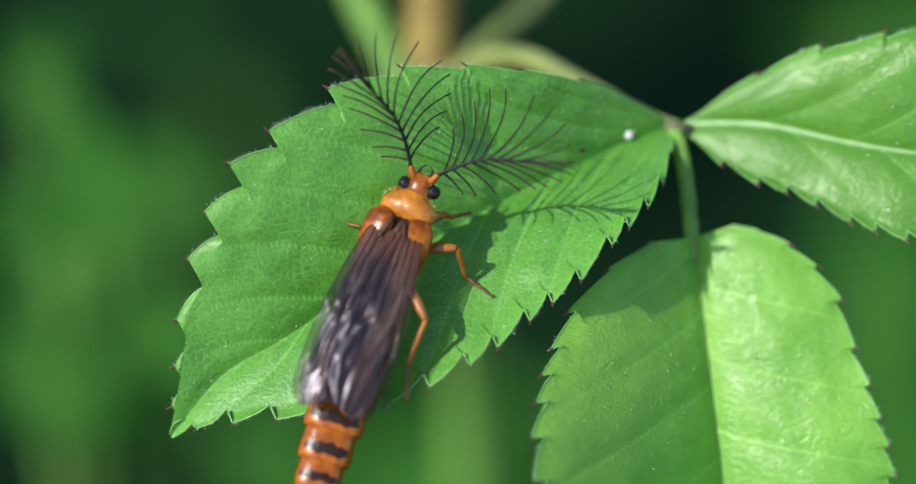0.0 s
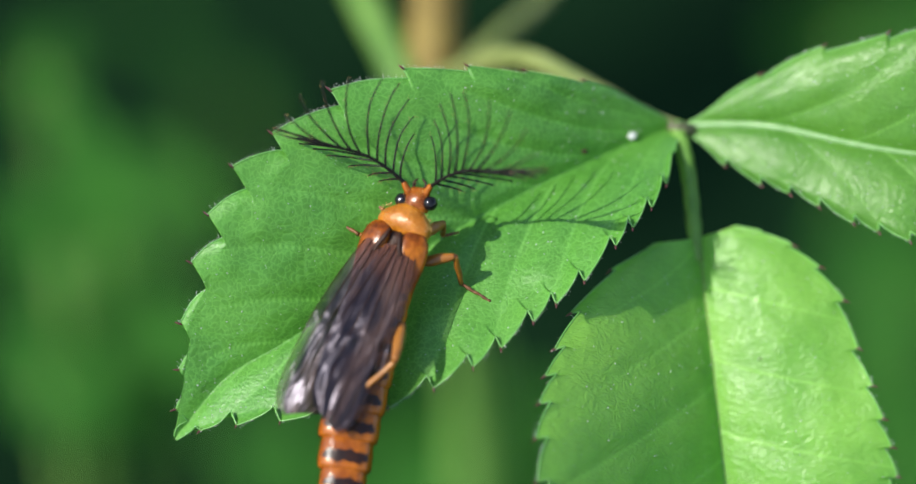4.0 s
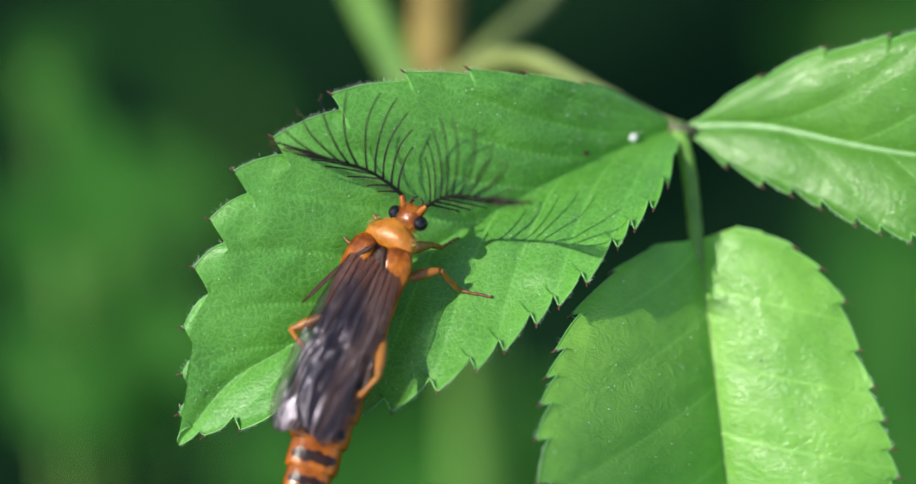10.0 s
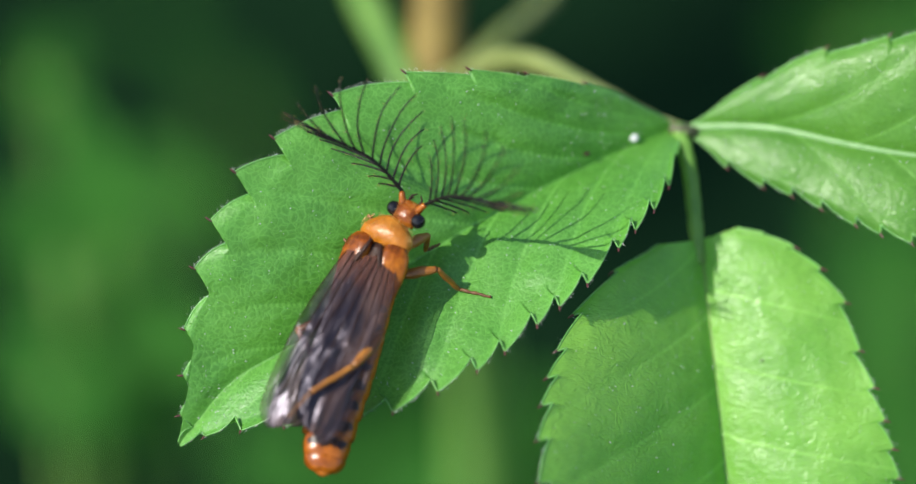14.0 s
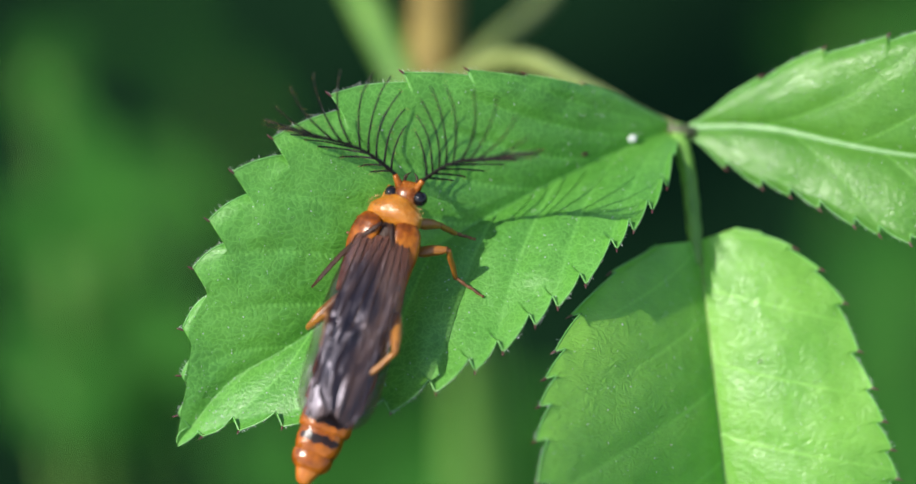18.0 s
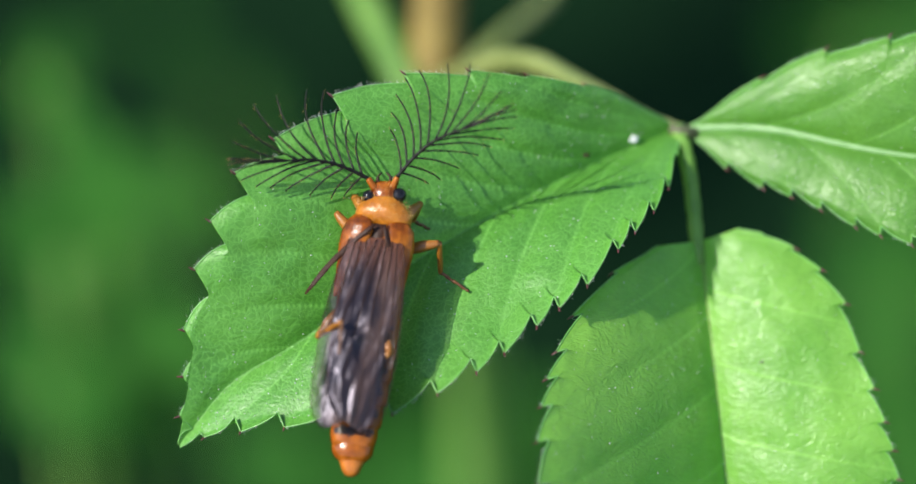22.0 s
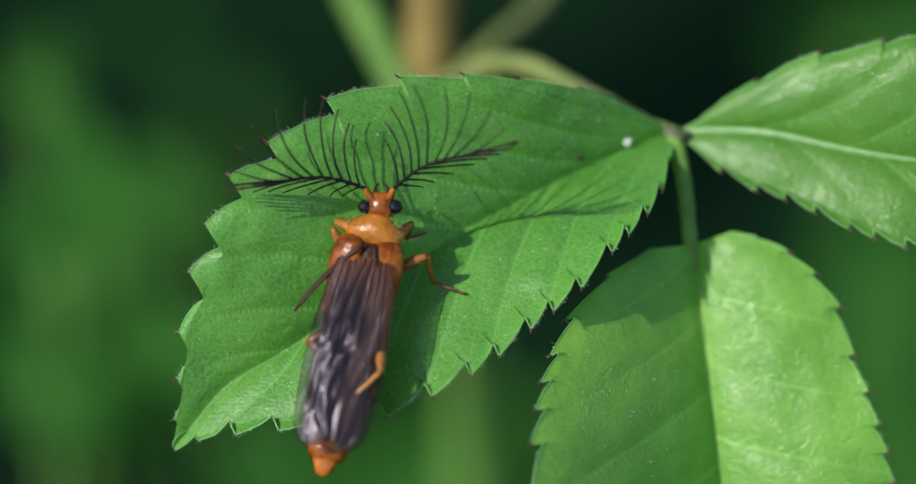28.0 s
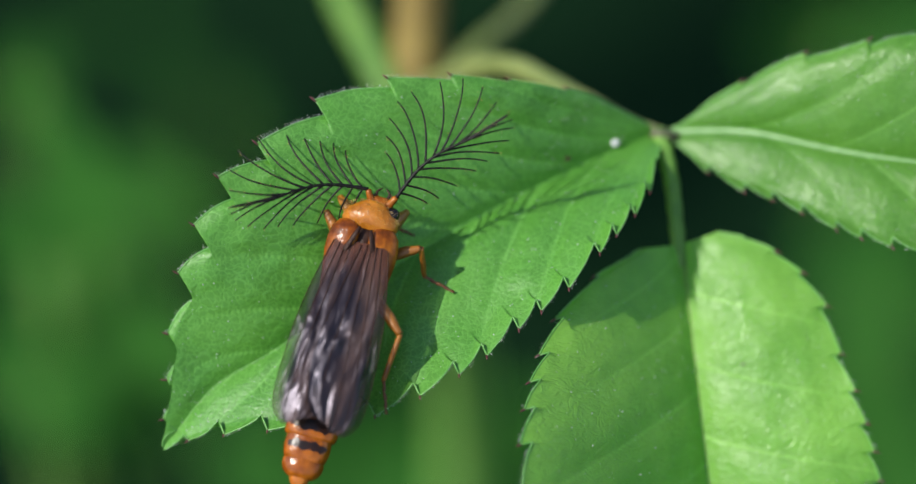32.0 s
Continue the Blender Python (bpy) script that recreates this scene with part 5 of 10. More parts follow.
    walk(ABDOMEN[3], raised([
        (0, at(0.12, -9.93, 0.02, 0.6, 0, 2.3)), (0.5, at(0, -9.78, 0.02, 0.7, 0, 0)), (1, at(-0.09, -9.74, 0.02, 0.7, 0, -1.7)),
        (1.5, at(-0.17, -9.77, 0.02, 0.7, 0, -3.3)), (2, at(-0.1, -9.63, 0.02, 0.7, 0, -2)), (2.5, at(0.03, -9.54, 0.02, 0.7, 0, 0.5)),
        (3, at(0.12, -9.34, 0.02, 0.7, 0, 2.6)), (3.5, at(0.22, -9.52, 0.02, 0.7, 0, 4.4)), (5.5, at(0.48, -9.25, 0.02, 0.7, 0, 10.1)),
        (6, at(0.26, -8.51, 0.02, 0.8, 0, 6.5)), (6.5, at(0.29, -8.42, 0.02, 0.9, 0, 7.3)), (7, at(0.36, -8.42, 0.02, 0.9, 0, 9)),
        (7.5, at(0.26, -8.51, 0.02, 0.8, 0, 6.4)), (8, at(0.16, -8.57, 0.02, 0.8, 0, 4)), (8.5, at(0.18, -8.71, 0.02, 0.8, 0, 4.2)),
        (9, at(0.29, -9.53, 0.02, 0.7, 0, 5.8)), (9.5, at(0.24, -9.5, 0.02, 0.7, 0, 4.7)), (10, at(0.16, -9.26, 0.02, 0.7, 0, 3.4)),
        (10.5, at(0.08, -8.67, 0.02, 0.8, 0, 1.9)), (11, at(0.06, -8.36, 0.02, 0.9, 0, 1.4)), (11.5, at(0.08, -8.82, 0.02, 0.8, 0, 1.9)),
        (12, at(0.15, -9.43, 0.02, 0.7, 0, 3.1)), (12.5, at(0.18, -9.39, 0.02, 0.7, 0, 3.8)), (13, at(0.25, -9.39, 0.02, 0.7, 0, 5)),
        (13.5, at(0.2, -8.8, 0.02, 0.8, 0, 4.7)), (14, at(0.19, -8.26, 0.02, 0.9, 0, 5)), (14.5, at(0.3, -8.1, 0.02, 0.9, 0, 8.1)),
        (16.5, at(-0.08, -8.63, 0.02, 0.8, 0, -2)), (17, at(-0.07, -8.5, 0.02, 0.8, 0, -1.8)), (17.5, at(-0.1, -8.79, 0.02, 0.8, 0, -2.4)),
        (18, at(-0.12, -9.03, 0.02, 0.8, 0, -2.7)), (18.5, at(0.04, -8.62, 0.02, 0.8, 0, 0.8)), (19, at(0.32, -8.56, 0.02, 0.8, 0, 7.7)),
        (19.5, at(0.29, -8.72, 0.02, 0.8, 0, 6.9)), (20, at(0.24, -8.49, 0.02, 0.8, 0, 6)), (20.5, at(0.13, -8.44, 0.02, 0.9, 0, 3.3)),
        (21, at(0.01, -8.68, 0.02, 0.8, 0, 0.2)), (21.5, at(0.04, -8.45, 0.02, 0.8, 0, 1.1)), (22, at(0.08, -8.52, 0.02, 0.8, 0, 1.9)),
        (22.5, at(-0.05, -8.55, 0.02, 0.8, 0, -1.3)), (23, at(-0.19, -8.86, 0.02, 0.8, 0, -4.2)), (23.5, at(-0.06, -9.39, 0.02, 0.7, 0, -1.3)),
        (24, at(0.02, -9.53, 0.02, 0.7, 0, 0.3)), (24.5, at(0, -8.42, 0.02, 0.9, 0, 0)), (25, at(0.09, -8.36, 0.02, 0.9, 0, 2.4)),
        (25.5, at(-0.01, -8.42, 0.02, 0.9, 0, -0.4)), (27.5, at(0.19, -8.99, 0.02, 0.8, 0, 4.2)), (28, at(-0.04, -8.19, 0.02, 0.9, 0, -1)),
        (28.5, at(0, -8.42, 0.02, 0.9, 0, -0.1)), (29, at(0.03, -8.52, 0.02, 0.8, 0, 0.7)), (29.5, at(0.07, -8.61, 0.02, 0.8, 0, 1.6)),
        (30, at(0.13, -9.09, 0.02, 0.7, 0, 2.7)), (30.5, at(0.11, -8.97, 0.02, 0.8, 0, 2.3)), (31, at(0.08, -8.78, 0.02, 0.8, 0, 1.9)),
        (31.5, at(0.05, -8.89, 0.02, 0.8, 0, 1.1)), (32, at(0.02, -8.9, 0.02, 0.8, 0, 0.4)),], 0.9, share=0.38))
    walk(ABDOMEN[4], raised([
        (0, at(0.21, -12, -0.01, 0.8, 0, 2.9)), (0.5, at(0, -11.8, -0.01, 0.9, 0, 0)), (1, at(-0.16, -11.75, -0.01, 0.9, 0, -2.3)),
        (1.5, at(-0.31, -11.78, -0.01, 0.9, 0, -4.3)), (2, at(-0.18, -11.59, -0.01, 0.9, 0, -2.6)), (2.5, at(0.05, -11.48, -0.01, 0.9, 0, 0.7)),
        (3, at(0.22, -11.2, -0.01, 0.9, 0, 3.3)), (3.5, at(0.39, -11.44, -0.01, 0.9, 0, 5.7)), (5.5, at(0.85, -11.05, -0.01, 0.9, 0, 13.2)),
        (6, at(0.47, -10.08, -0.01, 1.1, 0, 8.4)), (6.5, at(0.52, -9.96, -0.01, 1.1, 0, 9.5)), (7, at(0.64, -9.95, -0.01, 1.1, 0, 11.8)),
        (7.5, at(0.46, -10.08, -0.01, 1.1, 0, 8.3)), (8, at(0.29, -10.17, -0.01, 1.1, 0, 5.2)), (8.5, at(0.31, -10.35, -0.01, 1, 0, 5.4)),
        (9, at(0.52, -11.45, -0.01, 0.9, 0, 7.6)), (9.5, at(0.42, -11.42, -0.01, 0.9, 0, 6.2)), (10, at(0.29, -11.09, -0.01, 0.9, 0, 4.4)),
        (10.5, at(0.14, -10.3, -0.01, 1.1, 0, 2.5)), (11, at(0.1, -9.88, -0.01, 1.1, 0, 1.8)), (11.5, at(0.15, -10.5, -0.01, 1, 0, 2.5)),
        (12, at(0.27, -11.32, -0.01, 0.9, 0, 4)), (12.5, at(0.33, -11.27, -0.01, 0.9, 0, 4.9)), (13, at(0.44, -11.27, -0.01, 0.9, 0, 6.6)),
        (13.5, at(0.36, -10.47, -0.01, 1, 0, 6.1)), (14, at(0.34, -9.75, -0.01, 1.2, 0, 6.6)), (14.5, at(0.53, -9.52, -0.01, 1.2, 0, 10.6)),
        (16.5, at(-0.15, -10.24, -0.01, 1.1, 0, -2.6)), (17, at(-0.13, -10.07, -0.01, 1.1, 0, -2.3)), (17.5, at(-0.18, -10.46, -0.01, 1, 0, -3.1)),
        (18, at(-0.22, -10.79, -0.01, 1, 0, -3.5)), (18.5, at(0.06, -10.24, -0.01, 1.1, 0, 1.1)), (19, at(0.56, -10.14, -0.01, 1.1, 0, 10)),
        (19.5, at(0.52, -10.36, -0.01, 1, 0, 9)), (20, at(0.43, -10.05, -0.01, 1.1, 0, 7.9)), (20.5, at(0.24, -9.98, -0.01, 1.1, 0, 4.3)),
        (21, at(0.02, -10.31, -0.01, 1.1, 0, 0.3)), (21.5, at(0.08, -10, -0.01, 1.1, 0, 1.5)), (22, at(0.14, -10.1, -0.01, 1.1, 0, 2.5)),
        (22.5, at(-0.1, -10.14, -0.01, 1.1, 0, -1.7)), (23, at(-0.33, -10.55, -0.01, 1, 0, -5.5)), (23.5, at(-0.11, -11.27, -0.01, 0.9, 0, -1.7)),
        (24, at(0.03, -11.46, -0.01, 0.9, 0, 0.4)), (24.5, at(0, -9.97, -0.01, 1.1, 0, 0)), (25, at(0.17, -9.89, -0.01, 1.1, 0, 3.1)),
        (25.5, at(-0.03, -9.96, -0.01, 1.1, 0, -0.5)), (27.5, at(0.34, -10.74, -0.01, 1, 0, 5.5)), (28, at(-0.07, -9.65, -0.01, 1.2, 0, -1.3)),
        (28.5, at(-0.01, -9.96, -0.01, 1.1, 0, -0.1)), (29, at(0.05, -10.09, -0.01, 1.1, 0, 0.9)), (29.5, at(0.12, -10.22, -0.01, 1.1, 0, 2.1)),
        (30, at(0.22, -10.87, -0.01, 1, 0, 3.6)), (30.5, at(0.19, -10.71, -0.01, 1, 0, 3)), (31, at(0.15, -10.45, -0.01, 1, 0, 2.5)),
        (31.5, at(0.09, -10.6, -0.01, 1, 0, 1.5)), (32, at(0.03, -10.61, -0.01, 1, 0, 0.6)),], 0.9, share=0.50))
    walk(ABDOMEN[5], raised([
        (0, at(0.33, -14.11, -0.04, 1, 0, 3.6)), (0.5, at(0, -13.87, -0.04, 1, 0, 0)), (1, at(-0.25, -13.8, -0.04, 1, 0, -2.8)),
        (1.5, at(-0.48, -13.83, -0.04, 1, 0, -5.2)), (2, at(-0.28, -13.6, -0.04, 1.1, 0, -3.2)), (2.5, at(0.07, -13.46, -0.04, 1.1, 0, 0.8)),
        (3, at(0.34, -13.1, -0.04, 1.1, 0, 4.1)), (3.5, at(0.61, -13.4, -0.04, 1.1, 0, 7)), (5.5, at(1.33, -12.89, -0.04, 1.1, 0, 16)),
        (6, at(0.73, -11.67, -0.04, 1.3, 0, 10.3)), (6.5, at(0.81, -11.52, -0.04, 1.3, 0, 11.7)), (7, at(1, -11.51, -0.04, 1.3, 0, 14.3)),
        (7.5, at(0.72, -11.68, -0.04, 1.3, 0, 10.2)), (8, at(0.46, -11.8, -0.04, 1.3, 0, 6.3)), (8.5, at(0.49, -12.03, -0.04, 1.3, 0, 6.6)),
        (9, at(0.81, -13.41, -0.04, 1.1, 0, 9.3)), (9.5, at(0.66, -13.38, -0.04, 1.1, 0, 7.6)), (10, at(0.45, -12.97, -0.04, 1.1, 0, 5.4)),
        (10.5, at(0.22, -11.97, -0.04, 1.3, 0, 3)), (11, at(0.15, -11.44, -0.04, 1.4, 0, 2.2)), (11.5, at(0.23, -12.22, -0.04, 1.2, 0, 3)),
        (12, at(0.42, -13.26, -0.04, 1.1, 0, 4.9)), (12.5, at(0.51, -13.2, -0.04, 1.1, 0, 6)), (13, at(0.68, -13.19, -0.04, 1.1, 0, 8)),
        (13.5, at(0.56, -12.18, -0.04, 1.2, 0, 7.4)), (14, at(0.54, -11.26, -0.04, 1.4, 0, 8)), (14.5, at(0.84, -10.96, -0.04, 1.5, 0, 12.9)),
        (16.5, at(-0.23, -11.89, -0.04, 1.3, 0, -3.2)), (17, at(-0.2, -11.67, -0.04, 1.3, 0, -2.8)), (17.5, at(-0.28, -12.17, -0.04, 1.3, 0, -3.7)),
        (18, at(-0.34, -12.58, -0.04, 1.2, 0, -4.3)), (18.5, at(0.1, -11.89, -0.04, 1.3, 0, 1.3)), (19, at(0.88, -11.75, -0.04, 1.3, 0, 12.2)),
        (19.5, at(0.82, -12.03, -0.04, 1.3, 0, 11)), (20, at(0.68, -11.64, -0.04, 1.3, 0, 9.6)), (20.5, at(0.37, -11.57, -0.04, 1.4, 0, 5.2)),
        (21, at(0.03, -11.98, -0.04, 1.3, 0, 0.4)), (21.5, at(0.12, -11.59, -0.04, 1.4, 0, 1.8)), (22, at(0.22, -11.71, -0.04, 1.3, 0, 3.1)),
        (22.5, at(-0.15, -11.76, -0.04, 1.3, 0, -2.1)), (23, at(-0.52, -12.28, -0.04, 1.2, 0, -6.8)), (23.5, at(-0.18, -13.2, -0.04, 1.1, 0, -2.1)),
        (24, at(0.04, -13.43, -0.04, 1.1, 0, 0.5)), (24.5, at(0, -11.55, -0.04, 1.4, 0, 0)), (25, at(0.26, -11.44, -0.04, 1.4, 0, 3.8)),
        (25.5, at(-0.04, -11.54, -0.04, 1.4, 0, -0.6)), (27.5, at(0.53, -12.51, -0.04, 1.2, 0, 6.7)), (28, at(-0.1, -11.15, -0.04, 1.4, 0, -1.5)),
        (28.5, at(-0.01, -11.54, -0.04, 1.4, 0, -0.1)), (29, at(0.08, -11.71, -0.04, 1.3, 0, 1.1)), (29.5, at(0.19, -11.87, -0.04, 1.3, 0, 2.6)),
        (30, at(0.35, -12.68, -0.04, 1.2, 0, 4.4)), (30.5, at(0.29, -12.48, -0.04, 1.2, 0, 3.7)), (31, at(0.23, -12.15, -0.04, 1.3, 0, 3)),
        (31.5, at(0.14, -12.35, -0.04, 1.2, 0, 1.8)), (32, at(0.05, -12.36, -0.04, 1.2, 0, 0.7)),], 0.9, share=0.62))
    walk(ABDOMEN[6], raised([
        (0, at(0.48, -16.27, -0.09, 1.2, 0, 4.2)), (0.5, at(0, -15.98, -0.09, 1.2, 0, 0)), (1, at(-0.36, -15.9, -0.09, 1.2, 0, -3.3)),
        (1.5, at(-0.69, -15.93, -0.09, 1.2, 0, -6.2)), (2, at(-0.4, -15.66, -0.09, 1.3, 0, -3.7)), (2.5, at(0.1, -15.49, -0.09, 1.3, 0, 1)),
        (3, at(0.5, -15.05, -0.09, 1.3, 0, 4.8)), (3.5, at(0.88, -15.41, -0.09, 1.3, 0, 8.2)), (5.5, at(1.92, -14.75, -0.09, 1.3, 0, 18.8)),
        (6, at(1.05, -13.3, -0.09, 1.6, 0, 12.1)), (6.5, at(1.17, -13.11, -0.09, 1.6, 0, 13.7)), (7, at(1.44, -13.09, -0.09, 1.6, 0, 16.8)),
        (7.5, at(1.04, -13.31, -0.09, 1.6, 0, 11.9)), (8, at(0.66, -13.46, -0.09, 1.5, 0, 7.4)), (8.5, at(0.71, -13.74, -0.09, 1.5, 0, 7.8)),
        (9, at(1.17, -15.42, -0.09, 1.3, 0, 10.9)), (9.5, at(0.94, -15.38, -0.09, 1.3, 0, 8.9)), (10, at(0.65, -14.89, -0.09, 1.3, 0, 6.4)),
        (10.5, at(0.32, -13.68, -0.09, 1.5, 0, 3.5)), (11, at(0.22, -13.03, -0.09, 1.6, 0, 2.6)), (11.5, at(0.33, -13.98, -0.09, 1.5, 0, 3.6)),
        (12, at(0.6, -15.24, -0.09, 1.3, 0, 5.7)), (12.5, at(0.74, -15.16, -0.09, 1.3, 0, 7.1)), (13, at(0.98, -15.15, -0.09, 1.3, 0, 9.4)),
        (13.5, at(0.81, -13.92, -0.09, 1.5, 0, 8.7)), (14, at(0.78, -12.81, -0.09, 1.6, 0, 9.4)), (14.5, at(1.2, -12.44, -0.09, 1.7, 0, 15.1)),
        (16.5, at(-0.33, -13.58, -0.09, 1.5, 0, -3.7)), (17, at(-0.29, -13.31, -0.09, 1.6, 0, -3.3)), (17.5, at(-0.41, -13.92, -0.09, 1.5, 0, -4.4)),
        (18, at(-0.49, -14.42, -0.09, 1.4, 0, -5)), (18.5, at(0.14, -13.58, -0.09, 1.5, 0, 1.6)), (19, at(1.27, -13.39, -0.09, 1.5, 0, 14.3)),
        (19.5, at(1.18, -13.73, -0.09, 1.5, 0, 12.9)), (20, at(0.98, -13.26, -0.09, 1.6, 0, 11.2)), (20.5, at(0.53, -13.18, -0.09, 1.6, 0, 6.2)),
        (21, at(0.04, -13.69, -0.09, 1.5, 0, 0.5)), (21.5, at(0.18, -13.22, -0.09, 1.6, 0, 2.1)), (22, at(0.32, -13.36, -0.09, 1.6, 0, 3.6)),
        (22.5, at(-0.22, -13.42, -0.09, 1.6, 0, -2.5)), (23, at(-0.75, -14.04, -0.09, 1.4, 0, -7.9)), (23.5, at(-0.26, -15.16, -0.09, 1.3, 0, -2.5)),
        (24, at(0.06, -15.45, -0.09, 1.3, 0, 0.6)), (24.5, at(0, -13.16, -0.09, 1.6, 0, 0)), (25, at(0.37, -13.04, -0.09, 1.6, 0, 4.4)),
        (25.5, at(-0.06, -13.16, -0.09, 1.6, 0, -0.7)), (27.5, at(0.76, -14.33, -0.09, 1.4, 0, 7.9)), (28, at(-0.15, -12.67, -0.09, 1.7, 0, -1.8)),
        (28.5, at(-0.01, -13.15, -0.09, 1.6, 0, -0.2)), (29, at(0.11, -13.36, -0.09, 1.6, 0, 1.3)), (29.5, at(0.27, -13.55, -0.09, 1.5, 0, 3)),
        (30, at(0.5, -14.54, -0.09, 1.4, 0, 5.1)), (30.5, at(0.42, -14.29, -0.09, 1.4, 0, 4.4)), (31, at(0.33, -13.89, -0.09, 1.5, 0, 3.6)),
        (31.5, at(0.2, -14.14, -0.09, 1.4, 0, 2.1)), (32, at(0.08, -14.15, -0.09, 1.4, 0, 0.8)),], 0.9, share=0.75))
    walk(ABDOMEN[7], raised([
        (0, at(0.66, -18.48, -0.14, 1.4, 0, 4.8)), (0.5, at(0, -18.14, -0.14, 1.4, 0, 0)), (1, at(-0.49, -18.04, -0.14, 1.4, 0, -3.7)),
        (1.5, at(-0.94, -18.08, -0.14, 1.4, 0, -7)), (2, at(-0.55, -17.76, -0.14, 1.4, 0, -4.2)), (2.5, at(0.14, -17.56, -0.14, 1.5, 0, 1.1)),
        (3, at(0.67, -17.04, -0.14, 1.5, 0, 5.5)), (3.5, at(1.2, -17.46, -0.14, 1.5, 0, 9.4)), (5.5, at(2.61, -16.65, -0.14, 1.5, 0, 21.3)),
        (6, at(1.44, -14.96, -0.14, 1.8, 0, 13.7)), (6.5, at(1.6, -14.73, -0.14, 1.8, 0, 15.6)), (7, at(1.96, -14.7, -0.14, 1.8, 0, 19.1)),
        (7.5, at(1.42, -14.97, -0.14, 1.8, 0, 13.6)), (8, at(0.89, -15.16, -0.14, 1.8, 0, 8.5)), (8.5, at(0.96, -15.49, -0.14, 1.7, 0, 8.9)),
        (9, at(1.59, -17.46, -0.14, 1.4, 0, 12.4)), (9.5, at(1.29, -17.42, -0.14, 1.5, 0, 10.1)), (10, at(0.88, -16.84, -0.14, 1.5, 0, 7.3)),
        (10.5, at(0.44, -15.42, -0.14, 1.7, 0, 4.1)), (11, at(0.3, -14.65, -0.14, 1.8, 0, 3)), (11.5, at(0.45, -15.78, -0.14, 1.7, 0, 4.1)),
        (12, at(0.82, -17.26, -0.14, 1.5, 0, 6.5)), (12.5, at(1, -17.16, -0.14, 1.5, 0, 8)), (13, at(1.34, -17.15, -0.14, 1.5, 0, 10.7)),
        (13.5, at(1.1, -15.7, -0.14, 1.7, 0, 9.9)), (14, at(1.06, -14.39, -0.14, 1.9, 0, 10.7)), (14.5, at(1.64, -13.93, -0.14, 1.9, 0, 17.2)),
        (16.5, at(-0.45, -15.31, -0.14, 1.7, 0, -4.2)), (17, at(-0.4, -14.99, -0.14, 1.8, 0, -3.8)), (17.5, at(-0.55, -15.71, -0.14, 1.7, 0, -5)),
        (18, at(-0.66, -16.29, -0.14, 1.6, 0, -5.7)), (18.5, at(0.19, -15.31, -0.14, 1.7, 0, 1.8)), (19, at(1.73, -15.06, -0.14, 1.7, 0, 16.3)),
        (19.5, at(1.6, -15.47, -0.14, 1.7, 0, 14.7)), (20, at(1.33, -14.92, -0.14, 1.8, 0, 12.8)), (20.5, at(0.72, -14.83, -0.14, 1.8, 0, 7)),
        (21, at(0.06, -15.43, -0.14, 1.7, 0, 0.5)), (21.5, at(0.24, -14.88, -0.14, 1.8, 0, 2.4)), (22, at(0.43, -15.04, -0.14, 1.8, 0, 4.2)),
        (22.5, at(-0.3, -15.12, -0.14, 1.8, 0, -2.9)), (23, at(-1.02, -15.85, -0.14, 1.7, 0, -9.1)), (23.5, at(-0.35, -17.18, -0.14, 1.5, 0, -2.8)),
        (24, at(0.08, -17.52, -0.14, 1.5, 0, 0.6)), (24.5, at(0, -14.82, -0.14, 1.8, 0, 0)), (25, at(0.51, -14.66, -0.14, 1.8, 0, 5)),
        (25.5, at(-0.08, -14.81, -0.14, 1.8, 0, -0.8)), (27.5, at(1.04, -16.18, -0.14, 1.6, 0, 9)), (28, at(-0.2, -14.24, -0.14, 1.9, 0, -2.1)),
        (28.5, at(-0.02, -14.8, -0.14, 1.8, 0, -0.2)), (29, at(0.16, -15.04, -0.14, 1.8, 0, 1.5)), (29.5, at(0.37, -15.27, -0.14, 1.7, 0, 3.5)),
        (30, at(0.69, -16.44, -0.14, 1.6, 0, 5.8)), (30.5, at(0.57, -16.15, -0.14, 1.6, 0, 5)), (31, at(0.45, -15.68, -0.14, 1.7, 0, 4.1)),
        (31.5, at(0.28, -15.97, -0.14, 1.6, 0, 2.5)), (32, at(0.1, -15.98, -0.14, 1.6, 0, 0.9)),], 0.9, share=0.88))
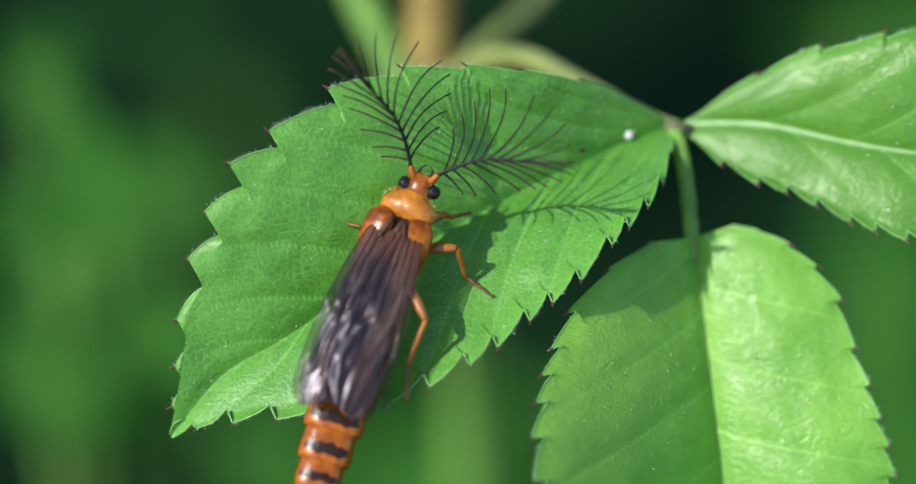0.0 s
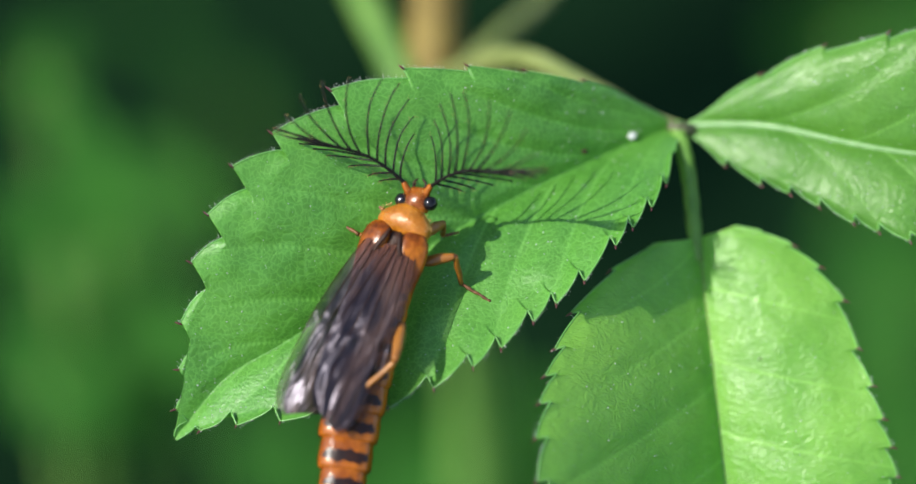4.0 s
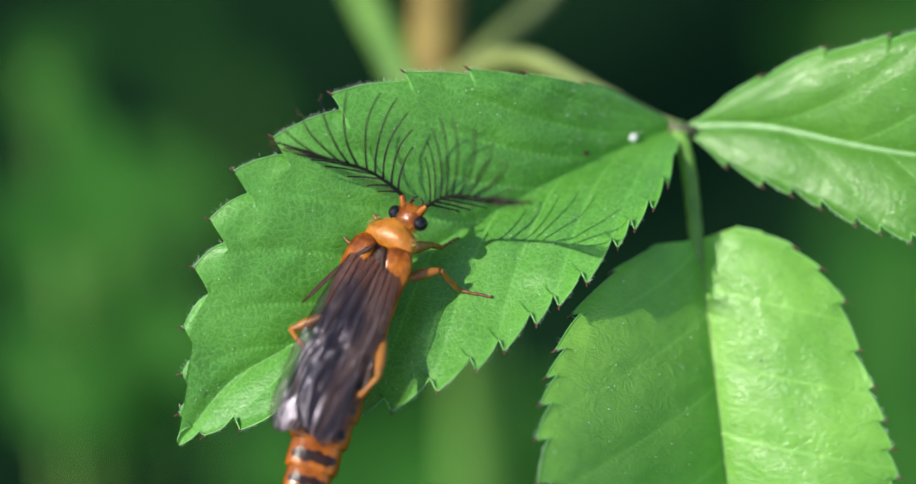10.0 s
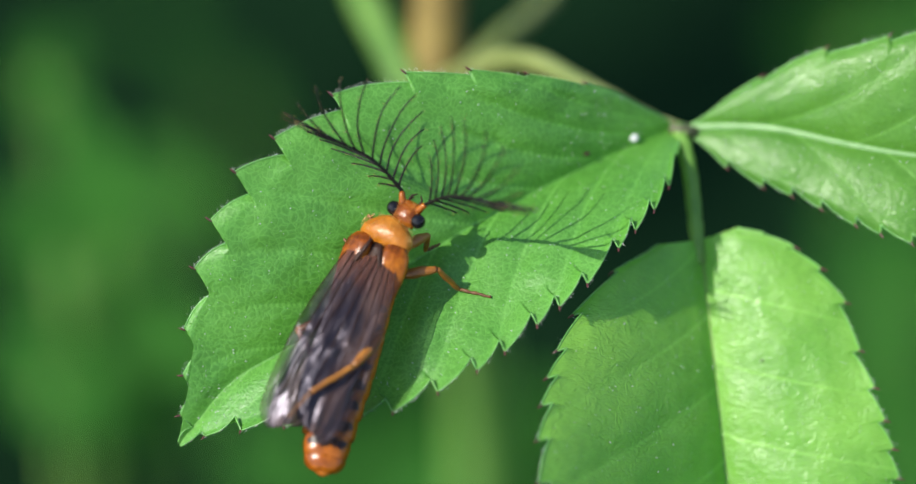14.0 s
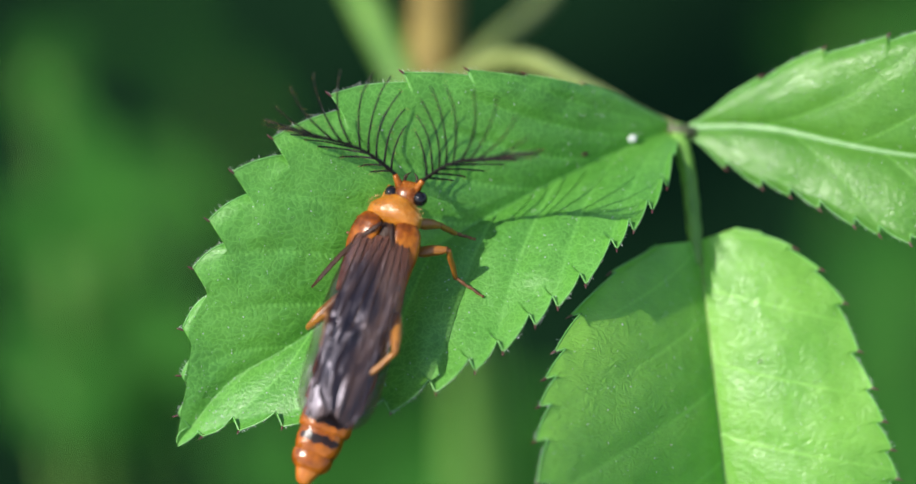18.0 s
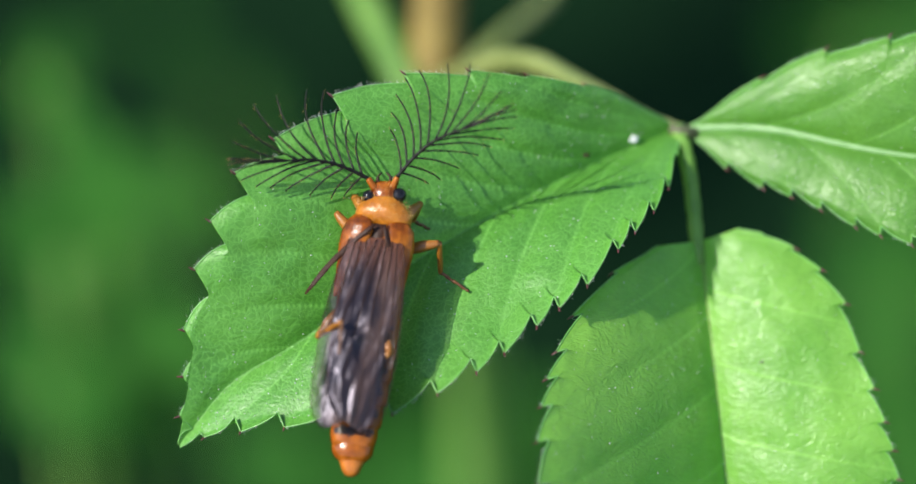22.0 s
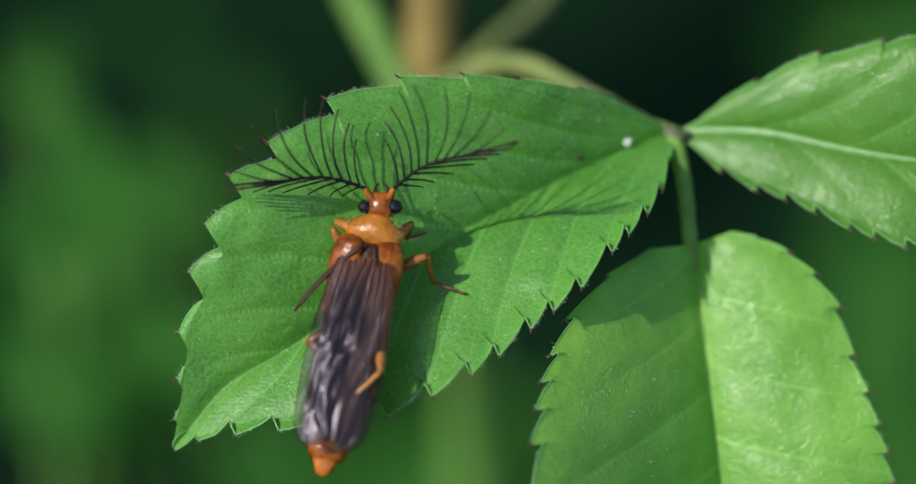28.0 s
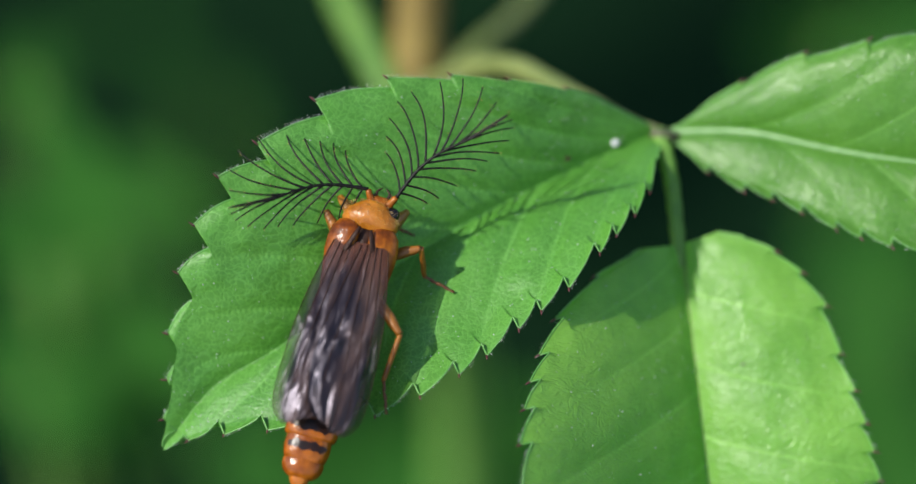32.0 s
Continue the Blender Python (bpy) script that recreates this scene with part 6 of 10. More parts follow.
    walk(ABDOMEN[8], raised([
        (0, at(0.92, -21.35, -0.21, 1.6, 0, 5.5)), (0.5, at(0, -20.94, -0.21, 1.6, 0, 0)), (1, at(-0.69, -20.82, -0.21, 1.6, 0, -4.3)),
        (1.5, at(-1.31, -20.86, -0.21, 1.6, 0, -8.1)), (2, at(-0.77, -20.48, -0.21, 1.6, 0, -4.9)), (2.5, at(0.19, -20.24, -0.21, 1.7, 0, 1.3)),
        (3, at(0.94, -19.62, -0.21, 1.7, 0, 6.3)), (3.5, at(1.67, -20.11, -0.21, 1.7, 0, 10.8)), (5.5, at(3.64, -19.09, -0.21, 1.7, 0, 24.3)),
        (6, at(2, -17.11, -0.21, 2, 0, 15.8)), (6.5, at(2.23, -16.83, -0.21, 2, 0, 17.8)), (7, at(2.74, -16.77, -0.21, 2, 0, 21.8)),
        (7.5, at(1.98, -17.12, -0.21, 2, 0, 15.6)), (8, at(1.25, -17.36, -0.21, 2, 0, 9.7)), (8.5, at(1.34, -17.75, -0.21, 2, 0, 10.2)),
        (9, at(2.22, -20.1, -0.21, 1.6, 0, 14.3)), (9.5, at(1.79, -20.06, -0.21, 1.7, 0, 11.6)), (10, at(1.23, -19.38, -0.21, 1.8, 0, 8.4)),
        (10.5, at(0.61, -17.68, -0.21, 2, 0, 4.7)), (11, at(0.42, -16.76, -0.21, 2.1, 0, 3.4)), (11.5, at(0.63, -18.11, -0.21, 1.9, 0, 4.7)),
        (12, at(1.14, -19.88, -0.21, 1.7, 0, 7.5)), (12.5, at(1.4, -19.76, -0.21, 1.7, 0, 9.2)), (13, at(1.86, -19.73, -0.21, 1.7, 0, 12.3)),
        (13.5, at(1.54, -18.01, -0.21, 1.9, 0, 11.4)), (14, at(1.47, -16.43, -0.21, 2.1, 0, 12.3)), (14.5, at(2.28, -15.87, -0.21, 2.2, 0, 19.7)),
        (16.5, at(-0.63, -17.55, -0.21, 2, 0, -4.9)), (17, at(-0.55, -17.17, -0.21, 2.1, 0, -4.4)), (17.5, at(-0.77, -18.02, -0.21, 1.9, 0, -5.8)),
        (18, at(-0.92, -18.73, -0.21, 1.8, 0, -6.6)), (18.5, at(0.27, -17.55, -0.21, 2, 0, 2.1)), (19, at(2.41, -17.22, -0.21, 2, 0, 18.7)),
        (19.5, at(2.24, -17.71, -0.21, 1.9, 0, 16.8)), (20, at(1.86, -17.06, -0.21, 2, 0, 14.7)), (20.5, at(1, -16.98, -0.21, 2.1, 0, 8.1)),
        (21, at(0.08, -17.7, -0.21, 2, 0, 0.6)), (21.5, at(0.34, -17.03, -0.21, 2.1, 0, 2.7)), (22, at(0.6, -17.23, -0.21, 2, 0, 4.8)),
        (22.5, at(-0.42, -17.32, -0.21, 2, 0, -3.3)), (23, at(-1.42, -18.18, -0.21, 1.9, 0, -10.4)), (23.5, at(-0.49, -19.78, -0.21, 1.7, 0, -3.2)),
        (24, at(0.11, -20.19, -0.21, 1.7, 0, 0.7)), (24.5, at(0, -16.96, -0.21, 2.1, 0, 0)), (25, at(0.71, -16.77, -0.21, 2.1, 0, 5.8)),
        (25.5, at(-0.11, -16.95, -0.21, 2.1, 0, -0.9)), (27.5, at(1.45, -18.59, -0.21, 1.8, 0, 10.3)), (28, at(-0.28, -16.27, -0.21, 2.2, 0, -2.4)),
        (28.5, at(-0.03, -16.95, -0.21, 2.1, 0, -0.2)), (29, at(0.22, -17.23, -0.21, 2.1, 0, 1.7)), (29.5, at(0.51, -17.5, -0.21, 2, 0, 4)),
        (30, at(0.96, -18.9, -0.21, 1.8, 0, 6.7)), (30.5, at(0.8, -18.55, -0.21, 1.9, 0, 5.7)), (31, at(0.63, -17.99, -0.21, 1.9, 0, 4.7)),
        (31.5, at(0.39, -18.34, -0.21, 1.9, 0, 2.8)), (32, at(0.15, -18.35, -0.21, 1.9, 0, 1.1)),], 0.9, share=1.00))
    walk(ABDOMEN[9], [(t, at(0, y, 0, 0, 0, 0)) for t, y in (
        (0, 0.9), (9, 0.9), (12, 0.9), (14, 0.2), (16.5, -0.5), (18, -0.5), (18.5, 0.3), (20, 0.3), (21, 0.6), (22, -0.5), (23, -0.1), (24, 0.0),
        (25, -0.1), (27.5, -0.5), (29, -0.6), (30, -0.2), (31, -0.1), (32, -0.2))])
    walk(WING_L, raised([
        (0, at(-0.7, -2, 0.95, -3, 0, -0.8)), (0.5, at(-0.7, -2, 0.95, -3, 0, -1.4)), (1, at(-0.7, -2, 0.95, -3, 0, -2)),
        (1.5, at(-0.7, -2, 0.95, -3, 0, -4.4)), (2, at(-0.7, -2, 0.95, -3, 0, -6.8)), (2.5, at(-0.7, -2, 0.95, -3, 0, -7.4)),
        (3, at(-0.7, -2, 0.95, -3, 0, -8)), (3.5, at(-0.7, -2, 0.95, -3, 0, -7.3)), (5.5, at(-0.7, -2, 0.95, -3, 0, -4.4)),
        (6, at(-0.7, -2, 0.95, -3, 0, -3.2)), (6.5, at(-0.7, -2, 0.95, -3, 0, -3.5)), (7, at(-0.7, -2, 0.95, -3, 0, -3.8)),
        (7.5, at(-0.7, -2, 0.95, -3, 0, -3.5)), (8, at(-0.7, -2, 0.95, -3, 0, -3.2)), (8.5, at(-0.7, -2, 0.95, -3, 0, -2.6)),
        (9, at(-0.7, -2, 0.95, -3, 0, -2)), (9.5, at(-0.7, -2, 0.95, -3, 0, -1.1)), (10, at(-0.7, -2, 0.95, -3, 0, -0.2)),
        (11, at(-0.7, -2, 0.95, -3, 0, -0.2)), (11.5, at(-0.7, -2, 0.95, -3, 0, -0.5)), (12, at(-0.7, -2, 0.95, -3, 0, -0.8)),
        (12.5, at(-0.7, -2, 0.95, -3, 0, -2.3)), (13, at(-0.7, -2, 0.95, -3, 0, -3.8)), (14, at(-0.7, -2, 0.95, -3, 0, -3.8)),
        (14.5, at(-0.7, -2, 0.95, -3, 0, -4.4)), (16.5, at(-0.7, -2, 0.95, -3, 0, -1.4)), (17, at(-0.7, -2, 0.95, -3, 0, -1.4)),
        (17.5, at(-0.7, -2, 0.95, -3, 0, -0.2)), (18, at(-0.7, -2, 0.95, -3, 0, 1)), (18.5, at(-0.7, -2, 0.95, -3, 0, -3.2)),
        (19, at(-0.7, -2, 0.95, -3, 0, -7.4)), (19.5, at(-0.7, -2, 0.95, -3, 0, -5.3)), (20, at(-0.7, -2, 0.95, -3, 0, -3.2)),
        (20.5, at(-0.7, -2, 0.95, -3, 0, -2)), (21, at(-0.7, -2, 0.95, -3, 0, -0.8)), (21.5, at(-0.7, -2, 0.95, -3, 0, 0.1)),
        (22, at(-0.7, -2, 0.95, -3, 0, 1)), (22.5, at(-0.7, -2, 0.95, -3, 0, 1.9)), (23, at(-0.7, -2, 0.95, -3, 0, 2.8)),
        (23.5, at(-0.7, -2, 0.95, -3, 0, 1.3)), (24, at(-0.7, -2, 0.95, -3, 0, -0.2)), (24.5, at(-0.7, -2, 0.95, -3, 0, -1.1)),
        (25, at(-0.7, -2, 0.95, -3, 0, -2)), (25.5, at(-0.7, -2, 0.95, -3, 0, -1.4)), (27.5, at(-0.7, -2, 0.95, -3, 0, -0.8)),
        (28, at(-0.7, -2, 0.95, -3, 0, 0.4)), (28.5, at(-0.7, -2, 0.95, -3, 0, 0.1)), (29, at(-0.7, -2, 0.95, -3, 0, -0.2)),
        (29.5, at(-0.7, -2, 0.95, -3, 0, -0.5)), (30, at(-0.7, -2, 0.95, -3, 0, -0.8)), (32, at(-0.7, -2, 0.95, -3, 0, -0.8)),], 0.9))
    walk(WING_R, raised([
        (0, at(0.7, -2, 1.1, -3, 0, 3)), (0.5, at(0.7, -2, 1.1, -3, 0, 2)), (1, at(0.7, -2, 1.1, -3, 0, 1)), (1.5, at(0.7, -2, 1.1, -3, 0, 0.5)),
        (2, at(0.7, -2, 1.1, -3, 0, 0)), (2.5, at(0.7, -2, 1.1, -3, 0, -0.5)), (3, at(0.7, -2, 1.1, -3, 0, -1)), (3.5, at(0.7, -2, 1.1, -3, 0, -1.2)),
        (5.5, at(0.7, -2, 1.1, -3, 0, 4)), (6, at(0.7, -2, 1.1, -3, 0, 6)), (6.5, at(0.7, -2, 1.1, -3, 0, 5.5)), (7, at(0.7, -2, 1.1, -3, 0, 5)),
        (7.5, at(0.7, -2, 1.1, -3, 0, 4.5)), (8, at(0.7, -2, 1.1, -3, 0, 4)), (8.5, at(0.7, -2, 1.1, -3, 0, 2.5)), (9, at(0.7, -2, 1.1, -3, 0, 1)),
        (9.5, at(0.7, -2, 1.1, -3, 0, 1.6)), (10, at(0.7, -2, 1.1, -3, 0, 2.2)), (10.5, at(0.7, -2, 1.1, -3, 0, 1.8)), (11, at(0.7, -2, 1.1, -3, 0, 1.4)),
        (11.5, at(0.7, -2, 1.1, -3, 0, 1.5)), (12, at(0.7, -2, 1.1, -3, 0, 1.5)), (12.5, at(0.7, -2, 1.1, -3, 0, 1.6)), (13, at(0.7, -2, 1.1, -3, 0, 1.7)),
        (13.5, at(0.7, -2, 1.1, -3, 0, 1.8)), (14, at(0.7, -2, 1.1, -3, 0, 1.9)), (14.5, at(0.7, -2, 1.1, -3, 0, 1)), (16.5, at(0.7, -2, 1.1, -3, 0, 4)),
        (17, at(0.7, -2, 1.1, -3, 0, 4)), (17.5, at(0.7, -2, 1.1, -3, 0, 2.5)), (18, at(0.7, -2, 1.1, -3, 0, 1)), (18.5, at(0.7, -2, 1.1, -3, 0, -1.5)),
        (19, at(0.7, -2, 1.1, -3, 0, -4)), (19.5, at(0.7, -2, 1.1, -3, 0, -3)), (20, at(0.7, -2, 1.1, -3, 0, -2)), (20.5, at(0.7, -2, 1.1, -3, 0, 0.5)),
        (21, at(0.7, -2, 1.1, -3, 0, 3)), (21.5, at(0.7, -2, 1.1, -3, 0, 1.5)), (22, at(0.7, -2, 1.1, -3, 0, 0)), (22.5, at(0.7, -2, 1.1, -3, 0, 0.5)),
        (23, at(0.7, -2, 1.1, -3, 0, 1)), (23.5, at(0.7, -2, 1.1, -3, 0, -0.5)), (24, at(0.7, -2, 1.1, -3, 0, -2)), (24.5, at(0.7, -2, 1.1, -3, 0, -1)),
        (25, at(0.7, -2, 1.1, -3, 0, 0)), (25.5, at(0.7, -2, 1.1, -3, 0, 2)), (27.5, at(0.7, -2, 1.1, -3, 0, -2)), (28, at(0.7, -2, 1.1, -3, 0, 0)),
        (28.5, at(0.7, -2, 1.1, -3, 0, 0.5)), (29, at(0.7, -2, 1.1, -3, 0, 1)), (29.5, at(0.7, -2, 1.1, -3, 0, 2)), (30, at(0.7, -2, 1.1, -3, 0, 3)),
        (30.5, at(0.7, -2, 1.1, -3, 0, 3.5)), (31, at(0.7, -2, 1.1, -3, 0, 4)), (32, at(0.7, -2, 1.1, -3, 0, 4)),], 0.9))
    walk(ELYTRON_L, [
        (0, at(-0.6, -1.25, 0.95, -4, -16, -4.2)), (0.5, at(-0.6, -1.25, 0.95, -4, -16, -6.6)), (1, at(-0.6, -1.25, 0.95, -4, -16, -9)),
        (1.5, at(-0.6, -1.25, 0.95, -4, -16, -7)), (2, at(-0.6, -1.25, 0.95, -4, -16, -5)), (3, at(-0.6, -1.25, 0.95, -4, -16, -5)),
        (3.5, at(-0.6, -1.25, 0.95, -4, -16, -4.8)), (5.5, at(-0.6, -1.25, 0.95, -4, -16, -4.2)), (8, at(-0.6, -1.25, 0.95, -4, -16, -4.2)),
        (8.5, at(-0.6, -1.25, 0.95, -4, -16, -6.6)), (9, at(-0.6, -1.25, 0.95, -4, -16, -9)), (12, at(-0.6, -1.25, 0.95, -4, -16, -9)),
        (12.5, at(-0.6, -1.25, 0.95, -4, -16, -7)), (13, at(-0.6, -1.25, 0.95, -4, -16, -5)), (13.5, at(-0.6, -1.25, 0.95, -4, -16, -4.6)),
        (14, at(-0.6, -1.25, 0.95, -4, -16, -4.2)), (14.5, at(-0.6, -1.25, 0.95, -4, -16, -5)), (16.5, at(-0.6, -1.25, 0.95, -4, -16, -9)),
        (18, at(-0.6, -1.25, 0.95, -4, -16, -9)), (18.5, at(-0.6, -1.25, 0.95, -4, -16, -8.2)), (19, at(-0.6, -1.25, 0.95, -4, -16, -7.5)),
        (19.5, at(-0.6, -1.25, 0.95, -4, -16, -5.9)), (20, at(-0.6, -1.25, 0.95, -4, -16, -4.2)), (21, at(-0.6, -1.25, 0.95, -4, -16, -4.2)),
        (21.5, at(-0.6, -1.25, 0.95, -4, -16, -6.9)), (22, at(-0.6, -1.25, 0.95, -4, -16, -9.5)), (24, at(-0.6, -1.25, 0.95, -4, -16, -9.5)),
        (24.5, at(-0.6, -1.25, 0.95, -4, -16, -6.9)), (25, at(-0.6, -1.25, 0.95, -4, -16, -4.2)), (25.5, at(-0.6, -1.25, 0.95, -4, -16, -7.5)),
        (27.5, at(-0.6, -1.25, 0.95, -4, -16, -9.5)), (28, at(-0.6, -1.25, 0.95, -4, -16, -9.5)), (28.5, at(-0.6, -1.25, 0.95, -4, -16, -6.9)),
        (29, at(-0.6, -1.25, 0.95, -4, -16, -4.2)), (32, at(-0.6, -1.25, 0.95, -4, -16, -4.2)),])
    walk(BLADE_L, [
        (0, at(0, 0, 0, -1, 0, -0.9)), (0.5, at(0, 0, 0, -1, 0, -10)), (1, at(0, 0, 0, -1, 0, -19)), (1.5, at(0, 0, 0, -1, 0, -11.4)),
        (2, at(0, 0, 0, -1, 0, -3.8)), (3, at(0, 0, 0, -1, 0, -3.8)), (3.5, at(0, 0, 0, -1, 0, -3.2)), (5.5, at(0, 0, 0, -1, 0, -0.9)),
        (8, at(0, 0, 0, -1, 0, -0.9)), (8.5, at(0, 0, 0, -1, 0, -10)), (9, at(0, 0, 0, -1, 0, -19)), (12, at(0, 0, 0, -1, 0, -19)),
        (12.5, at(0, 0, 0, -1, 0, -11.4)), (13, at(0, 0, 0, -1, 0, -3.8)), (13.5, at(0, 0, 0, -1, 0, -2.4)), (14, at(0, 0, 0, -1, 0, -0.9)),
        (14.5, at(0, 0, 0, -1, 0, -3.8)), (16.5, at(0, 0, 0, -1, 0, -19)), (18, at(0, 0, 0, -1, 0, -19)), (18.5, at(0, 0, 0, -1, 0, -16.1)),
        (19, at(0, 0, 0, -1, 0, -13.3)), (19.5, at(0, 0, 0, -1, 0, -7.1)), (20, at(0, 0, 0, -1, 0, -0.9)), (21, at(0, 0, 0, -1, 0, -0.9)),
        (21.5, at(0, 0, 0, -1, 0, -10.9)), (22, at(0, 0, 0, -1, 0, -20.9)), (24, at(0, 0, 0, -1, 0, -20.9)), (24.5, at(0, 0, 0, -1, 0, -10.9)),
        (25, at(0, 0, 0, -1, 0, -0.9)), (25.5, at(0, 0, 0, -1, 0, -13.3)), (27.5, at(0, 0, 0, -1, 0, -20.9)), (28, at(0, 0, 0, -1, 0, -20.9)),
        (28.5, at(0, 0, 0, -1, 0, -10.9)), (29, at(0, 0, 0, -1, 0, -0.9)), (32, at(0, 0, 0, -1, 0, -0.9)),])
    walk(ELYTRON_R, [
        (0, at(0.6, -1.25, 0.95, -2, 24, 9)), (32, at(0.6, -1.25, 0.95, -2, 24, 9)),])
    walk(LEGS_OF["front", "right"][0], [
        (0, at(1.2, -0.6, -0.6, 16.5, -14.4, 0)), (0.5, at(1.2, -0.6, -0.6, 9.9, -18.7, 0)), (1, at(1.2, -0.6, -0.6, 24.9, -25.4, 0)),
        (1.5, at(1.2, -0.6, -0.6, 3.4, -21.9, 0)), (2, at(1.2, -0.6, -0.6, 22.5, -13.1, 0)), (2.5, at(1.2, -0.6, -0.6, 26.6, -14.1, 0)),
        (3, at(1.2, -0.6, -0.6, 23.9, -14.4, 0)), (3.5, at(1.2, -0.6, -0.6, 28.8, -13.6, 0)), (5.5, at(1.2, -0.6, -0.6, 16.8, -6.6, 0)),
        (6, at(1.2, -0.6, -0.6, 14.1, -7.4, 0)), (6.5, at(1.2, -0.6, -0.6, 17.6, -9.8, 0)), (7, at(1.2, -0.6, -0.6, 19.9, -7.5, 0)),
        (7.5, at(1.2, -0.6, -0.6, 17.7, -7.7, 0)), (8, at(1.2, -0.6, -0.6, 16.4, -7.2, 0)), (8.5, at(1.2, -0.6, -0.6, 17.9, -8, 0)),
        (9, at(1.2, -0.6, -0.6, 15.3, -8.1, 0)), (9.5, at(1.2, -0.6, -0.6, 14.3, -6.9, 0)), (10, at(1.2, -0.6, -0.6, 19, -8.1, 0)),
        (10.5, at(1.2, -0.6, -0.6, 19.9, -7.2, 0)), (11, at(1.2, -0.6, -0.6, 19.1, -7.4, 0)), (11.5, at(1.2, -0.6, -0.6, 19.4, -8.7, 0)),
        (12, at(1.2, -0.6, -0.6, 18.8, -7.6, 0)), (12.5, at(1.2, -0.6, -0.6, 21.7, -16.2, 0)), (13, at(1.2, -0.6, -0.6, 23.5, -21.6, 0)),
        (13.5, at(1.2, -0.6, -0.6, 14.7, -11, 0)), (14, at(1.2, -0.6, -0.6, 31, -14.4, 0)), (14.5, at(1.2, -0.6, -0.6, 14.2, -9.1, 0)),
        (16.5, at(1.2, -0.6, -0.6, 15.2, -25.9, 0)), (17, at(1.2, -0.6, -0.6, 18, -26.2, 0)), (17.5, at(1.2, -0.6, -0.6, 11.2, -31.2, 0)),
        (18, at(1.2, -0.6, -0.6, 6.6, -33.4, 0)), (18.5, at(1.2, -0.6, -0.6, 11.2, -36, 0)), (19, at(1.2, -0.6, -0.6, 16.6, -22.9, 0)),
        (19.5, at(1.2, -0.6, -0.6, 11.7, -13.8, 0)), (20, at(1.2, -0.6, -0.6, 14.6, -18.3, 0)), (20.5, at(1.2, -0.6, -0.6, 17, -23.9, 0)),
        (21, at(1.2, -0.6, -0.6, 12.2, -34.7, 0)), (21.5, at(1.2, -0.6, -0.6, 10.9, -21.7, 0)), (22, at(1.2, -0.6, -0.6, 35.6, -22.7, 0)),
        (22.5, at(1.2, -0.6, -0.6, 36.9, -21.7, 0)), (23, at(1.2, -0.6, -0.6, 34.6, -22.6, 0)), (23.5, at(1.2, -0.6, -0.6, 37.4, -20.9, 0)),
        (24, at(1.2, -0.6, -0.6, 35, -22.4, 0)), (24.5, at(1.2, -0.6, -0.6, 30.5, -24.8, 0)), (25, at(1.2, -0.6, -0.6, 33.4, -20.9, 0)),
        (25.5, at(1.2, -0.6, -0.6, 35.4, -21.5, 0)), (27.5, at(1.2, -0.6, -0.6, 33.2, -22.1, 0)), (28, at(1.2, -0.6, -0.6, 35.9, -21.4, 0)),
        (28.5, at(1.2, -0.6, -0.6, 36.4, -20.9, 0)), (29, at(1.2, -0.6, -0.6, 36.1, -21.4, 0)), (29.5, at(1.2, -0.6, -0.6, 39.5, -19.6, 0)),
        (30, at(1.2, -0.6, -0.6, 37.2, -21.7, 0)), (30.5, at(1.2, -0.6, -0.6, 36.1, -22.9, 0)), (31, at(1.2, -0.6, -0.6, 35.9, -23.6, 0)),
        (31.5, at(1.2, -0.6, -0.6, 35, -24.3, 0)), (32, at(1.2, -0.6, -0.6, 36.9, -23.5, 0)),])
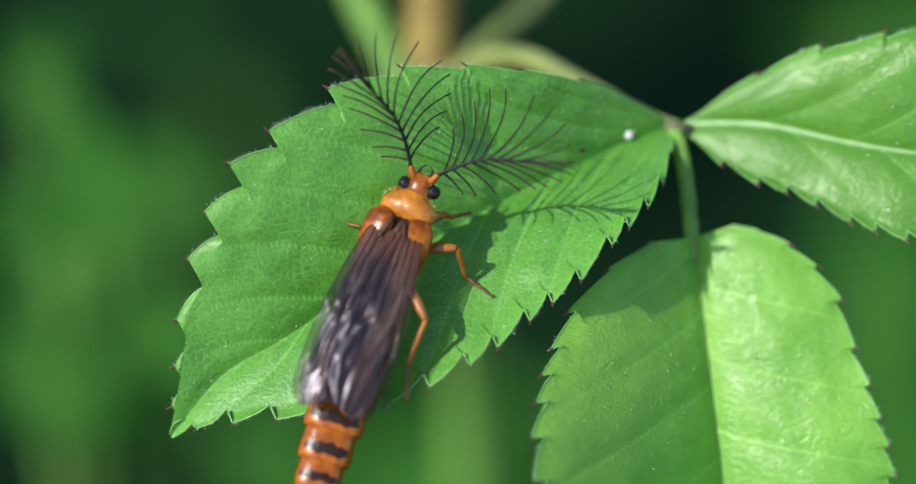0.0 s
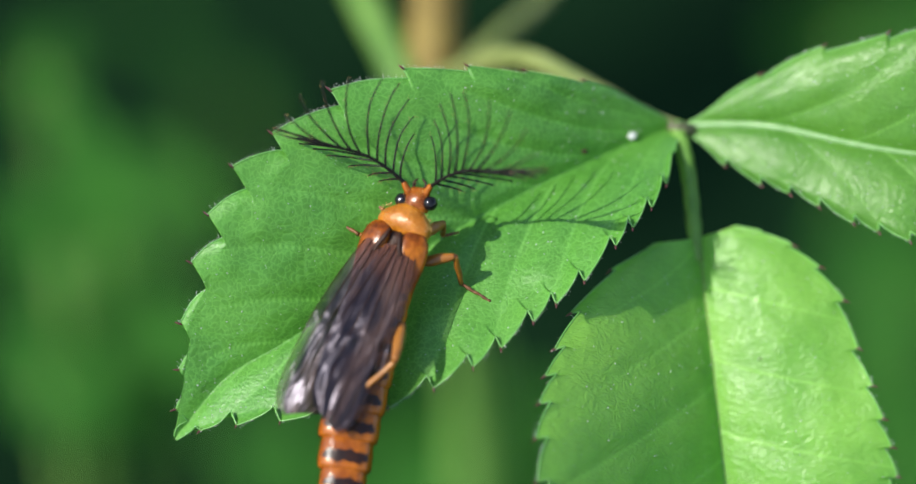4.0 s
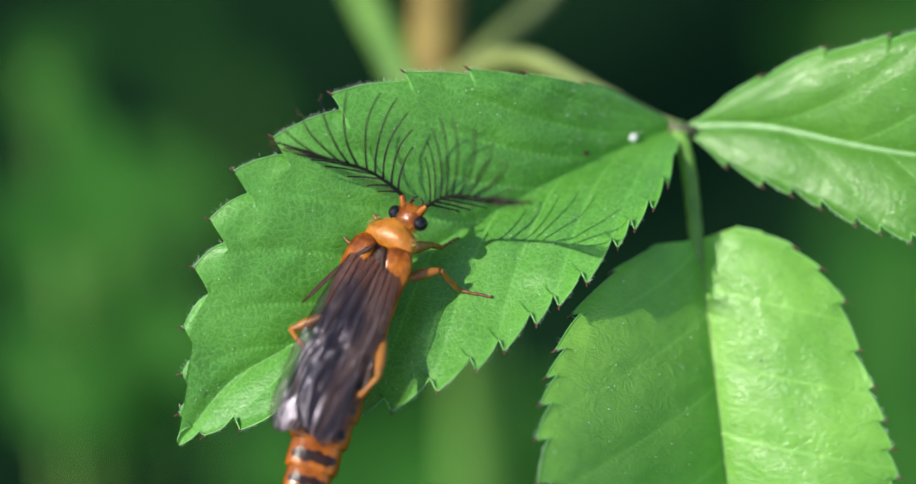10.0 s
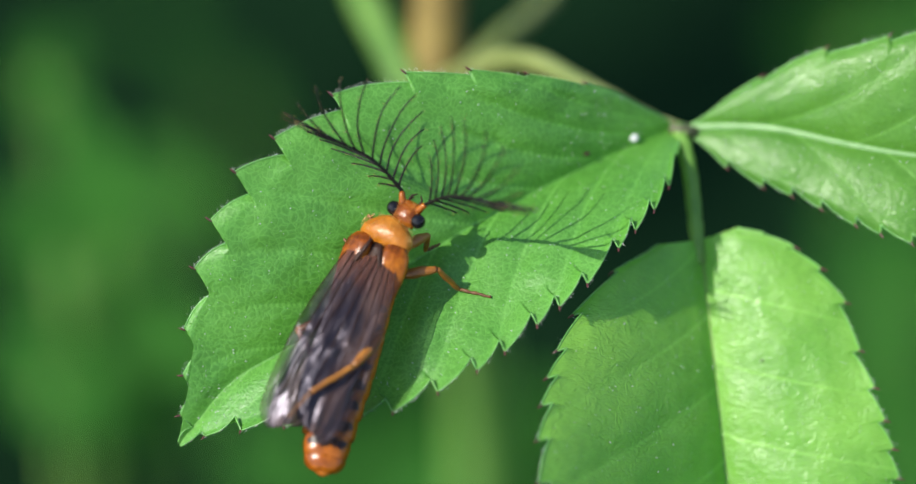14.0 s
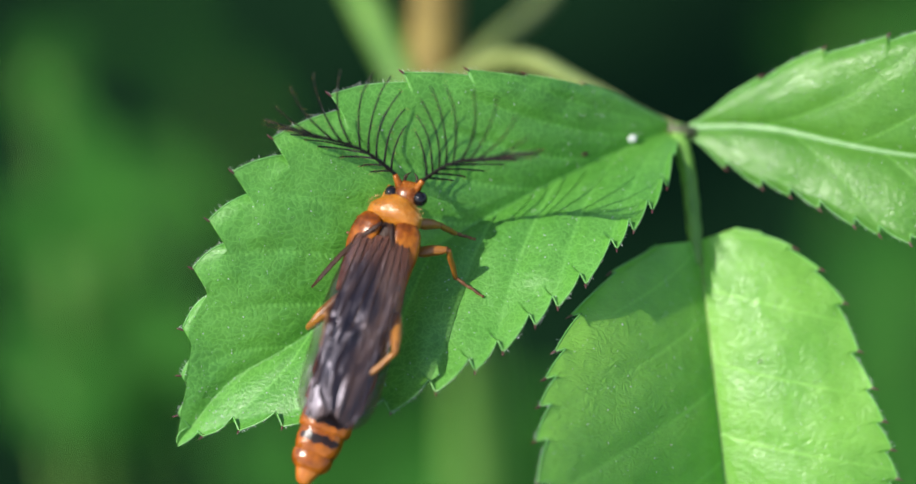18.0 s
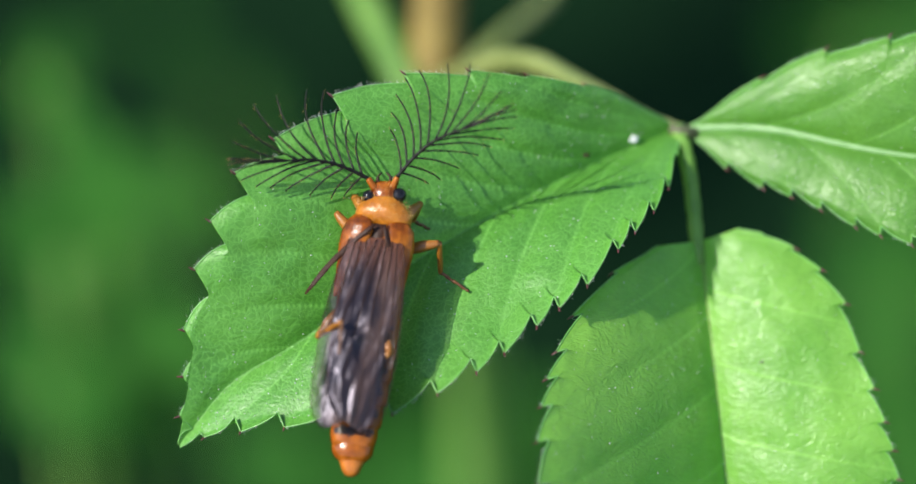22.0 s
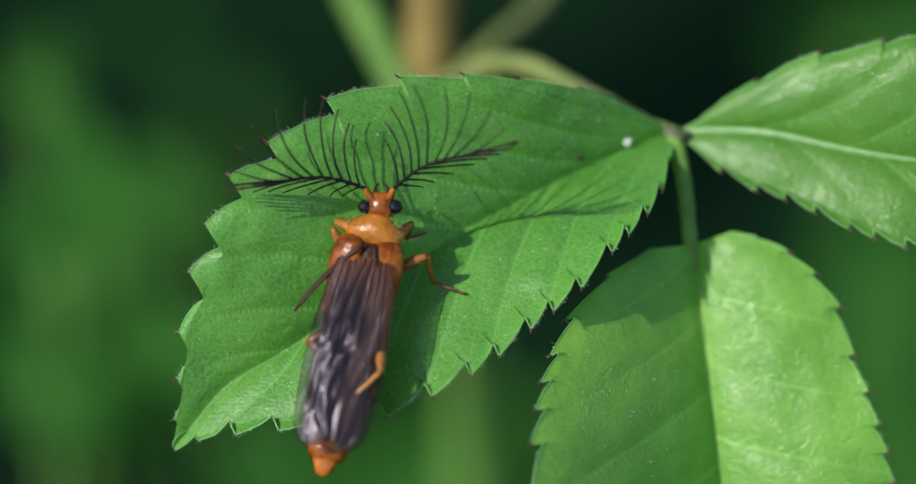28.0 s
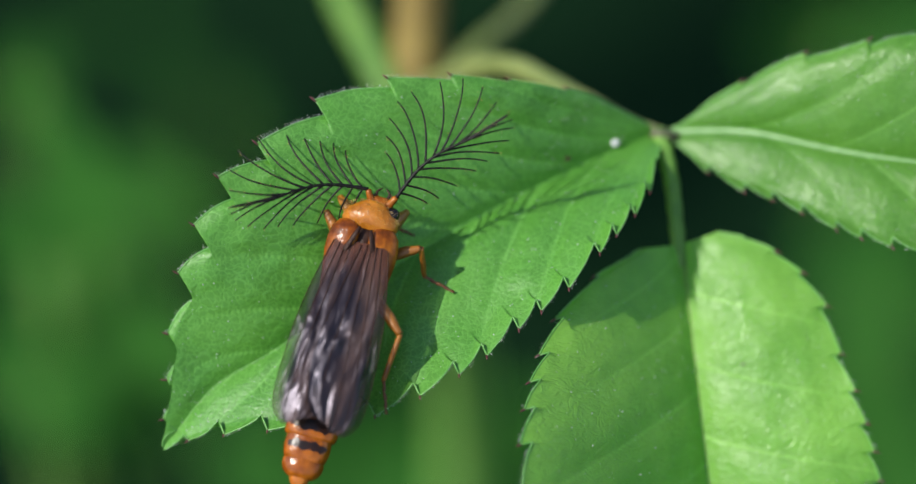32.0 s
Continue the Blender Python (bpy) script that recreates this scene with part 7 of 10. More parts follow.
    walk(LEGS_OF["front", "right"][1], [
        (0, at(1.72, 0.02, -2.64, -1.4, -5.5, 0)), (0.5, at(1.9, -0.22, -2.65, -7.5, -8.9, 0)), (1, at(2.06, 0.33, -2.4, -36.9, 12.8, 0)),
        (1.5, at(2.02, -0.47, -2.64, -13.5, -11.3, 0)), (2, at(1.66, 0.24, -2.58, -20.5, 7.1, 0)), (2.5, at(1.68, 0.39, -2.51, -27.8, 11.7, 0)),
        (3, at(1.7, 0.29, -2.55, -21, 7.1, 0)), (3.5, at(1.65, 0.46, -2.47, -33.2, 15.7, 0)), (5.5, at(1.44, 0.03, -2.69, -1.6, 1.1, 0)),
        (6, at(1.47, -0.06, -2.72, -4.2, 0.6, 0)), (6.5, at(1.56, 0.06, -2.67, -0.6, -1.6, 0)), (7, at(1.47, 0.15, -2.65, 1.5, 0.3, 0)),
        (7.5, at(1.48, 0.07, -2.68, -0.7, 0.2, 0)), (8, at(1.46, 0.02, -2.69, -1.9, 0.7, 0)), (8.5, at(1.49, 0.08, -2.67, -0.4, -0.1, 0)),
        (9, at(1.5, -0.02, -2.7, -3, -0.1, 0)), (9.5, at(1.46, -0.06, -2.72, -4, 1, 0)), (10, at(1.49, 0.12, -2.66, 0.6, -0.1, 0)),
        (10.5, at(1.46, 0.15, -2.65, -7.1, 4.1, 0)), (11, at(1.47, 0.12, -2.66, 0.8, 0.4, 0)), (11.5, at(1.51, 0.13, -2.65, 1.1, -0.7, 0)),
        (12, at(1.47, 0.11, -2.66, 0.4, 0.3, 0)), (12.5, at(1.77, 0.21, -2.56, 3.8, -7.1, 0)), (13, at(1.94, 0.28, -2.48, 5.9, -11.8, 0)),
        (13.5, at(1.61, -0.04, -2.69, -3.4, -2.5, 0)), (14, at(1.67, 0.53, -2.43, -35.7, 17.5, 0)), (14.5, at(1.54, -0.06, -2.71, -4, -0.8, 0)),
        (16.5, at(2.13, -0.02, -2.51, -1.9, -15.6, 0)), (17, at(2.12, 0.08, -2.48, 0.9, -15.9, 0)), (17.5, at(2.32, -0.17, -2.45, -5.5, -20.2, 0)),
        (18, at(2.4, -0.35, -2.42, -9.8, -22, 0)), (18.5, at(2.47, -0.17, -2.34, -5.2, -24.7, 0)), (19, at(2.02, 0.03, -2.54, -0.7, -12.9, 0)),
        (19.5, at(1.72, -0.15, -2.69, -6.1, -4.8, 0)), (20, at(1.87, -0.05, -2.62, -3, -8.8, 0)), (20.5, at(2.05, 0.04, -2.52, -0.3, -13.8, 0)),
        (21, at(2.43, -0.14, -2.37, -4.4, -23.5, 0)), (21.5, at(2, -0.19, -2.61, -6.4, -11.7, 0)), (22, at(1.89, 0.68, -2.25, -45, 23.6, 0)),
        (22.5, at(1.85, 0.72, -2.23, -44.1, 23.1, 0)), (23, at(1.89, 0.65, -2.27, -43.1, 21.6, 0)), (23.5, at(1.82, 0.74, -2.23, -45.9, 25.1, 0)),
        (24, at(1.89, 0.66, -2.27, -41, 19.8, 0)), (24.5, at(2, 0.52, -2.32, -28.3, 8, 0)), (25, at(1.85, 0.61, -2.32, -39.6, 18.7, 0)),
        (25.5, at(1.86, 0.67, -2.27, -39.8, 19.1, 0)), (27.5, at(1.89, 0.6, -2.31, -38.7, 17.6, 0)), (28, at(1.85, 0.69, -2.26, -38.5, 18.2, 0)),
        (28.5, at(1.83, 0.71, -2.25, -42.5, 21.8, 0)), (29, at(1.85, 0.7, -2.25, -42.1, 21.2, 0)), (29.5, at(1.77, 0.8, -2.2, -47.7, 27.3, 0)),
        (30, at(1.85, 0.73, -2.23, -43.6, 22.7, 0)), (30.5, at(1.89, 0.7, -2.24, -42.9, 21.7, 0)), (31, at(1.91, 0.69, -2.23, -42.3, 20.9, 0)),
        (31.5, at(1.94, 0.66, -2.24, -43.5, 21.7, 0)), (32, at(1.9, 0.72, -2.21, -45.4, 24.1, 0)),])
    walk(LEGS_OF["front", "right"][2], [
        (0, at(1.9, -0.02, -4.53, 25.7, -36.1, 0)), (0.5, at(2.19, -0.47, -4.51, 6, -54.8, 0)), (1, at(1.72, -0.82, -3.88, -18.5, -53.2, 0)),
        (1.5, at(2.38, -0.91, -4.45, -12.5, -57.5, 0)), (2, at(1.44, -0.42, -4.35, 23.1, -35.4, 0)), (2.5, at(1.34, -0.5, -4.15, 20.7, -31.2, 0)),
        (3, at(1.48, -0.39, -4.31, 24.5, -38.1, 0)), (3.5, at(1.23, -0.58, -4, 15.7, -19.9, 0)), (5.5, at(1.41, -0.02, -4.59, 37.4, -15.7, 0)),
        (6, at(1.45, -0.2, -4.61, 30.6, -22.2, 0)), (6.5, at(1.61, 0.05, -4.57, 32.3, -23.8, 0)), (7, at(1.46, 0.2, -4.55, 41.3, -16.6, 0)),
        (7.5, at(1.48, 0.05, -4.58, 38.3, -19.7, 0)), (8, at(1.44, -0.04, -4.59, 38, -19.9, 0)), (8.5, at(1.5, 0.07, -4.57, 38.2, -20.4, 0)),
        (9, at(1.5, -0.12, -4.6, 33.2, -24.3, 0)), (9.5, at(1.42, -0.19, -4.61, 35.9, -22.8, 0)), (10, at(1.5, 0.14, -4.56, 41, -20.4, 0)),
        (10.5, at(1.33, -0.09, -4.53, 46.1, -14.8, 0)), (11, at(1.45, 0.15, -4.56, 46.6, -21.1, 0)), (11.5, at(1.54, 0.17, -4.55, 43.1, -24.2, 0)),
        (12, at(1.46, 0.12, -4.56, 45.7, -22, 0)), (12.5, at(2, 0.34, -4.45, 31.3, -31.3, 0)), (13, at(2.33, 0.47, -4.33, 27.6, -33.4, 0)),
        (13.5, at(1.69, -0.16, -4.58, 27.4, -34.8, 0)), (14, at(1.21, -0.58, -3.9, 25.4, -7.9, 0)), (14.5, at(1.56, -0.19, -4.6, 33.2, -35.7, 0)),
        (16.5, at(2.64, -0.09, -4.34, 13.9, -43.8, 0)), (17, at(2.64, 0.11, -4.3, 18.5, -42.9, 0)), (17.5, at(2.97, -0.35, -4.22, 5.9, -48.2, 0)),
        (18, at(3.1, -0.67, -4.16, -1.7, -52.5, 0)), (18.5, at(3.26, -0.34, -4.06, 5.2, -46.8, 0)), (19, at(2.45, 0.01, -4.39, 17.3, -39.7, 0)),
        (19.5, at(1.87, -0.36, -4.57, 14, -43.1, 0)), (20, at(2.16, -0.14, -4.5, 20.2, -50.8, 0)), (20.5, at(2.51, 0.03, -4.37, 19.6, -47.4, 0)),
        (21, at(3.18, -0.28, -4.1, 7.3, -53.2, 0)), (21.5, at(2.38, -0.4, -4.46, 8.4, -59.4, 0)), (22, at(1.35, -0.66, -3.48, -16.3, -45.1, 0)),
        (22.5, at(1.31, -0.6, -3.49, 0.3, -44.4, 0)), (23, at(1.38, -0.65, -3.56, -10.9, -46.2, 0)), (23.5, at(1.26, -0.63, -3.43, -16.4, -39.8, 0)),
        (24, at(1.4, -0.59, -3.62, 3, -46.9, 0)), (24.5, at(1.76, -0.38, -3.98, 17.1, -53.5, 0)), (25, at(1.38, -0.6, -3.7, -0.2, -44.8, 0)),
        (25.5, at(1.38, -0.54, -3.65, 13.1, -44.3, 0)), (27.5, at(1.44, -0.58, -3.72, 2.7, -47.3, 0)), (28, at(1.39, -0.49, -3.67, 21.5, -42.6, 0)),
        (28.5, at(1.31, -0.58, -3.55, 7.7, -42.7, 0)), (29, at(1.34, -0.58, -3.57, 6.6, -44.2, 0)), (29.5, at(1.18, -0.61, -3.34, 12.7, -34.2, 0)),
        (30, at(1.32, -0.58, -3.5, 6.8, -44, 0)), (30.5, at(1.38, -0.6, -3.53, 0.3, -47.2, 0)), (31, at(1.41, -0.59, -3.55, 1.9, -48.5, 0)),
        (31.5, at(1.43, -0.65, -3.52, -8.9, -49.3, 0)), (32, at(1.36, -0.63, -3.43, -8, -47.3, 0)),])
    walk(LEGS_OF["front", "left"][0], [
        (0, at(-1.2, -0.6, -0.6, 33.2, 22.1, 0)), (0.5, at(-1.2, -0.6, -0.6, 45.1, 46.2, 0)), (1, at(-1.2, -0.6, -0.6, 48.3, 49.5, 0)),
        (1.5, at(-1.2, -0.6, -0.6, 31, 57.6, 0)), (2, at(-1.2, -0.6, -0.6, 13, 0.2, 0)), (2.5, at(-1.2, -0.6, -0.6, 18.1, -11.4, 0)),
        (3, at(-1.2, -0.6, -0.6, 37.6, 81.3, 0)), (3.5, at(-1.2, -0.6, -0.6, 34.5, -14.4, 0)), (5.5, at(-1.2, -0.6, -0.6, -1.6, -4.2, 0)),
        (6, at(-1.2, -0.6, -0.6, 1.7, -12.8, 0)), (6.5, at(-1.2, -0.6, -0.6, -14.4, -6.6, 0)), (7, at(-1.2, -0.6, -0.6, 4.8, -8.7, 0)),
        (7.5, at(-1.2, -0.6, -0.6, 5.9, -13.3, 0)), (8, at(-1.2, -0.6, -0.6, 8, -13.2, 0)), (8.5, at(-1.2, -0.6, -0.6, 3.5, -15, 0)),
        (9, at(-1.2, -0.6, -0.6, 36.9, -24.4, 0)), (9.5, at(-1.2, -0.6, -0.6, 20, -17, 0)), (10, at(-1.2, -0.6, -0.6, -1.1, -3, 0)),
        (10.5, at(-1.2, -0.6, -0.6, 11, 1.1, 0)), (11, at(-1.2, -0.6, -0.6, 3.5, 3.3, 0)), (11.5, at(-1.2, -0.6, -0.6, 2.7, 1.2, 0)),
        (12, at(-1.2, -0.6, -0.6, 9.9, 3.9, 0)), (12.5, at(-1.2, -0.6, -0.6, 6.1, -3.9, 0)), (13, at(-1.2, -0.6, -0.6, 10.9, -2.4, 0)),
        (13.5, at(-1.2, -0.6, -0.6, 13.3, -8.7, 0)), (14, at(-1.2, -0.6, -0.6, 2, -7.3, 0)), (14.5, at(-1.2, -0.6, -0.6, -13.3, 2, 0)),
        (16.5, at(-1.2, -0.6, -0.6, 12.9, -11.7, 0)), (17, at(-1.2, -0.6, -0.6, 3.3, -4.6, 0)), (17.5, at(-1.2, -0.6, -0.6, 52.7, -16.8, 0)),
        (18, at(-1.2, -0.6, -0.6, 57.5, 14.1, 0)), (18.5, at(-1.2, -0.6, -0.6, 28.9, 62.2, 0)), (19, at(-1.2, -0.6, -0.6, 33.3, -13.7, 0)),
        (19.5, at(-1.2, -0.6, -0.6, 41.6, -2.7, 0)), (20, at(-1.2, -0.6, -0.6, 27.2, 67.3, 0)), (20.5, at(-1.2, -0.6, -0.6, 33.3, 75.4, 0)),
        (21, at(-1.2, -0.6, -0.6, 41.8, 60.3, 0)), (21.5, at(-1.2, -0.6, -0.6, 30.9, 63.4, 0)), (22, at(-1.2, -0.6, -0.6, 27.1, 50.5, 0)),
        (22.5, at(-1.2, -0.6, -0.6, 28.4, 58.3, 0)), (23, at(-1.2, -0.6, -0.6, 27.9, 52.5, 0)), (23.5, at(-1.2, -0.6, -0.6, 33.2, 58.5, 0)),
        (24, at(-1.2, -0.6, -0.6, 28.1, 63.7, 0)), (24.5, at(-1.2, -0.6, -0.6, 18.2, 63.3, 0)), (25, at(-1.2, -0.6, -0.6, 32.6, 59.1, 0)),
        (25.5, at(-1.2, -0.6, -0.6, 24.7, 68.6, 0)), (27.5, at(-1.2, -0.6, -0.6, 27.5, 61.9, 0)), (28, at(-1.2, -0.6, -0.6, 11.7, 66, 0)),
        (28.5, at(-1.2, -0.6, -0.6, 26, 64, 0)), (29, at(-1.2, -0.6, -0.6, 26.7, 63.1, 0)), (29.5, at(-1.2, -0.6, -0.6, 28.8, 71.6, 0)),
        (30, at(-1.2, -0.6, -0.6, 27, 65.2, 0)), (30.5, at(-1.2, -0.6, -0.6, 28.4, 59, 0)), (31, at(-1.2, -0.6, -0.6, 27.9, 57.6, 0)),
        (31.5, at(-1.2, -0.6, -0.6, 27.7, 52.3, 0)), (32, at(-1.2, -0.6, -0.6, 28.2, 54.5, 0)),])
    walk(LEGS_OF["front", "left"][1], [
        (0, at(-1.89, 0.6, -2.31, 169.2, -84.1, 90)), (0.5, at(-2.32, 0.96, -1.67, -63, -45.6, 0)), (1, at(-2.31, 1.04, -1.55, -57.1, -26.1, 0)),
        (1.5, at(-2.79, 0.53, -1.61, -34.1, -65.3, 0)), (2, at(-1.21, -0.1, -2.74, -174, 68.1, 180)), (2.5, at(-0.79, 0.08, -2.65, 174.6, 73.5, 180)),
        (3, at(-2.92, 0.74, -0.86, -25.8, -33.4, 0)), (3.5, at(-0.75, 0.64, -2.36, 149.1, 78.9, 180)), (5.5, at(-1.04, -0.66, -2.79, -152.3, 58.2, 180)),
        (6, at(-0.71, -0.53, -2.74, -162.5, 63.3, 180)), (6.5, at(-0.96, -1.15, -2.72, -137.6, 61.1, 180)), (7, at(-0.87, -0.42, -2.77, -165.3, 60.7, 180)),
        (7.5, at(-0.7, -0.37, -2.73, -169, 63.2, 180)), (8, at(-0.7, -0.29, -2.72, -172.2, 63.1, 180)), (8.5, at(-0.63, -0.47, -2.72, -166.1, 64.1, 180)),
        (9, at(-0.47, 0.72, -2.2, 148.5, 79.6, 180)), (9.5, at(-0.6, 0.15, -2.58, 168.5, 65.6, 180)), (10, at(-1.09, -0.64, -2.8, -152.5, 55.7, 180)),
        (10.5, at(-1.24, -0.18, -2.76, -173.2, 53.5, 180)), (11, at(-1.33, -0.47, -2.79, -154.9, 51.7, 180)), (11.5, at(-1.25, -0.5, -2.8, -156, 51.6, 180)),
        (12, at(-1.35, -0.22, -2.76, -169.4, 50.3, 180)), (12.5, at(-1.05, -0.37, -2.78, -166.4, 53.7, 180)), (13, at(-1.11, -0.18, -2.76, -174.9, 54, 180)),
        (13.5, at(-0.88, -0.1, -2.72, 178.9, 57.1, 180)), (14, at(-0.92, -0.52, -2.78, -161.2, 56.1, 180)), (14.5, at(-1.27, -1.1, -2.74, -131.7, 50.7, 180)),
        (16.5, at(-0.76, -0.11, -2.7, 179.3, 59.8, 180)), (17, at(-1.02, -0.47, -2.79, -161.2, 55.9, 180)), (17.5, at(-0.82, 1.15, -1.88, -51.1, 86.8, 0)),
        (18, at(-1.49, 1.26, -1.75, -15.1, -82, -90)), (18.5, at(-2.9, 0.46, -1.5, -28.6, -66.2, 0)), (19, at(-0.76, 0.61, -2.39, 148.8, 72.8, 180)),
        (19.5, at(-1.12, 0.86, -2.24, 130.8, 78.8, 180)), (20, at(-3.01, 0.4, -1.35, -21.8, -56.3, 0)), (20.5, at(-2.98, 0.61, -1.06, -24.2, -40.6, 0)),
        (21, at(-2.63, 0.87, -1.41, -45.6, -46, 0)), (21.5, at(-2.89, 0.53, -1.44, -29, -55.6, 0)), (22, at(-2.71, 0.4, -1.84, -32.7, -75.8, 0)),
        (22.5, at(-2.85, 0.45, -1.62, -28.7, -63.3, 0)), (23, at(-2.74, 0.43, -1.78, -32.6, -72.8, 0)), (23.5, at(-2.77, 0.61, -1.56, -36.9, -61.4, 0)),
        (24, at(-2.94, 0.44, -1.46, -24.5, -57.2, 0)), (24.5, at(-3.07, 0.09, -1.54, -7.1, -58.9, 0)), (25, at(-2.79, 0.58, -1.55, -35.5, -62.3, 0)),
        (25.5, at(-3.06, 0.32, -1.33, -16.7, -53.6, 0)), (27.5, at(-2.92, 0.41, -1.52, -24.8, -60.5, 0)), (28, at(-3.17, -0.15, -1.48, 4, -56.9, 0)),
        (28.5, at(-2.98, 0.36, -1.47, -20.9, -57.7, 0)), (29, at(-2.95, 0.39, -1.49, -22.4, -57.8, 0)), (29.5, at(-3.03, 0.46, -1.21, -20.1, -45.7, 0)),
        (30, at(-2.98, 0.4, -1.42, -21.2, -53.8, 0)), (30.5, at(-2.86, 0.45, -1.6, -27.6, -60.4, 0)), (31, at(-2.84, 0.43, -1.64, -27.4, -61.3, 0)),
        (31.5, at(-2.74, 0.42, -1.79, -31.6, -68.5, 0)), (32, at(-2.78, 0.44, -1.73, -30.4, -64.5, 0)),])
    walk(LEGS_OF["front", "left"][2], [
        (0, at(-2.25, -1.25, -2.11, -31.2, 76.7, 0)), (0.5, at(-1.7, -0.73, -2.28, -14.1, 71.1, 0)), (1, at(-1.86, -0.55, -2.48, 3.8, 71.2, 0)),
        (1.5, at(-1.36, -0.53, -2.27, 20, 64.7, 0)), (2, at(-2.96, 0.09, -2.04, 21.3, 81, 0)), (2.5, at(-2.6, -0.1, -2.11, 19.5, 79.2, 0)),
        (3, at(-1.98, -0.09, -2.29, 32.1, 72.7, 0)), (3.5, at(-2.35, -0.33, -2.04, 12.9, 78.6, 0)), (5.5, at(-2.47, 0.22, -1.91, 32.5, 79.6, 0)),
        (6, at(-2.33, 0.04, -1.93, 28.9, 78.9, 0)), (6.5, at(-2.18, 0.13, -2.04, 36, 76.6, 0)), (7, at(-2.47, 0.07, -1.87, 27.3, 80.2, 0)),
        (7.5, at(-2.36, -0.01, -1.89, 26.5, 79.5, 0)), (8, at(-2.38, -0.04, -1.87, 25.2, 79.8, 0)), (8.5, at(-2.29, -0.01, -1.92, 28, 78.8, 0)),
        (9, at(-2.07, -0.27, -1.91, 20.3, 77.9, 0)), (9.5, at(-2.29, -0.23, -1.81, 18.7, 80.1, 0)), (10, at(-2.48, 0.23, -1.85, 32.7, 80.1, 0)),
        (10.5, at(-2.76, 0.05, -1.64, 22.4, 83, 0)), (11, at(-2.68, 0.34, -1.73, 32.2, 81.8, 0)), (11.5, at(-2.61, 0.28, -1.72, 31.7, 81.7, 0)),
        (12, at(-2.79, 0.13, -1.57, 24.5, 83.5, 0)), (12.5, at(-2.54, 0.08, -1.69, 26.7, 81.8, 0)), (13, at(-2.64, -0.01, -1.65, 22, 82.6, 0)),
        (13.5, at(-2.47, -0.13, -1.68, 20, 81.8, 0)), (14, at(-2.41, 0.09, -1.78, 29.2, 80.5, 0)), (14.5, at(-2.25, 0.31, -1.94, 40.3, 77.6, 0)),
        (16.5, at(-2.41, -0.13, -1.74, 21, 81, 0)), (17, at(-2.51, 0.14, -1.78, 29, 80.9, 0)), (17.5, at(-2.01, -0.33, -1.94, 18.2, 77.2, 0)),
        (18, at(-1.98, -0.56, -2, 2.8, 76.9, 0)), (18.5, at(-1.38, -0.45, -2.17, 37.6, 62.8, 0)), (19, at(-2.32, -0.38, -1.91, 11.1, 79.6, 0)),
        (19.5, at(-2.34, -0.58, -2, 1.1, 79, 0)), (20, at(-1.54, -0.3, -2.33, 38.5, 64.2, 0)), (20.5, at(-1.85, -0.17, -2.38, 31.9, 70.3, 0)),
        (21, at(-1.67, -0.49, -2.34, 12.4, 70, 0)), (21.5, at(-1.52, -0.39, -2.38, 30.8, 64.7, 0)), (22, at(-1.16, -0.62, -2.24, 25.5, 57, 0)),
        (22.5, at(-1.36, -0.46, -2.37, 36.6, 58.9, 0)), (23, at(-1.21, -0.59, -2.26, 24.1, 59.3, 0)), (23.5, at(-1.43, -0.53, -2.29, 14.5, 66.5, 0)),
        (24, at(-1.49, -0.35, -2.4, 37.6, 62.2, 0)), (24.5, at(-1.45, -0.15, -2.51, 54.5, 52, 0)), (25, at(-1.42, -0.52, -2.27, 18.1, 66.1, 0)),
        (25.5, at(-1.6, -0.23, -2.41, 40.3, 64, 0)), (27.5, at(-1.42, -0.38, -2.37, 40.4, 59.8, 0)), (28, at(-1.58, -0.02, -2.51, 52.3, 58.3, 0)),
        (28.5, at(-1.48, -0.31, -2.41, 42.1, 60.3, 0)), (29, at(-1.47, -0.33, -2.42, 41, 60.2, 0)), (29.5, at(-1.75, -0.19, -2.46, 34.3, 67.7, 0)),
        (30, at(-1.55, -0.29, -2.47, 38.5, 62.5, 0)), (30.5, at(-1.4, -0.43, -2.43, 36.3, 59.3, 0)), (31, at(-1.36, -0.45, -2.45, 38.4, 56.9, 0)),
        (31.5, at(-1.24, -0.57, -2.38, 31.8, 55.2, 0)), (32, at(-1.3, -0.52, -2.43, 33, 56.6, 0)),])
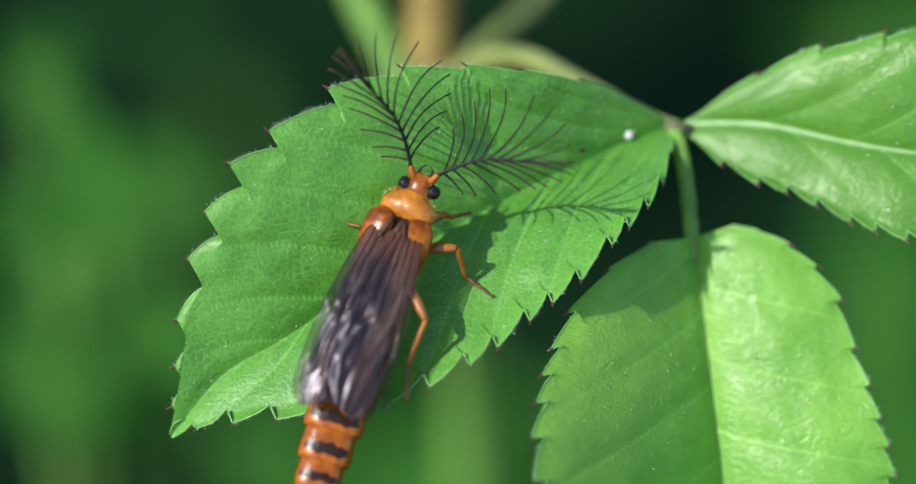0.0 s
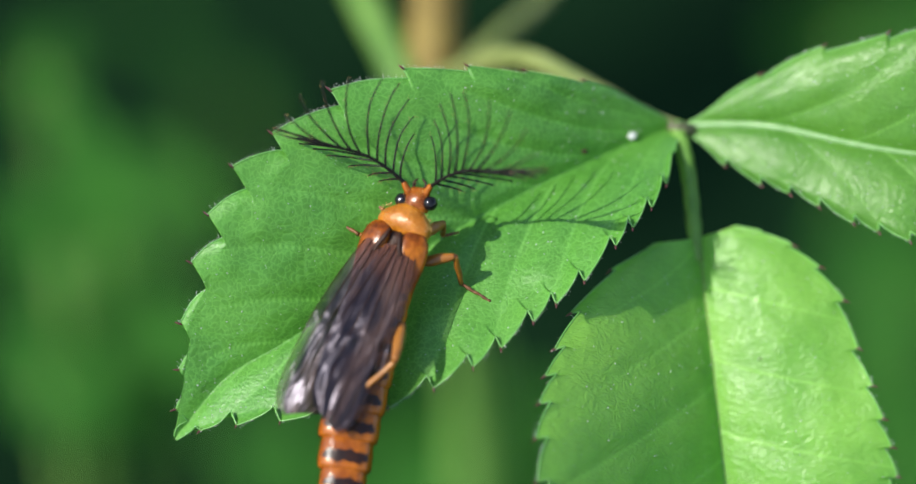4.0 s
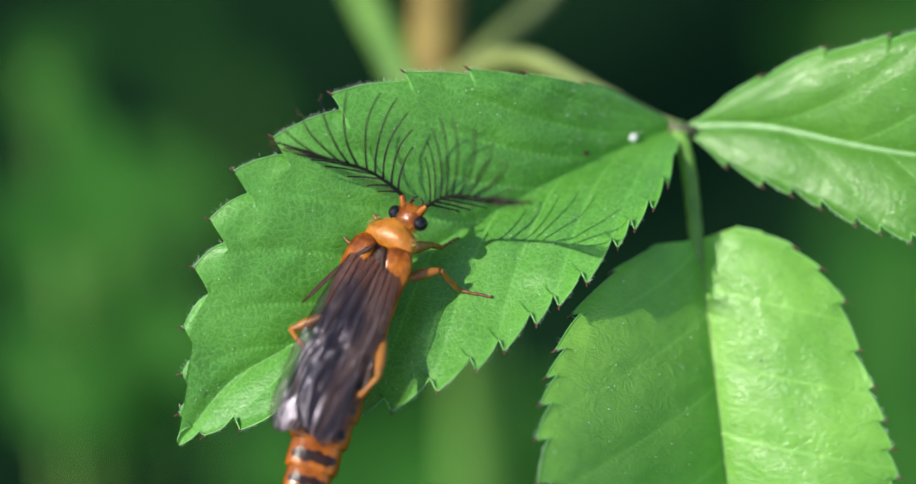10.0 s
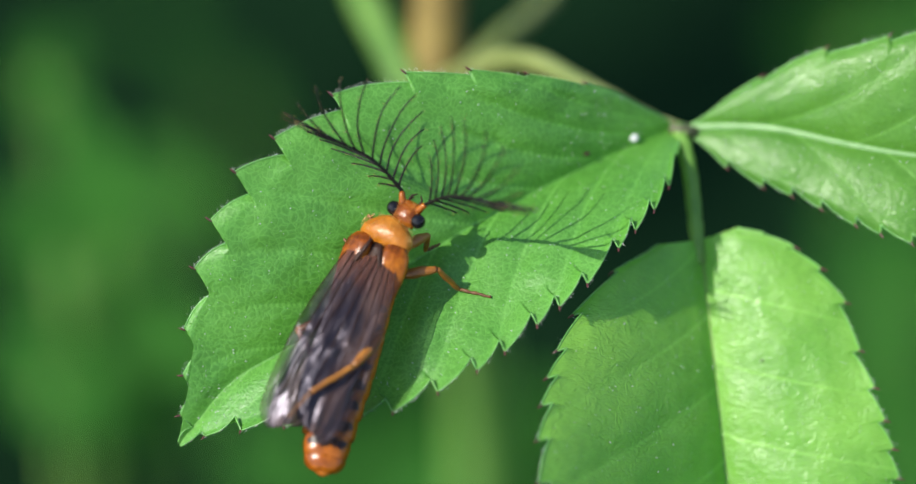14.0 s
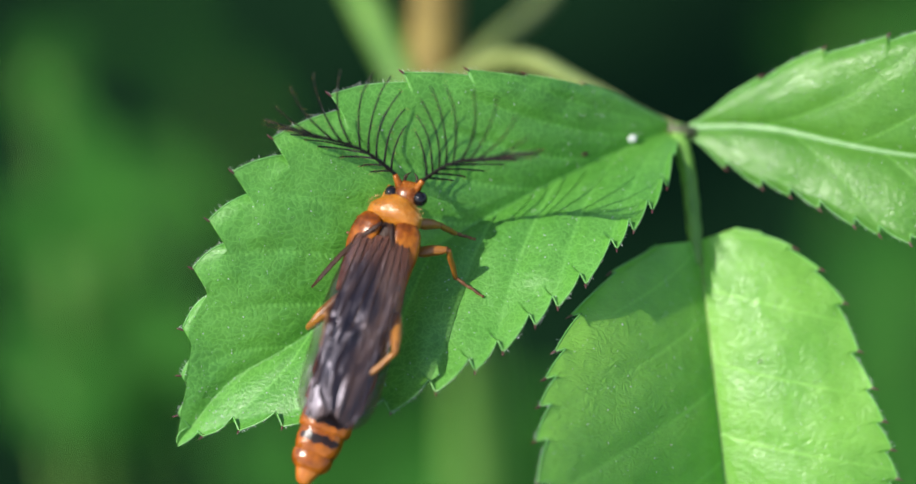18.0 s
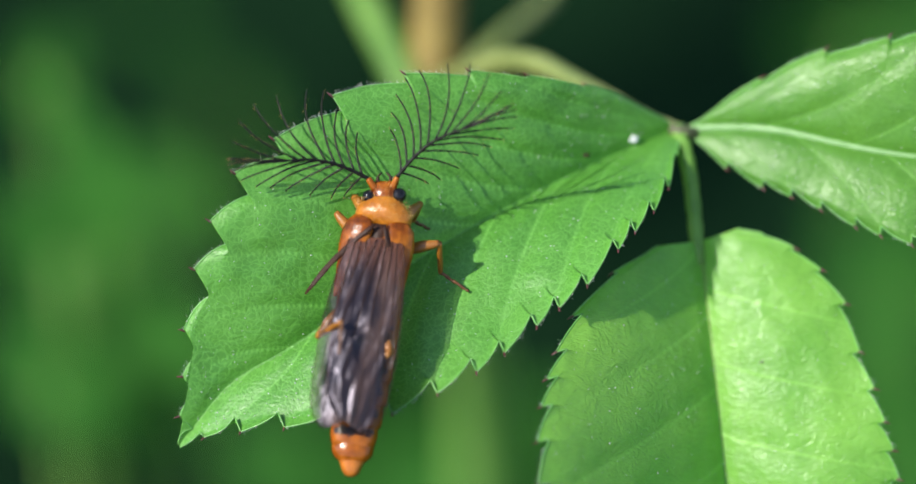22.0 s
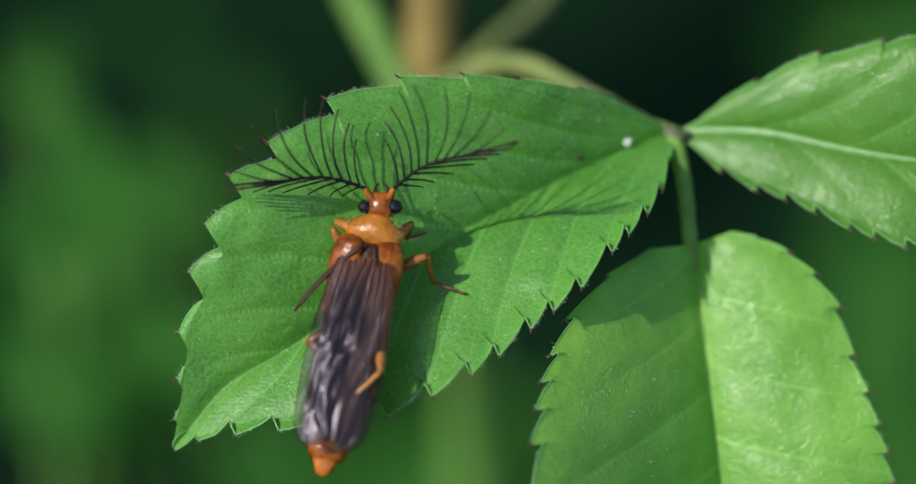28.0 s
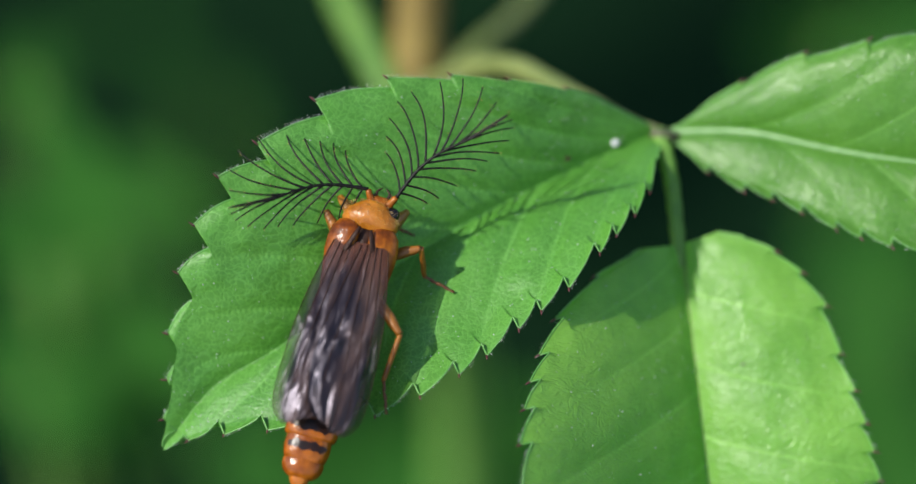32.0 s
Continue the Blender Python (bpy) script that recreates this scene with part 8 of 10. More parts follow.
    walk(LEGS_OF["middle", "right"][0], [
        (0, at(1.5, -2.6, -0.7, 22.5, -86.9, 0)), (0.5, at(1.5, -2.6, -0.7, -167.8, -88.4, 180)), (1, at(1.5, -2.6, -0.7, -171.5, -79.6, 180)),
        (1.5, at(1.5, -2.6, -0.7, -1.3, -86.2, 0)), (2, at(1.5, -2.6, -0.7, 26.7, -85.7, 0)), (2.5, at(1.5, -2.6, -0.7, 28, -86, 0)),
        (3, at(1.5, -2.6, -0.7, 28.4, -85, 0)), (3.5, at(1.5, -2.6, -0.7, 29, -81.3, 0)), (5.5, at(1.5, -2.6, -0.7, 33.1, -64.2, 0)),
        (6, at(1.5, -2.6, -0.7, 29.7, -63.9, 0)), (6.5, at(1.5, -2.6, -0.7, 28.4, -60.9, 0)), (7, at(1.5, -2.6, -0.7, 35.4, -63.2, 0)),
        (7.5, at(1.5, -2.6, -0.7, 33.7, -63.4, 0)), (8, at(1.5, -2.6, -0.7, 34.2, -64.6, 0)), (8.5, at(1.5, -2.6, -0.7, 33.7, -63.4, 0)),
        (9, at(1.5, -2.6, -0.7, 30.1, -62.3, 0)), (9.5, at(1.5, -2.6, -0.7, 32.5, -64, 0)), (10, at(1.5, -2.6, -0.7, 34.9, -63.5, 0)),
        (10.5, at(1.5, -2.6, -0.7, 38.3, -66, 0)), (11, at(1.5, -2.6, -0.7, 35.8, -62.1, 0)), (11.5, at(1.5, -2.6, -0.7, 32.8, -59.8, 0)),
        (12, at(1.5, -2.6, -0.7, 35.1, -61.6, 0)), (12.5, at(1.5, -2.6, -0.7, 31.1, -61.2, 0)), (13, at(1.5, -2.6, -0.7, 33.1, -64.5, 0)),
        (13.5, at(1.5, -2.6, -0.7, 30.2, -63.6, 0)), (14, at(1.5, -2.6, -0.7, 30, -62.1, 0)), (14.5, at(1.5, -2.6, -0.7, 25.8, -58.1, 0)),
        (16.5, at(1.5, -2.6, -0.7, 29.4, -65.4, 0)), (17, at(1.5, -2.6, -0.7, 32.7, -66.2, 0)), (17.5, at(1.5, -2.6, -0.7, 24.2, -71.2, 0)),
        (18, at(1.5, -2.6, -0.7, 21, -78, 0)), (18.5, at(1.5, -2.6, -0.7, 21, -72.3, 0)), (19, at(1.5, -2.6, -0.7, 39.2, -71.8, 0)),
        (19.5, at(1.5, -2.6, -0.7, 37, -77.8, 0)), (20, at(1.5, -2.6, -0.7, 34.8, -84.3, 0)), (20.5, at(1.5, -2.6, -0.7, -140.5, -89.4, 180)),
        (21, at(1.5, -2.6, -0.7, -149, -88.2, 180)), (21.5, at(1.5, -2.6, -0.7, -148.5, -88.1, 180)), (22, at(1.5, -2.6, -0.7, 21.8, -89.6, 0)),
        (22.5, at(1.5, -2.6, -0.7, -152.9, -89.2, 180)), (23, at(1.5, -2.6, -0.7, 21.7, -89.9, 0)), (23.5, at(1.5, -2.6, -0.7, -154.9, -89.8, 180)),
        (24, at(1.5, -2.6, -0.7, -148.6, -88.8, 180)), (24.5, at(1.5, -2.6, -0.7, -150.2, -89.7, 180)), (25, at(1.5, -2.6, -0.7, 20.5, -88.7, 0)),
        (25.5, at(1.5, -2.6, -0.7, -148, -89.7, 180)), (27.5, at(1.5, -2.6, -0.7, 29.4, -87, 0)), (28, at(1.5, -2.6, -0.7, 33.7, -87.9, 0)),
        (28.5, at(1.5, -2.6, -0.7, 30.4, -87.9, 0)), (29, at(1.5, -2.6, -0.7, 30.1, -88.7, 0)), (29.5, at(1.5, -2.6, -0.7, -143.6, -88.5, 180)),
        (30, at(1.5, -2.6, -0.7, -145.7, -89, 180)), (30.5, at(1.5, -2.6, -0.7, -148.1, -88.7, 180)), (31, at(1.5, -2.6, -0.7, -147.7, -87.9, 180)),
        (31.5, at(1.5, -2.6, -0.7, -150.9, -88, 180)), (32, at(1.5, -2.6, -0.7, -149.5, -86.7, 180)),])
    walk(LEGS_OF["middle", "right"][1], [
        (0, at(3.9, -1.61, -0.83, -41.4, -25.2, 0)), (0.5, at(4.04, -2.05, -0.63, -47.2, -32.3, 0)), (1, at(4.03, -2.22, -0.24, -56.8, -21.3, 0)),
        (1.5, at(4.09, -2.66, -0.87, -47.3, -38.9, 0)), (2, at(3.82, -1.43, -0.87, -44.7, -11.7, 0)), (2.5, at(3.79, -1.38, -0.86, -44.4, -11.1, 0)),
        (3, at(3.78, -1.36, -0.9, -40.5, -17.8, 0)), (3.5, at(3.75, -1.34, -1.04, -43.2, -8, 0)), (5.5, at(3.46, -1.18, -1.65, -27.3, -13.8, 0)),
        (6, at(3.53, -1.31, -1.7, -29.7, -13.8, 0)), (6.5, at(3.5, -1.36, -1.81, -21.1, -20.9, 0)), (7, at(3.39, -1.09, -1.66, -19.6, -18.2, 0)),
        (7.5, at(3.44, -1.16, -1.67, -22.3, -17.4, 0)), (8, at(3.44, -1.14, -1.62, -25.3, -15, 0)), (8.5, at(3.43, -1.16, -1.67, -21.8, -17.9, 0)),
        (9, at(3.49, -1.3, -1.75, -22.2, -19.6, 0)), (9.5, at(3.47, -1.2, -1.66, -24.7, -16.6, 0)), (10, at(3.41, -1.11, -1.65, -19.4, -18.9, 0)),
        (10.5, at(3.36, -0.99, -1.53, -22.5, -15, 0)), (11, at(3.36, -1.08, -1.69, -13.4, -21.9, 0)), (11.5, at(3.39, -1.19, -1.8, -10.5, -25, 0)),
        (12, at(3.37, -1.11, -1.71, -12.4, -22.9, 0)), (12.5, at(3.45, -1.26, -1.77, -16, -23.3, 0)), (13, at(3.47, -1.18, -1.64, -23.5, -17.6, 0)),
        (13.5, at(3.51, -1.29, -1.7, -23.6, -19.3, 0)), (14, at(3.49, -1.3, -1.75, -18.8, -22.5, 0)), (14.5, at(3.49, -1.47, -1.94, -11.6, -28.6, 0)),
        (16.5, at(3.56, -1.32, -1.64, -29.4, -15.4, 0)), (17, at(3.5, -1.19, -1.58, -27.4, -15.4, 0)), (17.5, at(3.74, -1.53, -1.47, -34.9, -17.7, 0)),
        (18, at(3.87, -1.67, -1.21, -42.8, -13.7, 0)), (18.5, at(3.81, -1.67, -1.44, -37.4, -17.9, 0)), (19, at(3.42, -0.96, -1.33, -46.2, 13.6, 0)),
        (19.5, at(3.53, -1.04, -1.14, -48, 14.7, 0)), (20, at(3.63, -1.12, -0.91, -39.6, -11.2, 0)), (20.5, at(3.51, -0.95, -0.68, -43.7, -2.6, 0)),
        (21, at(3.73, -1.26, -0.63, -49.8, 4, 0)), (21.5, at(3.72, -1.24, -0.63, -48.4, -1.2, 0)), (22, at(3.91, -1.64, -0.72, -50.5, -4, 0)),
        (22.5, at(3.82, -1.42, -0.67, -49.6, -2, 0)), (23, at(3.92, -1.64, -0.7, -51.3, -0.4, 0)), (23.5, at(3.85, -1.5, -0.69, -51, 3.3, 0)),
        (24, at(3.72, -1.25, -0.65, -47, -5.3, 0)), (24.5, at(3.76, -1.31, -0.69, -46.8, -7.2, 0)), (25, at(3.93, -1.69, -0.76, -52.4, 9.2, 0)),
        (25.5, at(3.7, -1.22, -0.69, -47.4, -2.4, 0)), (27.5, at(3.76, -1.33, -0.82, -44.3, -10.8, 0)), (28, at(3.66, -1.16, -0.78, -42.1, -11.1, 0)),
        (28.5, at(3.74, -1.29, -0.78, -44.5, -9.9, 0)), (29, at(3.75, -1.29, -0.75, -44.5, -11.2, 0)), (29.5, at(3.59, -1.06, -0.64, -44.1, -6.4, 0)),
        (30, at(3.65, -1.14, -0.66, -42.5, -12.6, 0)), (30.5, at(3.71, -1.22, -0.65, -42.7, -15.6, 0)), (31, at(3.7, -1.21, -0.62, -41.8, -18, 0)),
        (31.5, at(3.77, -1.34, -0.62, -44.2, -17.1, 0)), (32, at(3.74, -1.28, -0.57, -45, -14.9, 0)),])
    walk(LEGS_OF["middle", "right"][2], [
        (0, at(4.76, -3.39, -2.66, -13.6, -83, 0)), (0.5, at(5.02, -4.03, -2.18, -22, -84.9, 0)), (1, at(4.57, -4.48, -1.61, -31.4, -86.5, 0)),
        (1.5, at(5.24, -4.64, -2.29, -28.5, -84.7, 0)), (2, at(4.2, -3.33, -2.75, -15, -81.7, 0)), (2.5, at(4.16, -3.27, -2.75, -14, -81.7, 0)),
        (3, at(4.41, -3.11, -2.85, -9.9, -81.8, 0)), (3.5, at(4.02, -3.19, -2.99, -12.9, -80.4, 0)), (5.5, at(4.03, -2.42, -3.98, 4.1, -76.5, 0)),
        (6, at(4.09, -2.65, -3.97, -1.1, -76.7, 0)), (6.5, at(4.4, -2.34, -4.16, 5.1, -76.9, 0)), (7, at(4.19, -2, -4.07, 12.3, -76.5, 0)),
        (7.5, at(4.18, -2.18, -4.05, 8.6, -76.6, 0)), (8, at(4.07, -2.29, -3.98, 6.6, -76.6, 0)), (8.5, at(4.21, -2.16, -4.05, 9, -76.7, 0)),
        (9, at(4.33, -2.32, -4.1, 5.6, -76.9, 0)), (9.5, at(4.17, -2.33, -4.01, 5.6, -76.8, 0)), (10, at(4.23, -2.01, -4.06, 11.9, -76.7, 0)),
        (10.5, at(4.01, -2.02, -3.94, 12.7, -76.5, 0)), (11, at(4.34, -1.7, -4.12, 17.1, -76.7, 0)), (11.5, at(4.51, -1.69, -4.21, 16.5, -76.9, 0)),
        (12, at(4.4, -1.69, -4.14, 17.1, -76.8, 0)), (12.5, at(4.48, -2, -4.16, 11.1, -77.1, 0)), (13, at(4.22, -2.26, -4, 7, -77, 0)),
        (13.5, at(4.33, -2.38, -4.03, 4.4, -77.2, 0)), (14, at(4.47, -2.17, -4.11, 8, -77.3, 0)), (14.5, at(4.75, -2.01, -4.26, 10.1, -77.5, 0)),
        (16.5, at(4.19, -2.65, -3.91, -1, -77.3, 0)), (17, at(4.14, -2.44, -3.89, 3.5, -77.2, 0)), (17.5, at(4.42, -3.08, -3.58, -9.1, -79.1, 0)),
        (18, at(4.34, -3.5, -3.13, -17.4, -80.5, 0)), (18.5, at(4.47, -3.31, -3.48, -13.2, -79.5, 0)), (19, at(2.97, -2.91, -3.15, -11.4, -76.3, 0)),
        (19.5, at(3.07, -3.04, -2.89, -15.4, -78, 0)), (20, at(4.03, -2.84, -2.95, -5.3, -80.7, 0)), (20.5, at(3.6, -2.81, -2.63, -5.7, -81.1, 0)),
        (21, at(3.6, -3.32, -2.37, -18.8, -82.1, 0)), (21.5, at(3.75, -3.26, -2.42, -16.2, -82.2, 0)), (22, at(4.03, -3.72, -2.43, -23.6, -82.6, 0)),
        (22.5, at(3.88, -3.47, -2.42, -20, -82.4, 0)), (23, at(3.93, -3.74, -2.39, -25.1, -82.5, 0)), (23.5, at(3.76, -3.59, -2.39, -23.6, -82.3, 0)),
        (24, at(3.89, -3.22, -2.49, -14.5, -82.2, 0)), (24.5, at(3.99, -3.28, -2.52, -15.1, -82.3, 0)), (25, at(3.67, -3.83, -2.38, -29.2, -81.9, 0)),
        (25.5, at(3.78, -3.21, -2.51, -14.8, -81.9, 0)), (27.5, at(4.12, -3.21, -2.72, -13, -81.7, 0)), (28, at(4.05, -2.97, -2.74, -8.1, -81.5, 0)),
        (28.5, at(4.07, -3.18, -2.68, -12.6, -81.8, 0)), (29, at(4.12, -3.19, -2.64, -12.5, -82.1, 0)), (29.5, at(3.81, -2.94, -2.57, -8.2, -81.8, 0)),
        (30, at(4.08, -2.96, -2.61, -7.8, -82.2, 0)), (30.5, at(4.24, -3.06, -2.56, -9.4, -82.6, 0)), (31, at(4.32, -3.01, -2.53, -8.3, -82.9, 0)),
        (31.5, at(4.34, -3.22, -2.47, -12.2, -83.1, 0)), (32, at(4.22, -3.19, -2.41, -12.1, -83.2, 0)),])
    walk(LEGS_OF["middle", "left"][0], [
        (0, at(-1.5, -2.6, -0.7, 27.5, -3.1, 0)), (0.5, at(-1.5, -2.6, -0.7, 29, -29.8, 0)), (1, at(-1.5, -2.6, -0.7, 19.1, -26.4, 0)),
        (1.5, at(-1.5, -2.6, -0.7, 33.7, -52.9, 0)), (2, at(-1.5, -2.6, -0.7, 11.7, -1, 0)), (2.5, at(-1.5, -2.6, -0.7, 12.4, -0.2, 0)),
        (3, at(-1.5, -2.6, -0.7, 5.1, -4.9, 0)), (3.5, at(-1.5, -2.6, -0.7, 15.6, 6.5, 0)), (5.5, at(-1.5, -2.6, -0.7, 13.7, 11.9, 0)),
        (6, at(-1.5, -2.6, -0.7, 14.9, 9.7, 0)), (6.5, at(-1.5, -2.6, -0.7, 11.2, -0.8, 0)), (7, at(-1.5, -2.6, -0.7, 15.2, 7.2, 0)),
        (7.5, at(-1.5, -2.6, -0.7, 15.1, 6.5, 0)), (8, at(-1.5, -2.6, -0.7, 15.2, 9.4, 0)), (8.5, at(-1.5, -2.6, -0.7, 13.9, 4.7, 0)),
        (9, at(-1.5, -2.6, -0.7, 16.5, 0.1, 0)), (9.5, at(-1.5, -2.6, -0.7, 15.7, 5.1, 0)), (10, at(-1.5, -2.6, -0.7, 9.6, 4.7, 0)),
        (10.5, at(-1.5, -2.6, -0.7, 13.5, 9.9, 0)), (11, at(-1.5, -2.6, -0.7, 7.2, 3.8, 0)), (11.5, at(-1.5, -2.6, -0.7, 3.9, -1, 0)),
        (12, at(-1.5, -2.6, -0.7, 7, -0.1, 0)), (12.5, at(-1.5, -2.6, -0.7, 5.3, -5.6, 0)), (13, at(-1.5, -2.6, -0.7, 10.9, 0.2, 0)),
        (13.5, at(-1.5, -2.6, -0.7, 11, -5.5, 0)), (14, at(-1.5, -2.6, -0.7, 4.8, -8.1, 0)), (14.5, at(-1.5, -2.6, -0.7, -5.7, -11, 0)),
        (16.5, at(-1.5, -2.6, -0.7, 10.7, -4.9, 0)), (17, at(-1.5, -2.6, -0.7, 7.3, -1.4, 0)), (17.5, at(-1.5, -2.6, -0.7, 14.3, -27, 0)),
        (18, at(-1.5, -2.6, -0.7, 30.9, -26.7, 0)), (18.5, at(-1.5, -2.6, -0.7, -139.6, 73.9, 180)), (19, at(-1.5, -2.6, -0.7, 21.8, -16.8, 0)),
        (19.5, at(-1.5, -2.6, -0.7, 30.5, -15.1, 0)), (20, at(-1.5, -2.6, -0.7, -136.1, 76.2, 180)), (20.5, at(-1.5, -2.6, -0.7, 41.6, -53.6, 0)),
        (21, at(-1.5, -2.6, -0.7, 69.2, -37.9, 0)), (21.5, at(-1.5, -2.6, -0.7, 167.7, 86.3, 90)), (22, at(-1.5, -2.6, -0.7, -138, 87.3, 180)),
        (22.5, at(-1.5, -2.6, -0.7, -127.5, 75.7, 180)), (23, at(-1.5, -2.6, -0.7, -128.2, 81.7, 180)), (23.5, at(-1.5, -2.6, -0.7, -4.2, 86.4, -90)),
        (24, at(-1.5, -2.6, -0.7, -122.7, 71, 180)), (24.5, at(-1.5, -2.6, -0.7, -161.4, 75.3, 180)), (25, at(-1.5, -2.6, -0.7, 7.7, 83, -90)),
        (25.5, at(-1.5, -2.6, -0.7, 68.1, -68.9, 0)), (27.5, at(-1.5, -2.6, -0.7, -132, 76.8, 180)), (28, at(-1.5, -2.6, -0.7, -128.4, 63.1, 180)),
        (28.5, at(-1.5, -2.6, -0.7, -124.7, 72.7, 180)), (29, at(-1.5, -2.6, -0.7, -125.8, 75.3, 180)), (29.5, at(-1.5, -2.6, -0.7, 58.9, -52.8, 0)),
        (30, at(-1.5, -2.6, -0.7, -117.6, 75.8, 180)), (30.5, at(-1.5, -2.6, -0.7, -133.5, 85, 180)), (31, at(-1.5, -2.6, -0.7, -138.4, 88.7, 180)),
        (31.5, at(-1.5, -2.6, -0.7, 40.5, 88.3, 0)), (32, at(-1.5, -2.6, -0.7, -132.2, 87.8, 180)),])
    walk(LEGS_OF["middle", "left"][1], [
        (0, at(-1.37, -1.4, -3, 149.5, 46.5, 180)), (0.5, at(-0.37, -1.34, -2.67, 156.3, 68.6, 180)), (1, at(-0.41, -1.75, -2.9, 170.7, 71.8, 180)),
        (1.5, at(0.22, -1.16, -2.01, 154.9, 85.2, 180)), (2, at(-1.46, -2.07, -3.25, -178.8, 44.4, 180)), (2.5, at(-1.49, -2.04, -3.24, -180, 44.2, 180)),
        (3, at(-1.28, -2.37, -3.28, -168.4, 45, 180)), (3.5, at(-1.78, -1.9, -3.19, 172.6, 37.3, 180)), (5.5, at(-2.02, -1.99, -3.17, 176.4, 22.1, 180)),
        (6, at(-1.93, -1.93, -3.18, 171.5, 21.5, 180)), (6.5, at(-1.46, -2.09, -3.25, 176.1, 26, 180)), (7, at(-1.82, -1.92, -3.19, 170.1, 22.1, 180)),
        (7.5, at(-1.79, -1.92, -3.19, 170.2, 22.5, 180)), (8, at(-1.91, -1.92, -3.18, 170.6, 21.9, 180)), (8.5, at(-1.71, -1.97, -3.22, 172.6, 23.8, 180)),
        (9, at(-1.5, -1.86, -3.19, 166.6, 24.6, 180)), (9.5, at(-1.72, -1.9, -3.19, 168.6, 23.1, 180)), (10, at(-1.71, -2.17, -3.26, -177.3, 25.8, 180)),
        (10.5, at(-1.93, -1.99, -3.19, 176.2, 23.8, 180)), (11, at(-1.67, -2.27, -3.27, -172.6, 26.6, 180)), (11.5, at(-1.45, -2.42, -3.29, -170, 28.4, 180)),
        (12, at(-1.49, -2.28, -3.28, -175, 28, 180)), (12.5, at(-1.25, -2.36, -3.28, -174.9, 30.4, 180)), (13, at(-1.51, -2.11, -3.25, 177.8, 27.3, 180)),
        (13.5, at(-1.26, -2.1, -3.24, 175.7, 29.6, 180)), (14, at(-1.13, -2.38, -3.26, -175.1, 31.8, 180)), (14.5, at(-1, -2.86, -3.24, -161.6, 34, 180)),
        (16.5, at(-1.28, -2.12, -3.25, 176.7, 30.4, 180)), (17, at(-1.44, -2.27, -3.28, -175.7, 29.7, 180)), (17.5, at(-0.35, -1.96, -2.94, 170.2, 48, 180)),
        (18, at(-0.5, -1.26, -2.69, 150.3, 52.7, 180)), (18.5, at(-3.4, -0.91, -0.15, -36.6, -53.1, 0)), (19, at(-0.8, -1.63, -3.01, 160.4, 42.5, 180)),
        (19.5, at(-0.92, -1.28, -2.86, 148.5, 46.4, 180)), (20, at(-3.32, -0.8, -0.25, -38.9, -48.3, 0)), (20.5, at(0.07, -0.87, -1.85, 146.3, 86.3, 180)),
        (21, at(-0.93, -0.17, -1.43, -62.1, 75.2, 0)), (21.5, at(-2.05, -0.06, -0.53, -62, -2.5, 0)), (22, at(-3.43, -0.86, -0.61, -39, -56.5, 0)),
        (22.5, at(-3.03, -0.54, -0.31, -45.4, -37.7, 0)), (23, at(-3.09, -0.56, -0.47, -47.2, -44.7, 0)), (23.5, at(-1.69, -0.01, -0.86, -69.6, 19.9, 0)),
        (24, at(-2.83, -0.41, -0.24, -48.1, -30, 0)), (24.5, at(-3.88, -1.77, -0.07, -10.5, -47, 0)), (25, at(-1.15, -0.04, -1.01, -64.4, 51.5, 0)),
        (25.5, at(-0.6, -0.19, -1.05, -52, 63.5, 0)), (27.5, at(-3.19, -0.67, -0.3, -42.6, -44.8, 0)), (28, at(-2.94, -0.56, 0.03, -40.9, -28.6, 0)),
        (28.5, at(-2.91, -0.46, -0.26, -48.1, -35.6, 0)), (29, at(-2.97, -0.49, -0.31, -47.6, -38.2, 0)), (29.5, at(-0.43, -0.37, -1.51, -49.7, 82.1, 0)),
        (30, at(-2.67, -0.3, -0.4, -54.3, -29, 0)), (30.5, at(-3.28, -0.72, -0.54, -42.8, -51.1, 0)), (31, at(-3.44, -0.87, -0.66, -38.7, -56.7, 0)),
        (31.5, at(-3.48, -0.91, -0.76, -38.3, -60.1, 0)), (32, at(-3.25, -0.67, -0.63, -44.5, -50.8, 0)),])
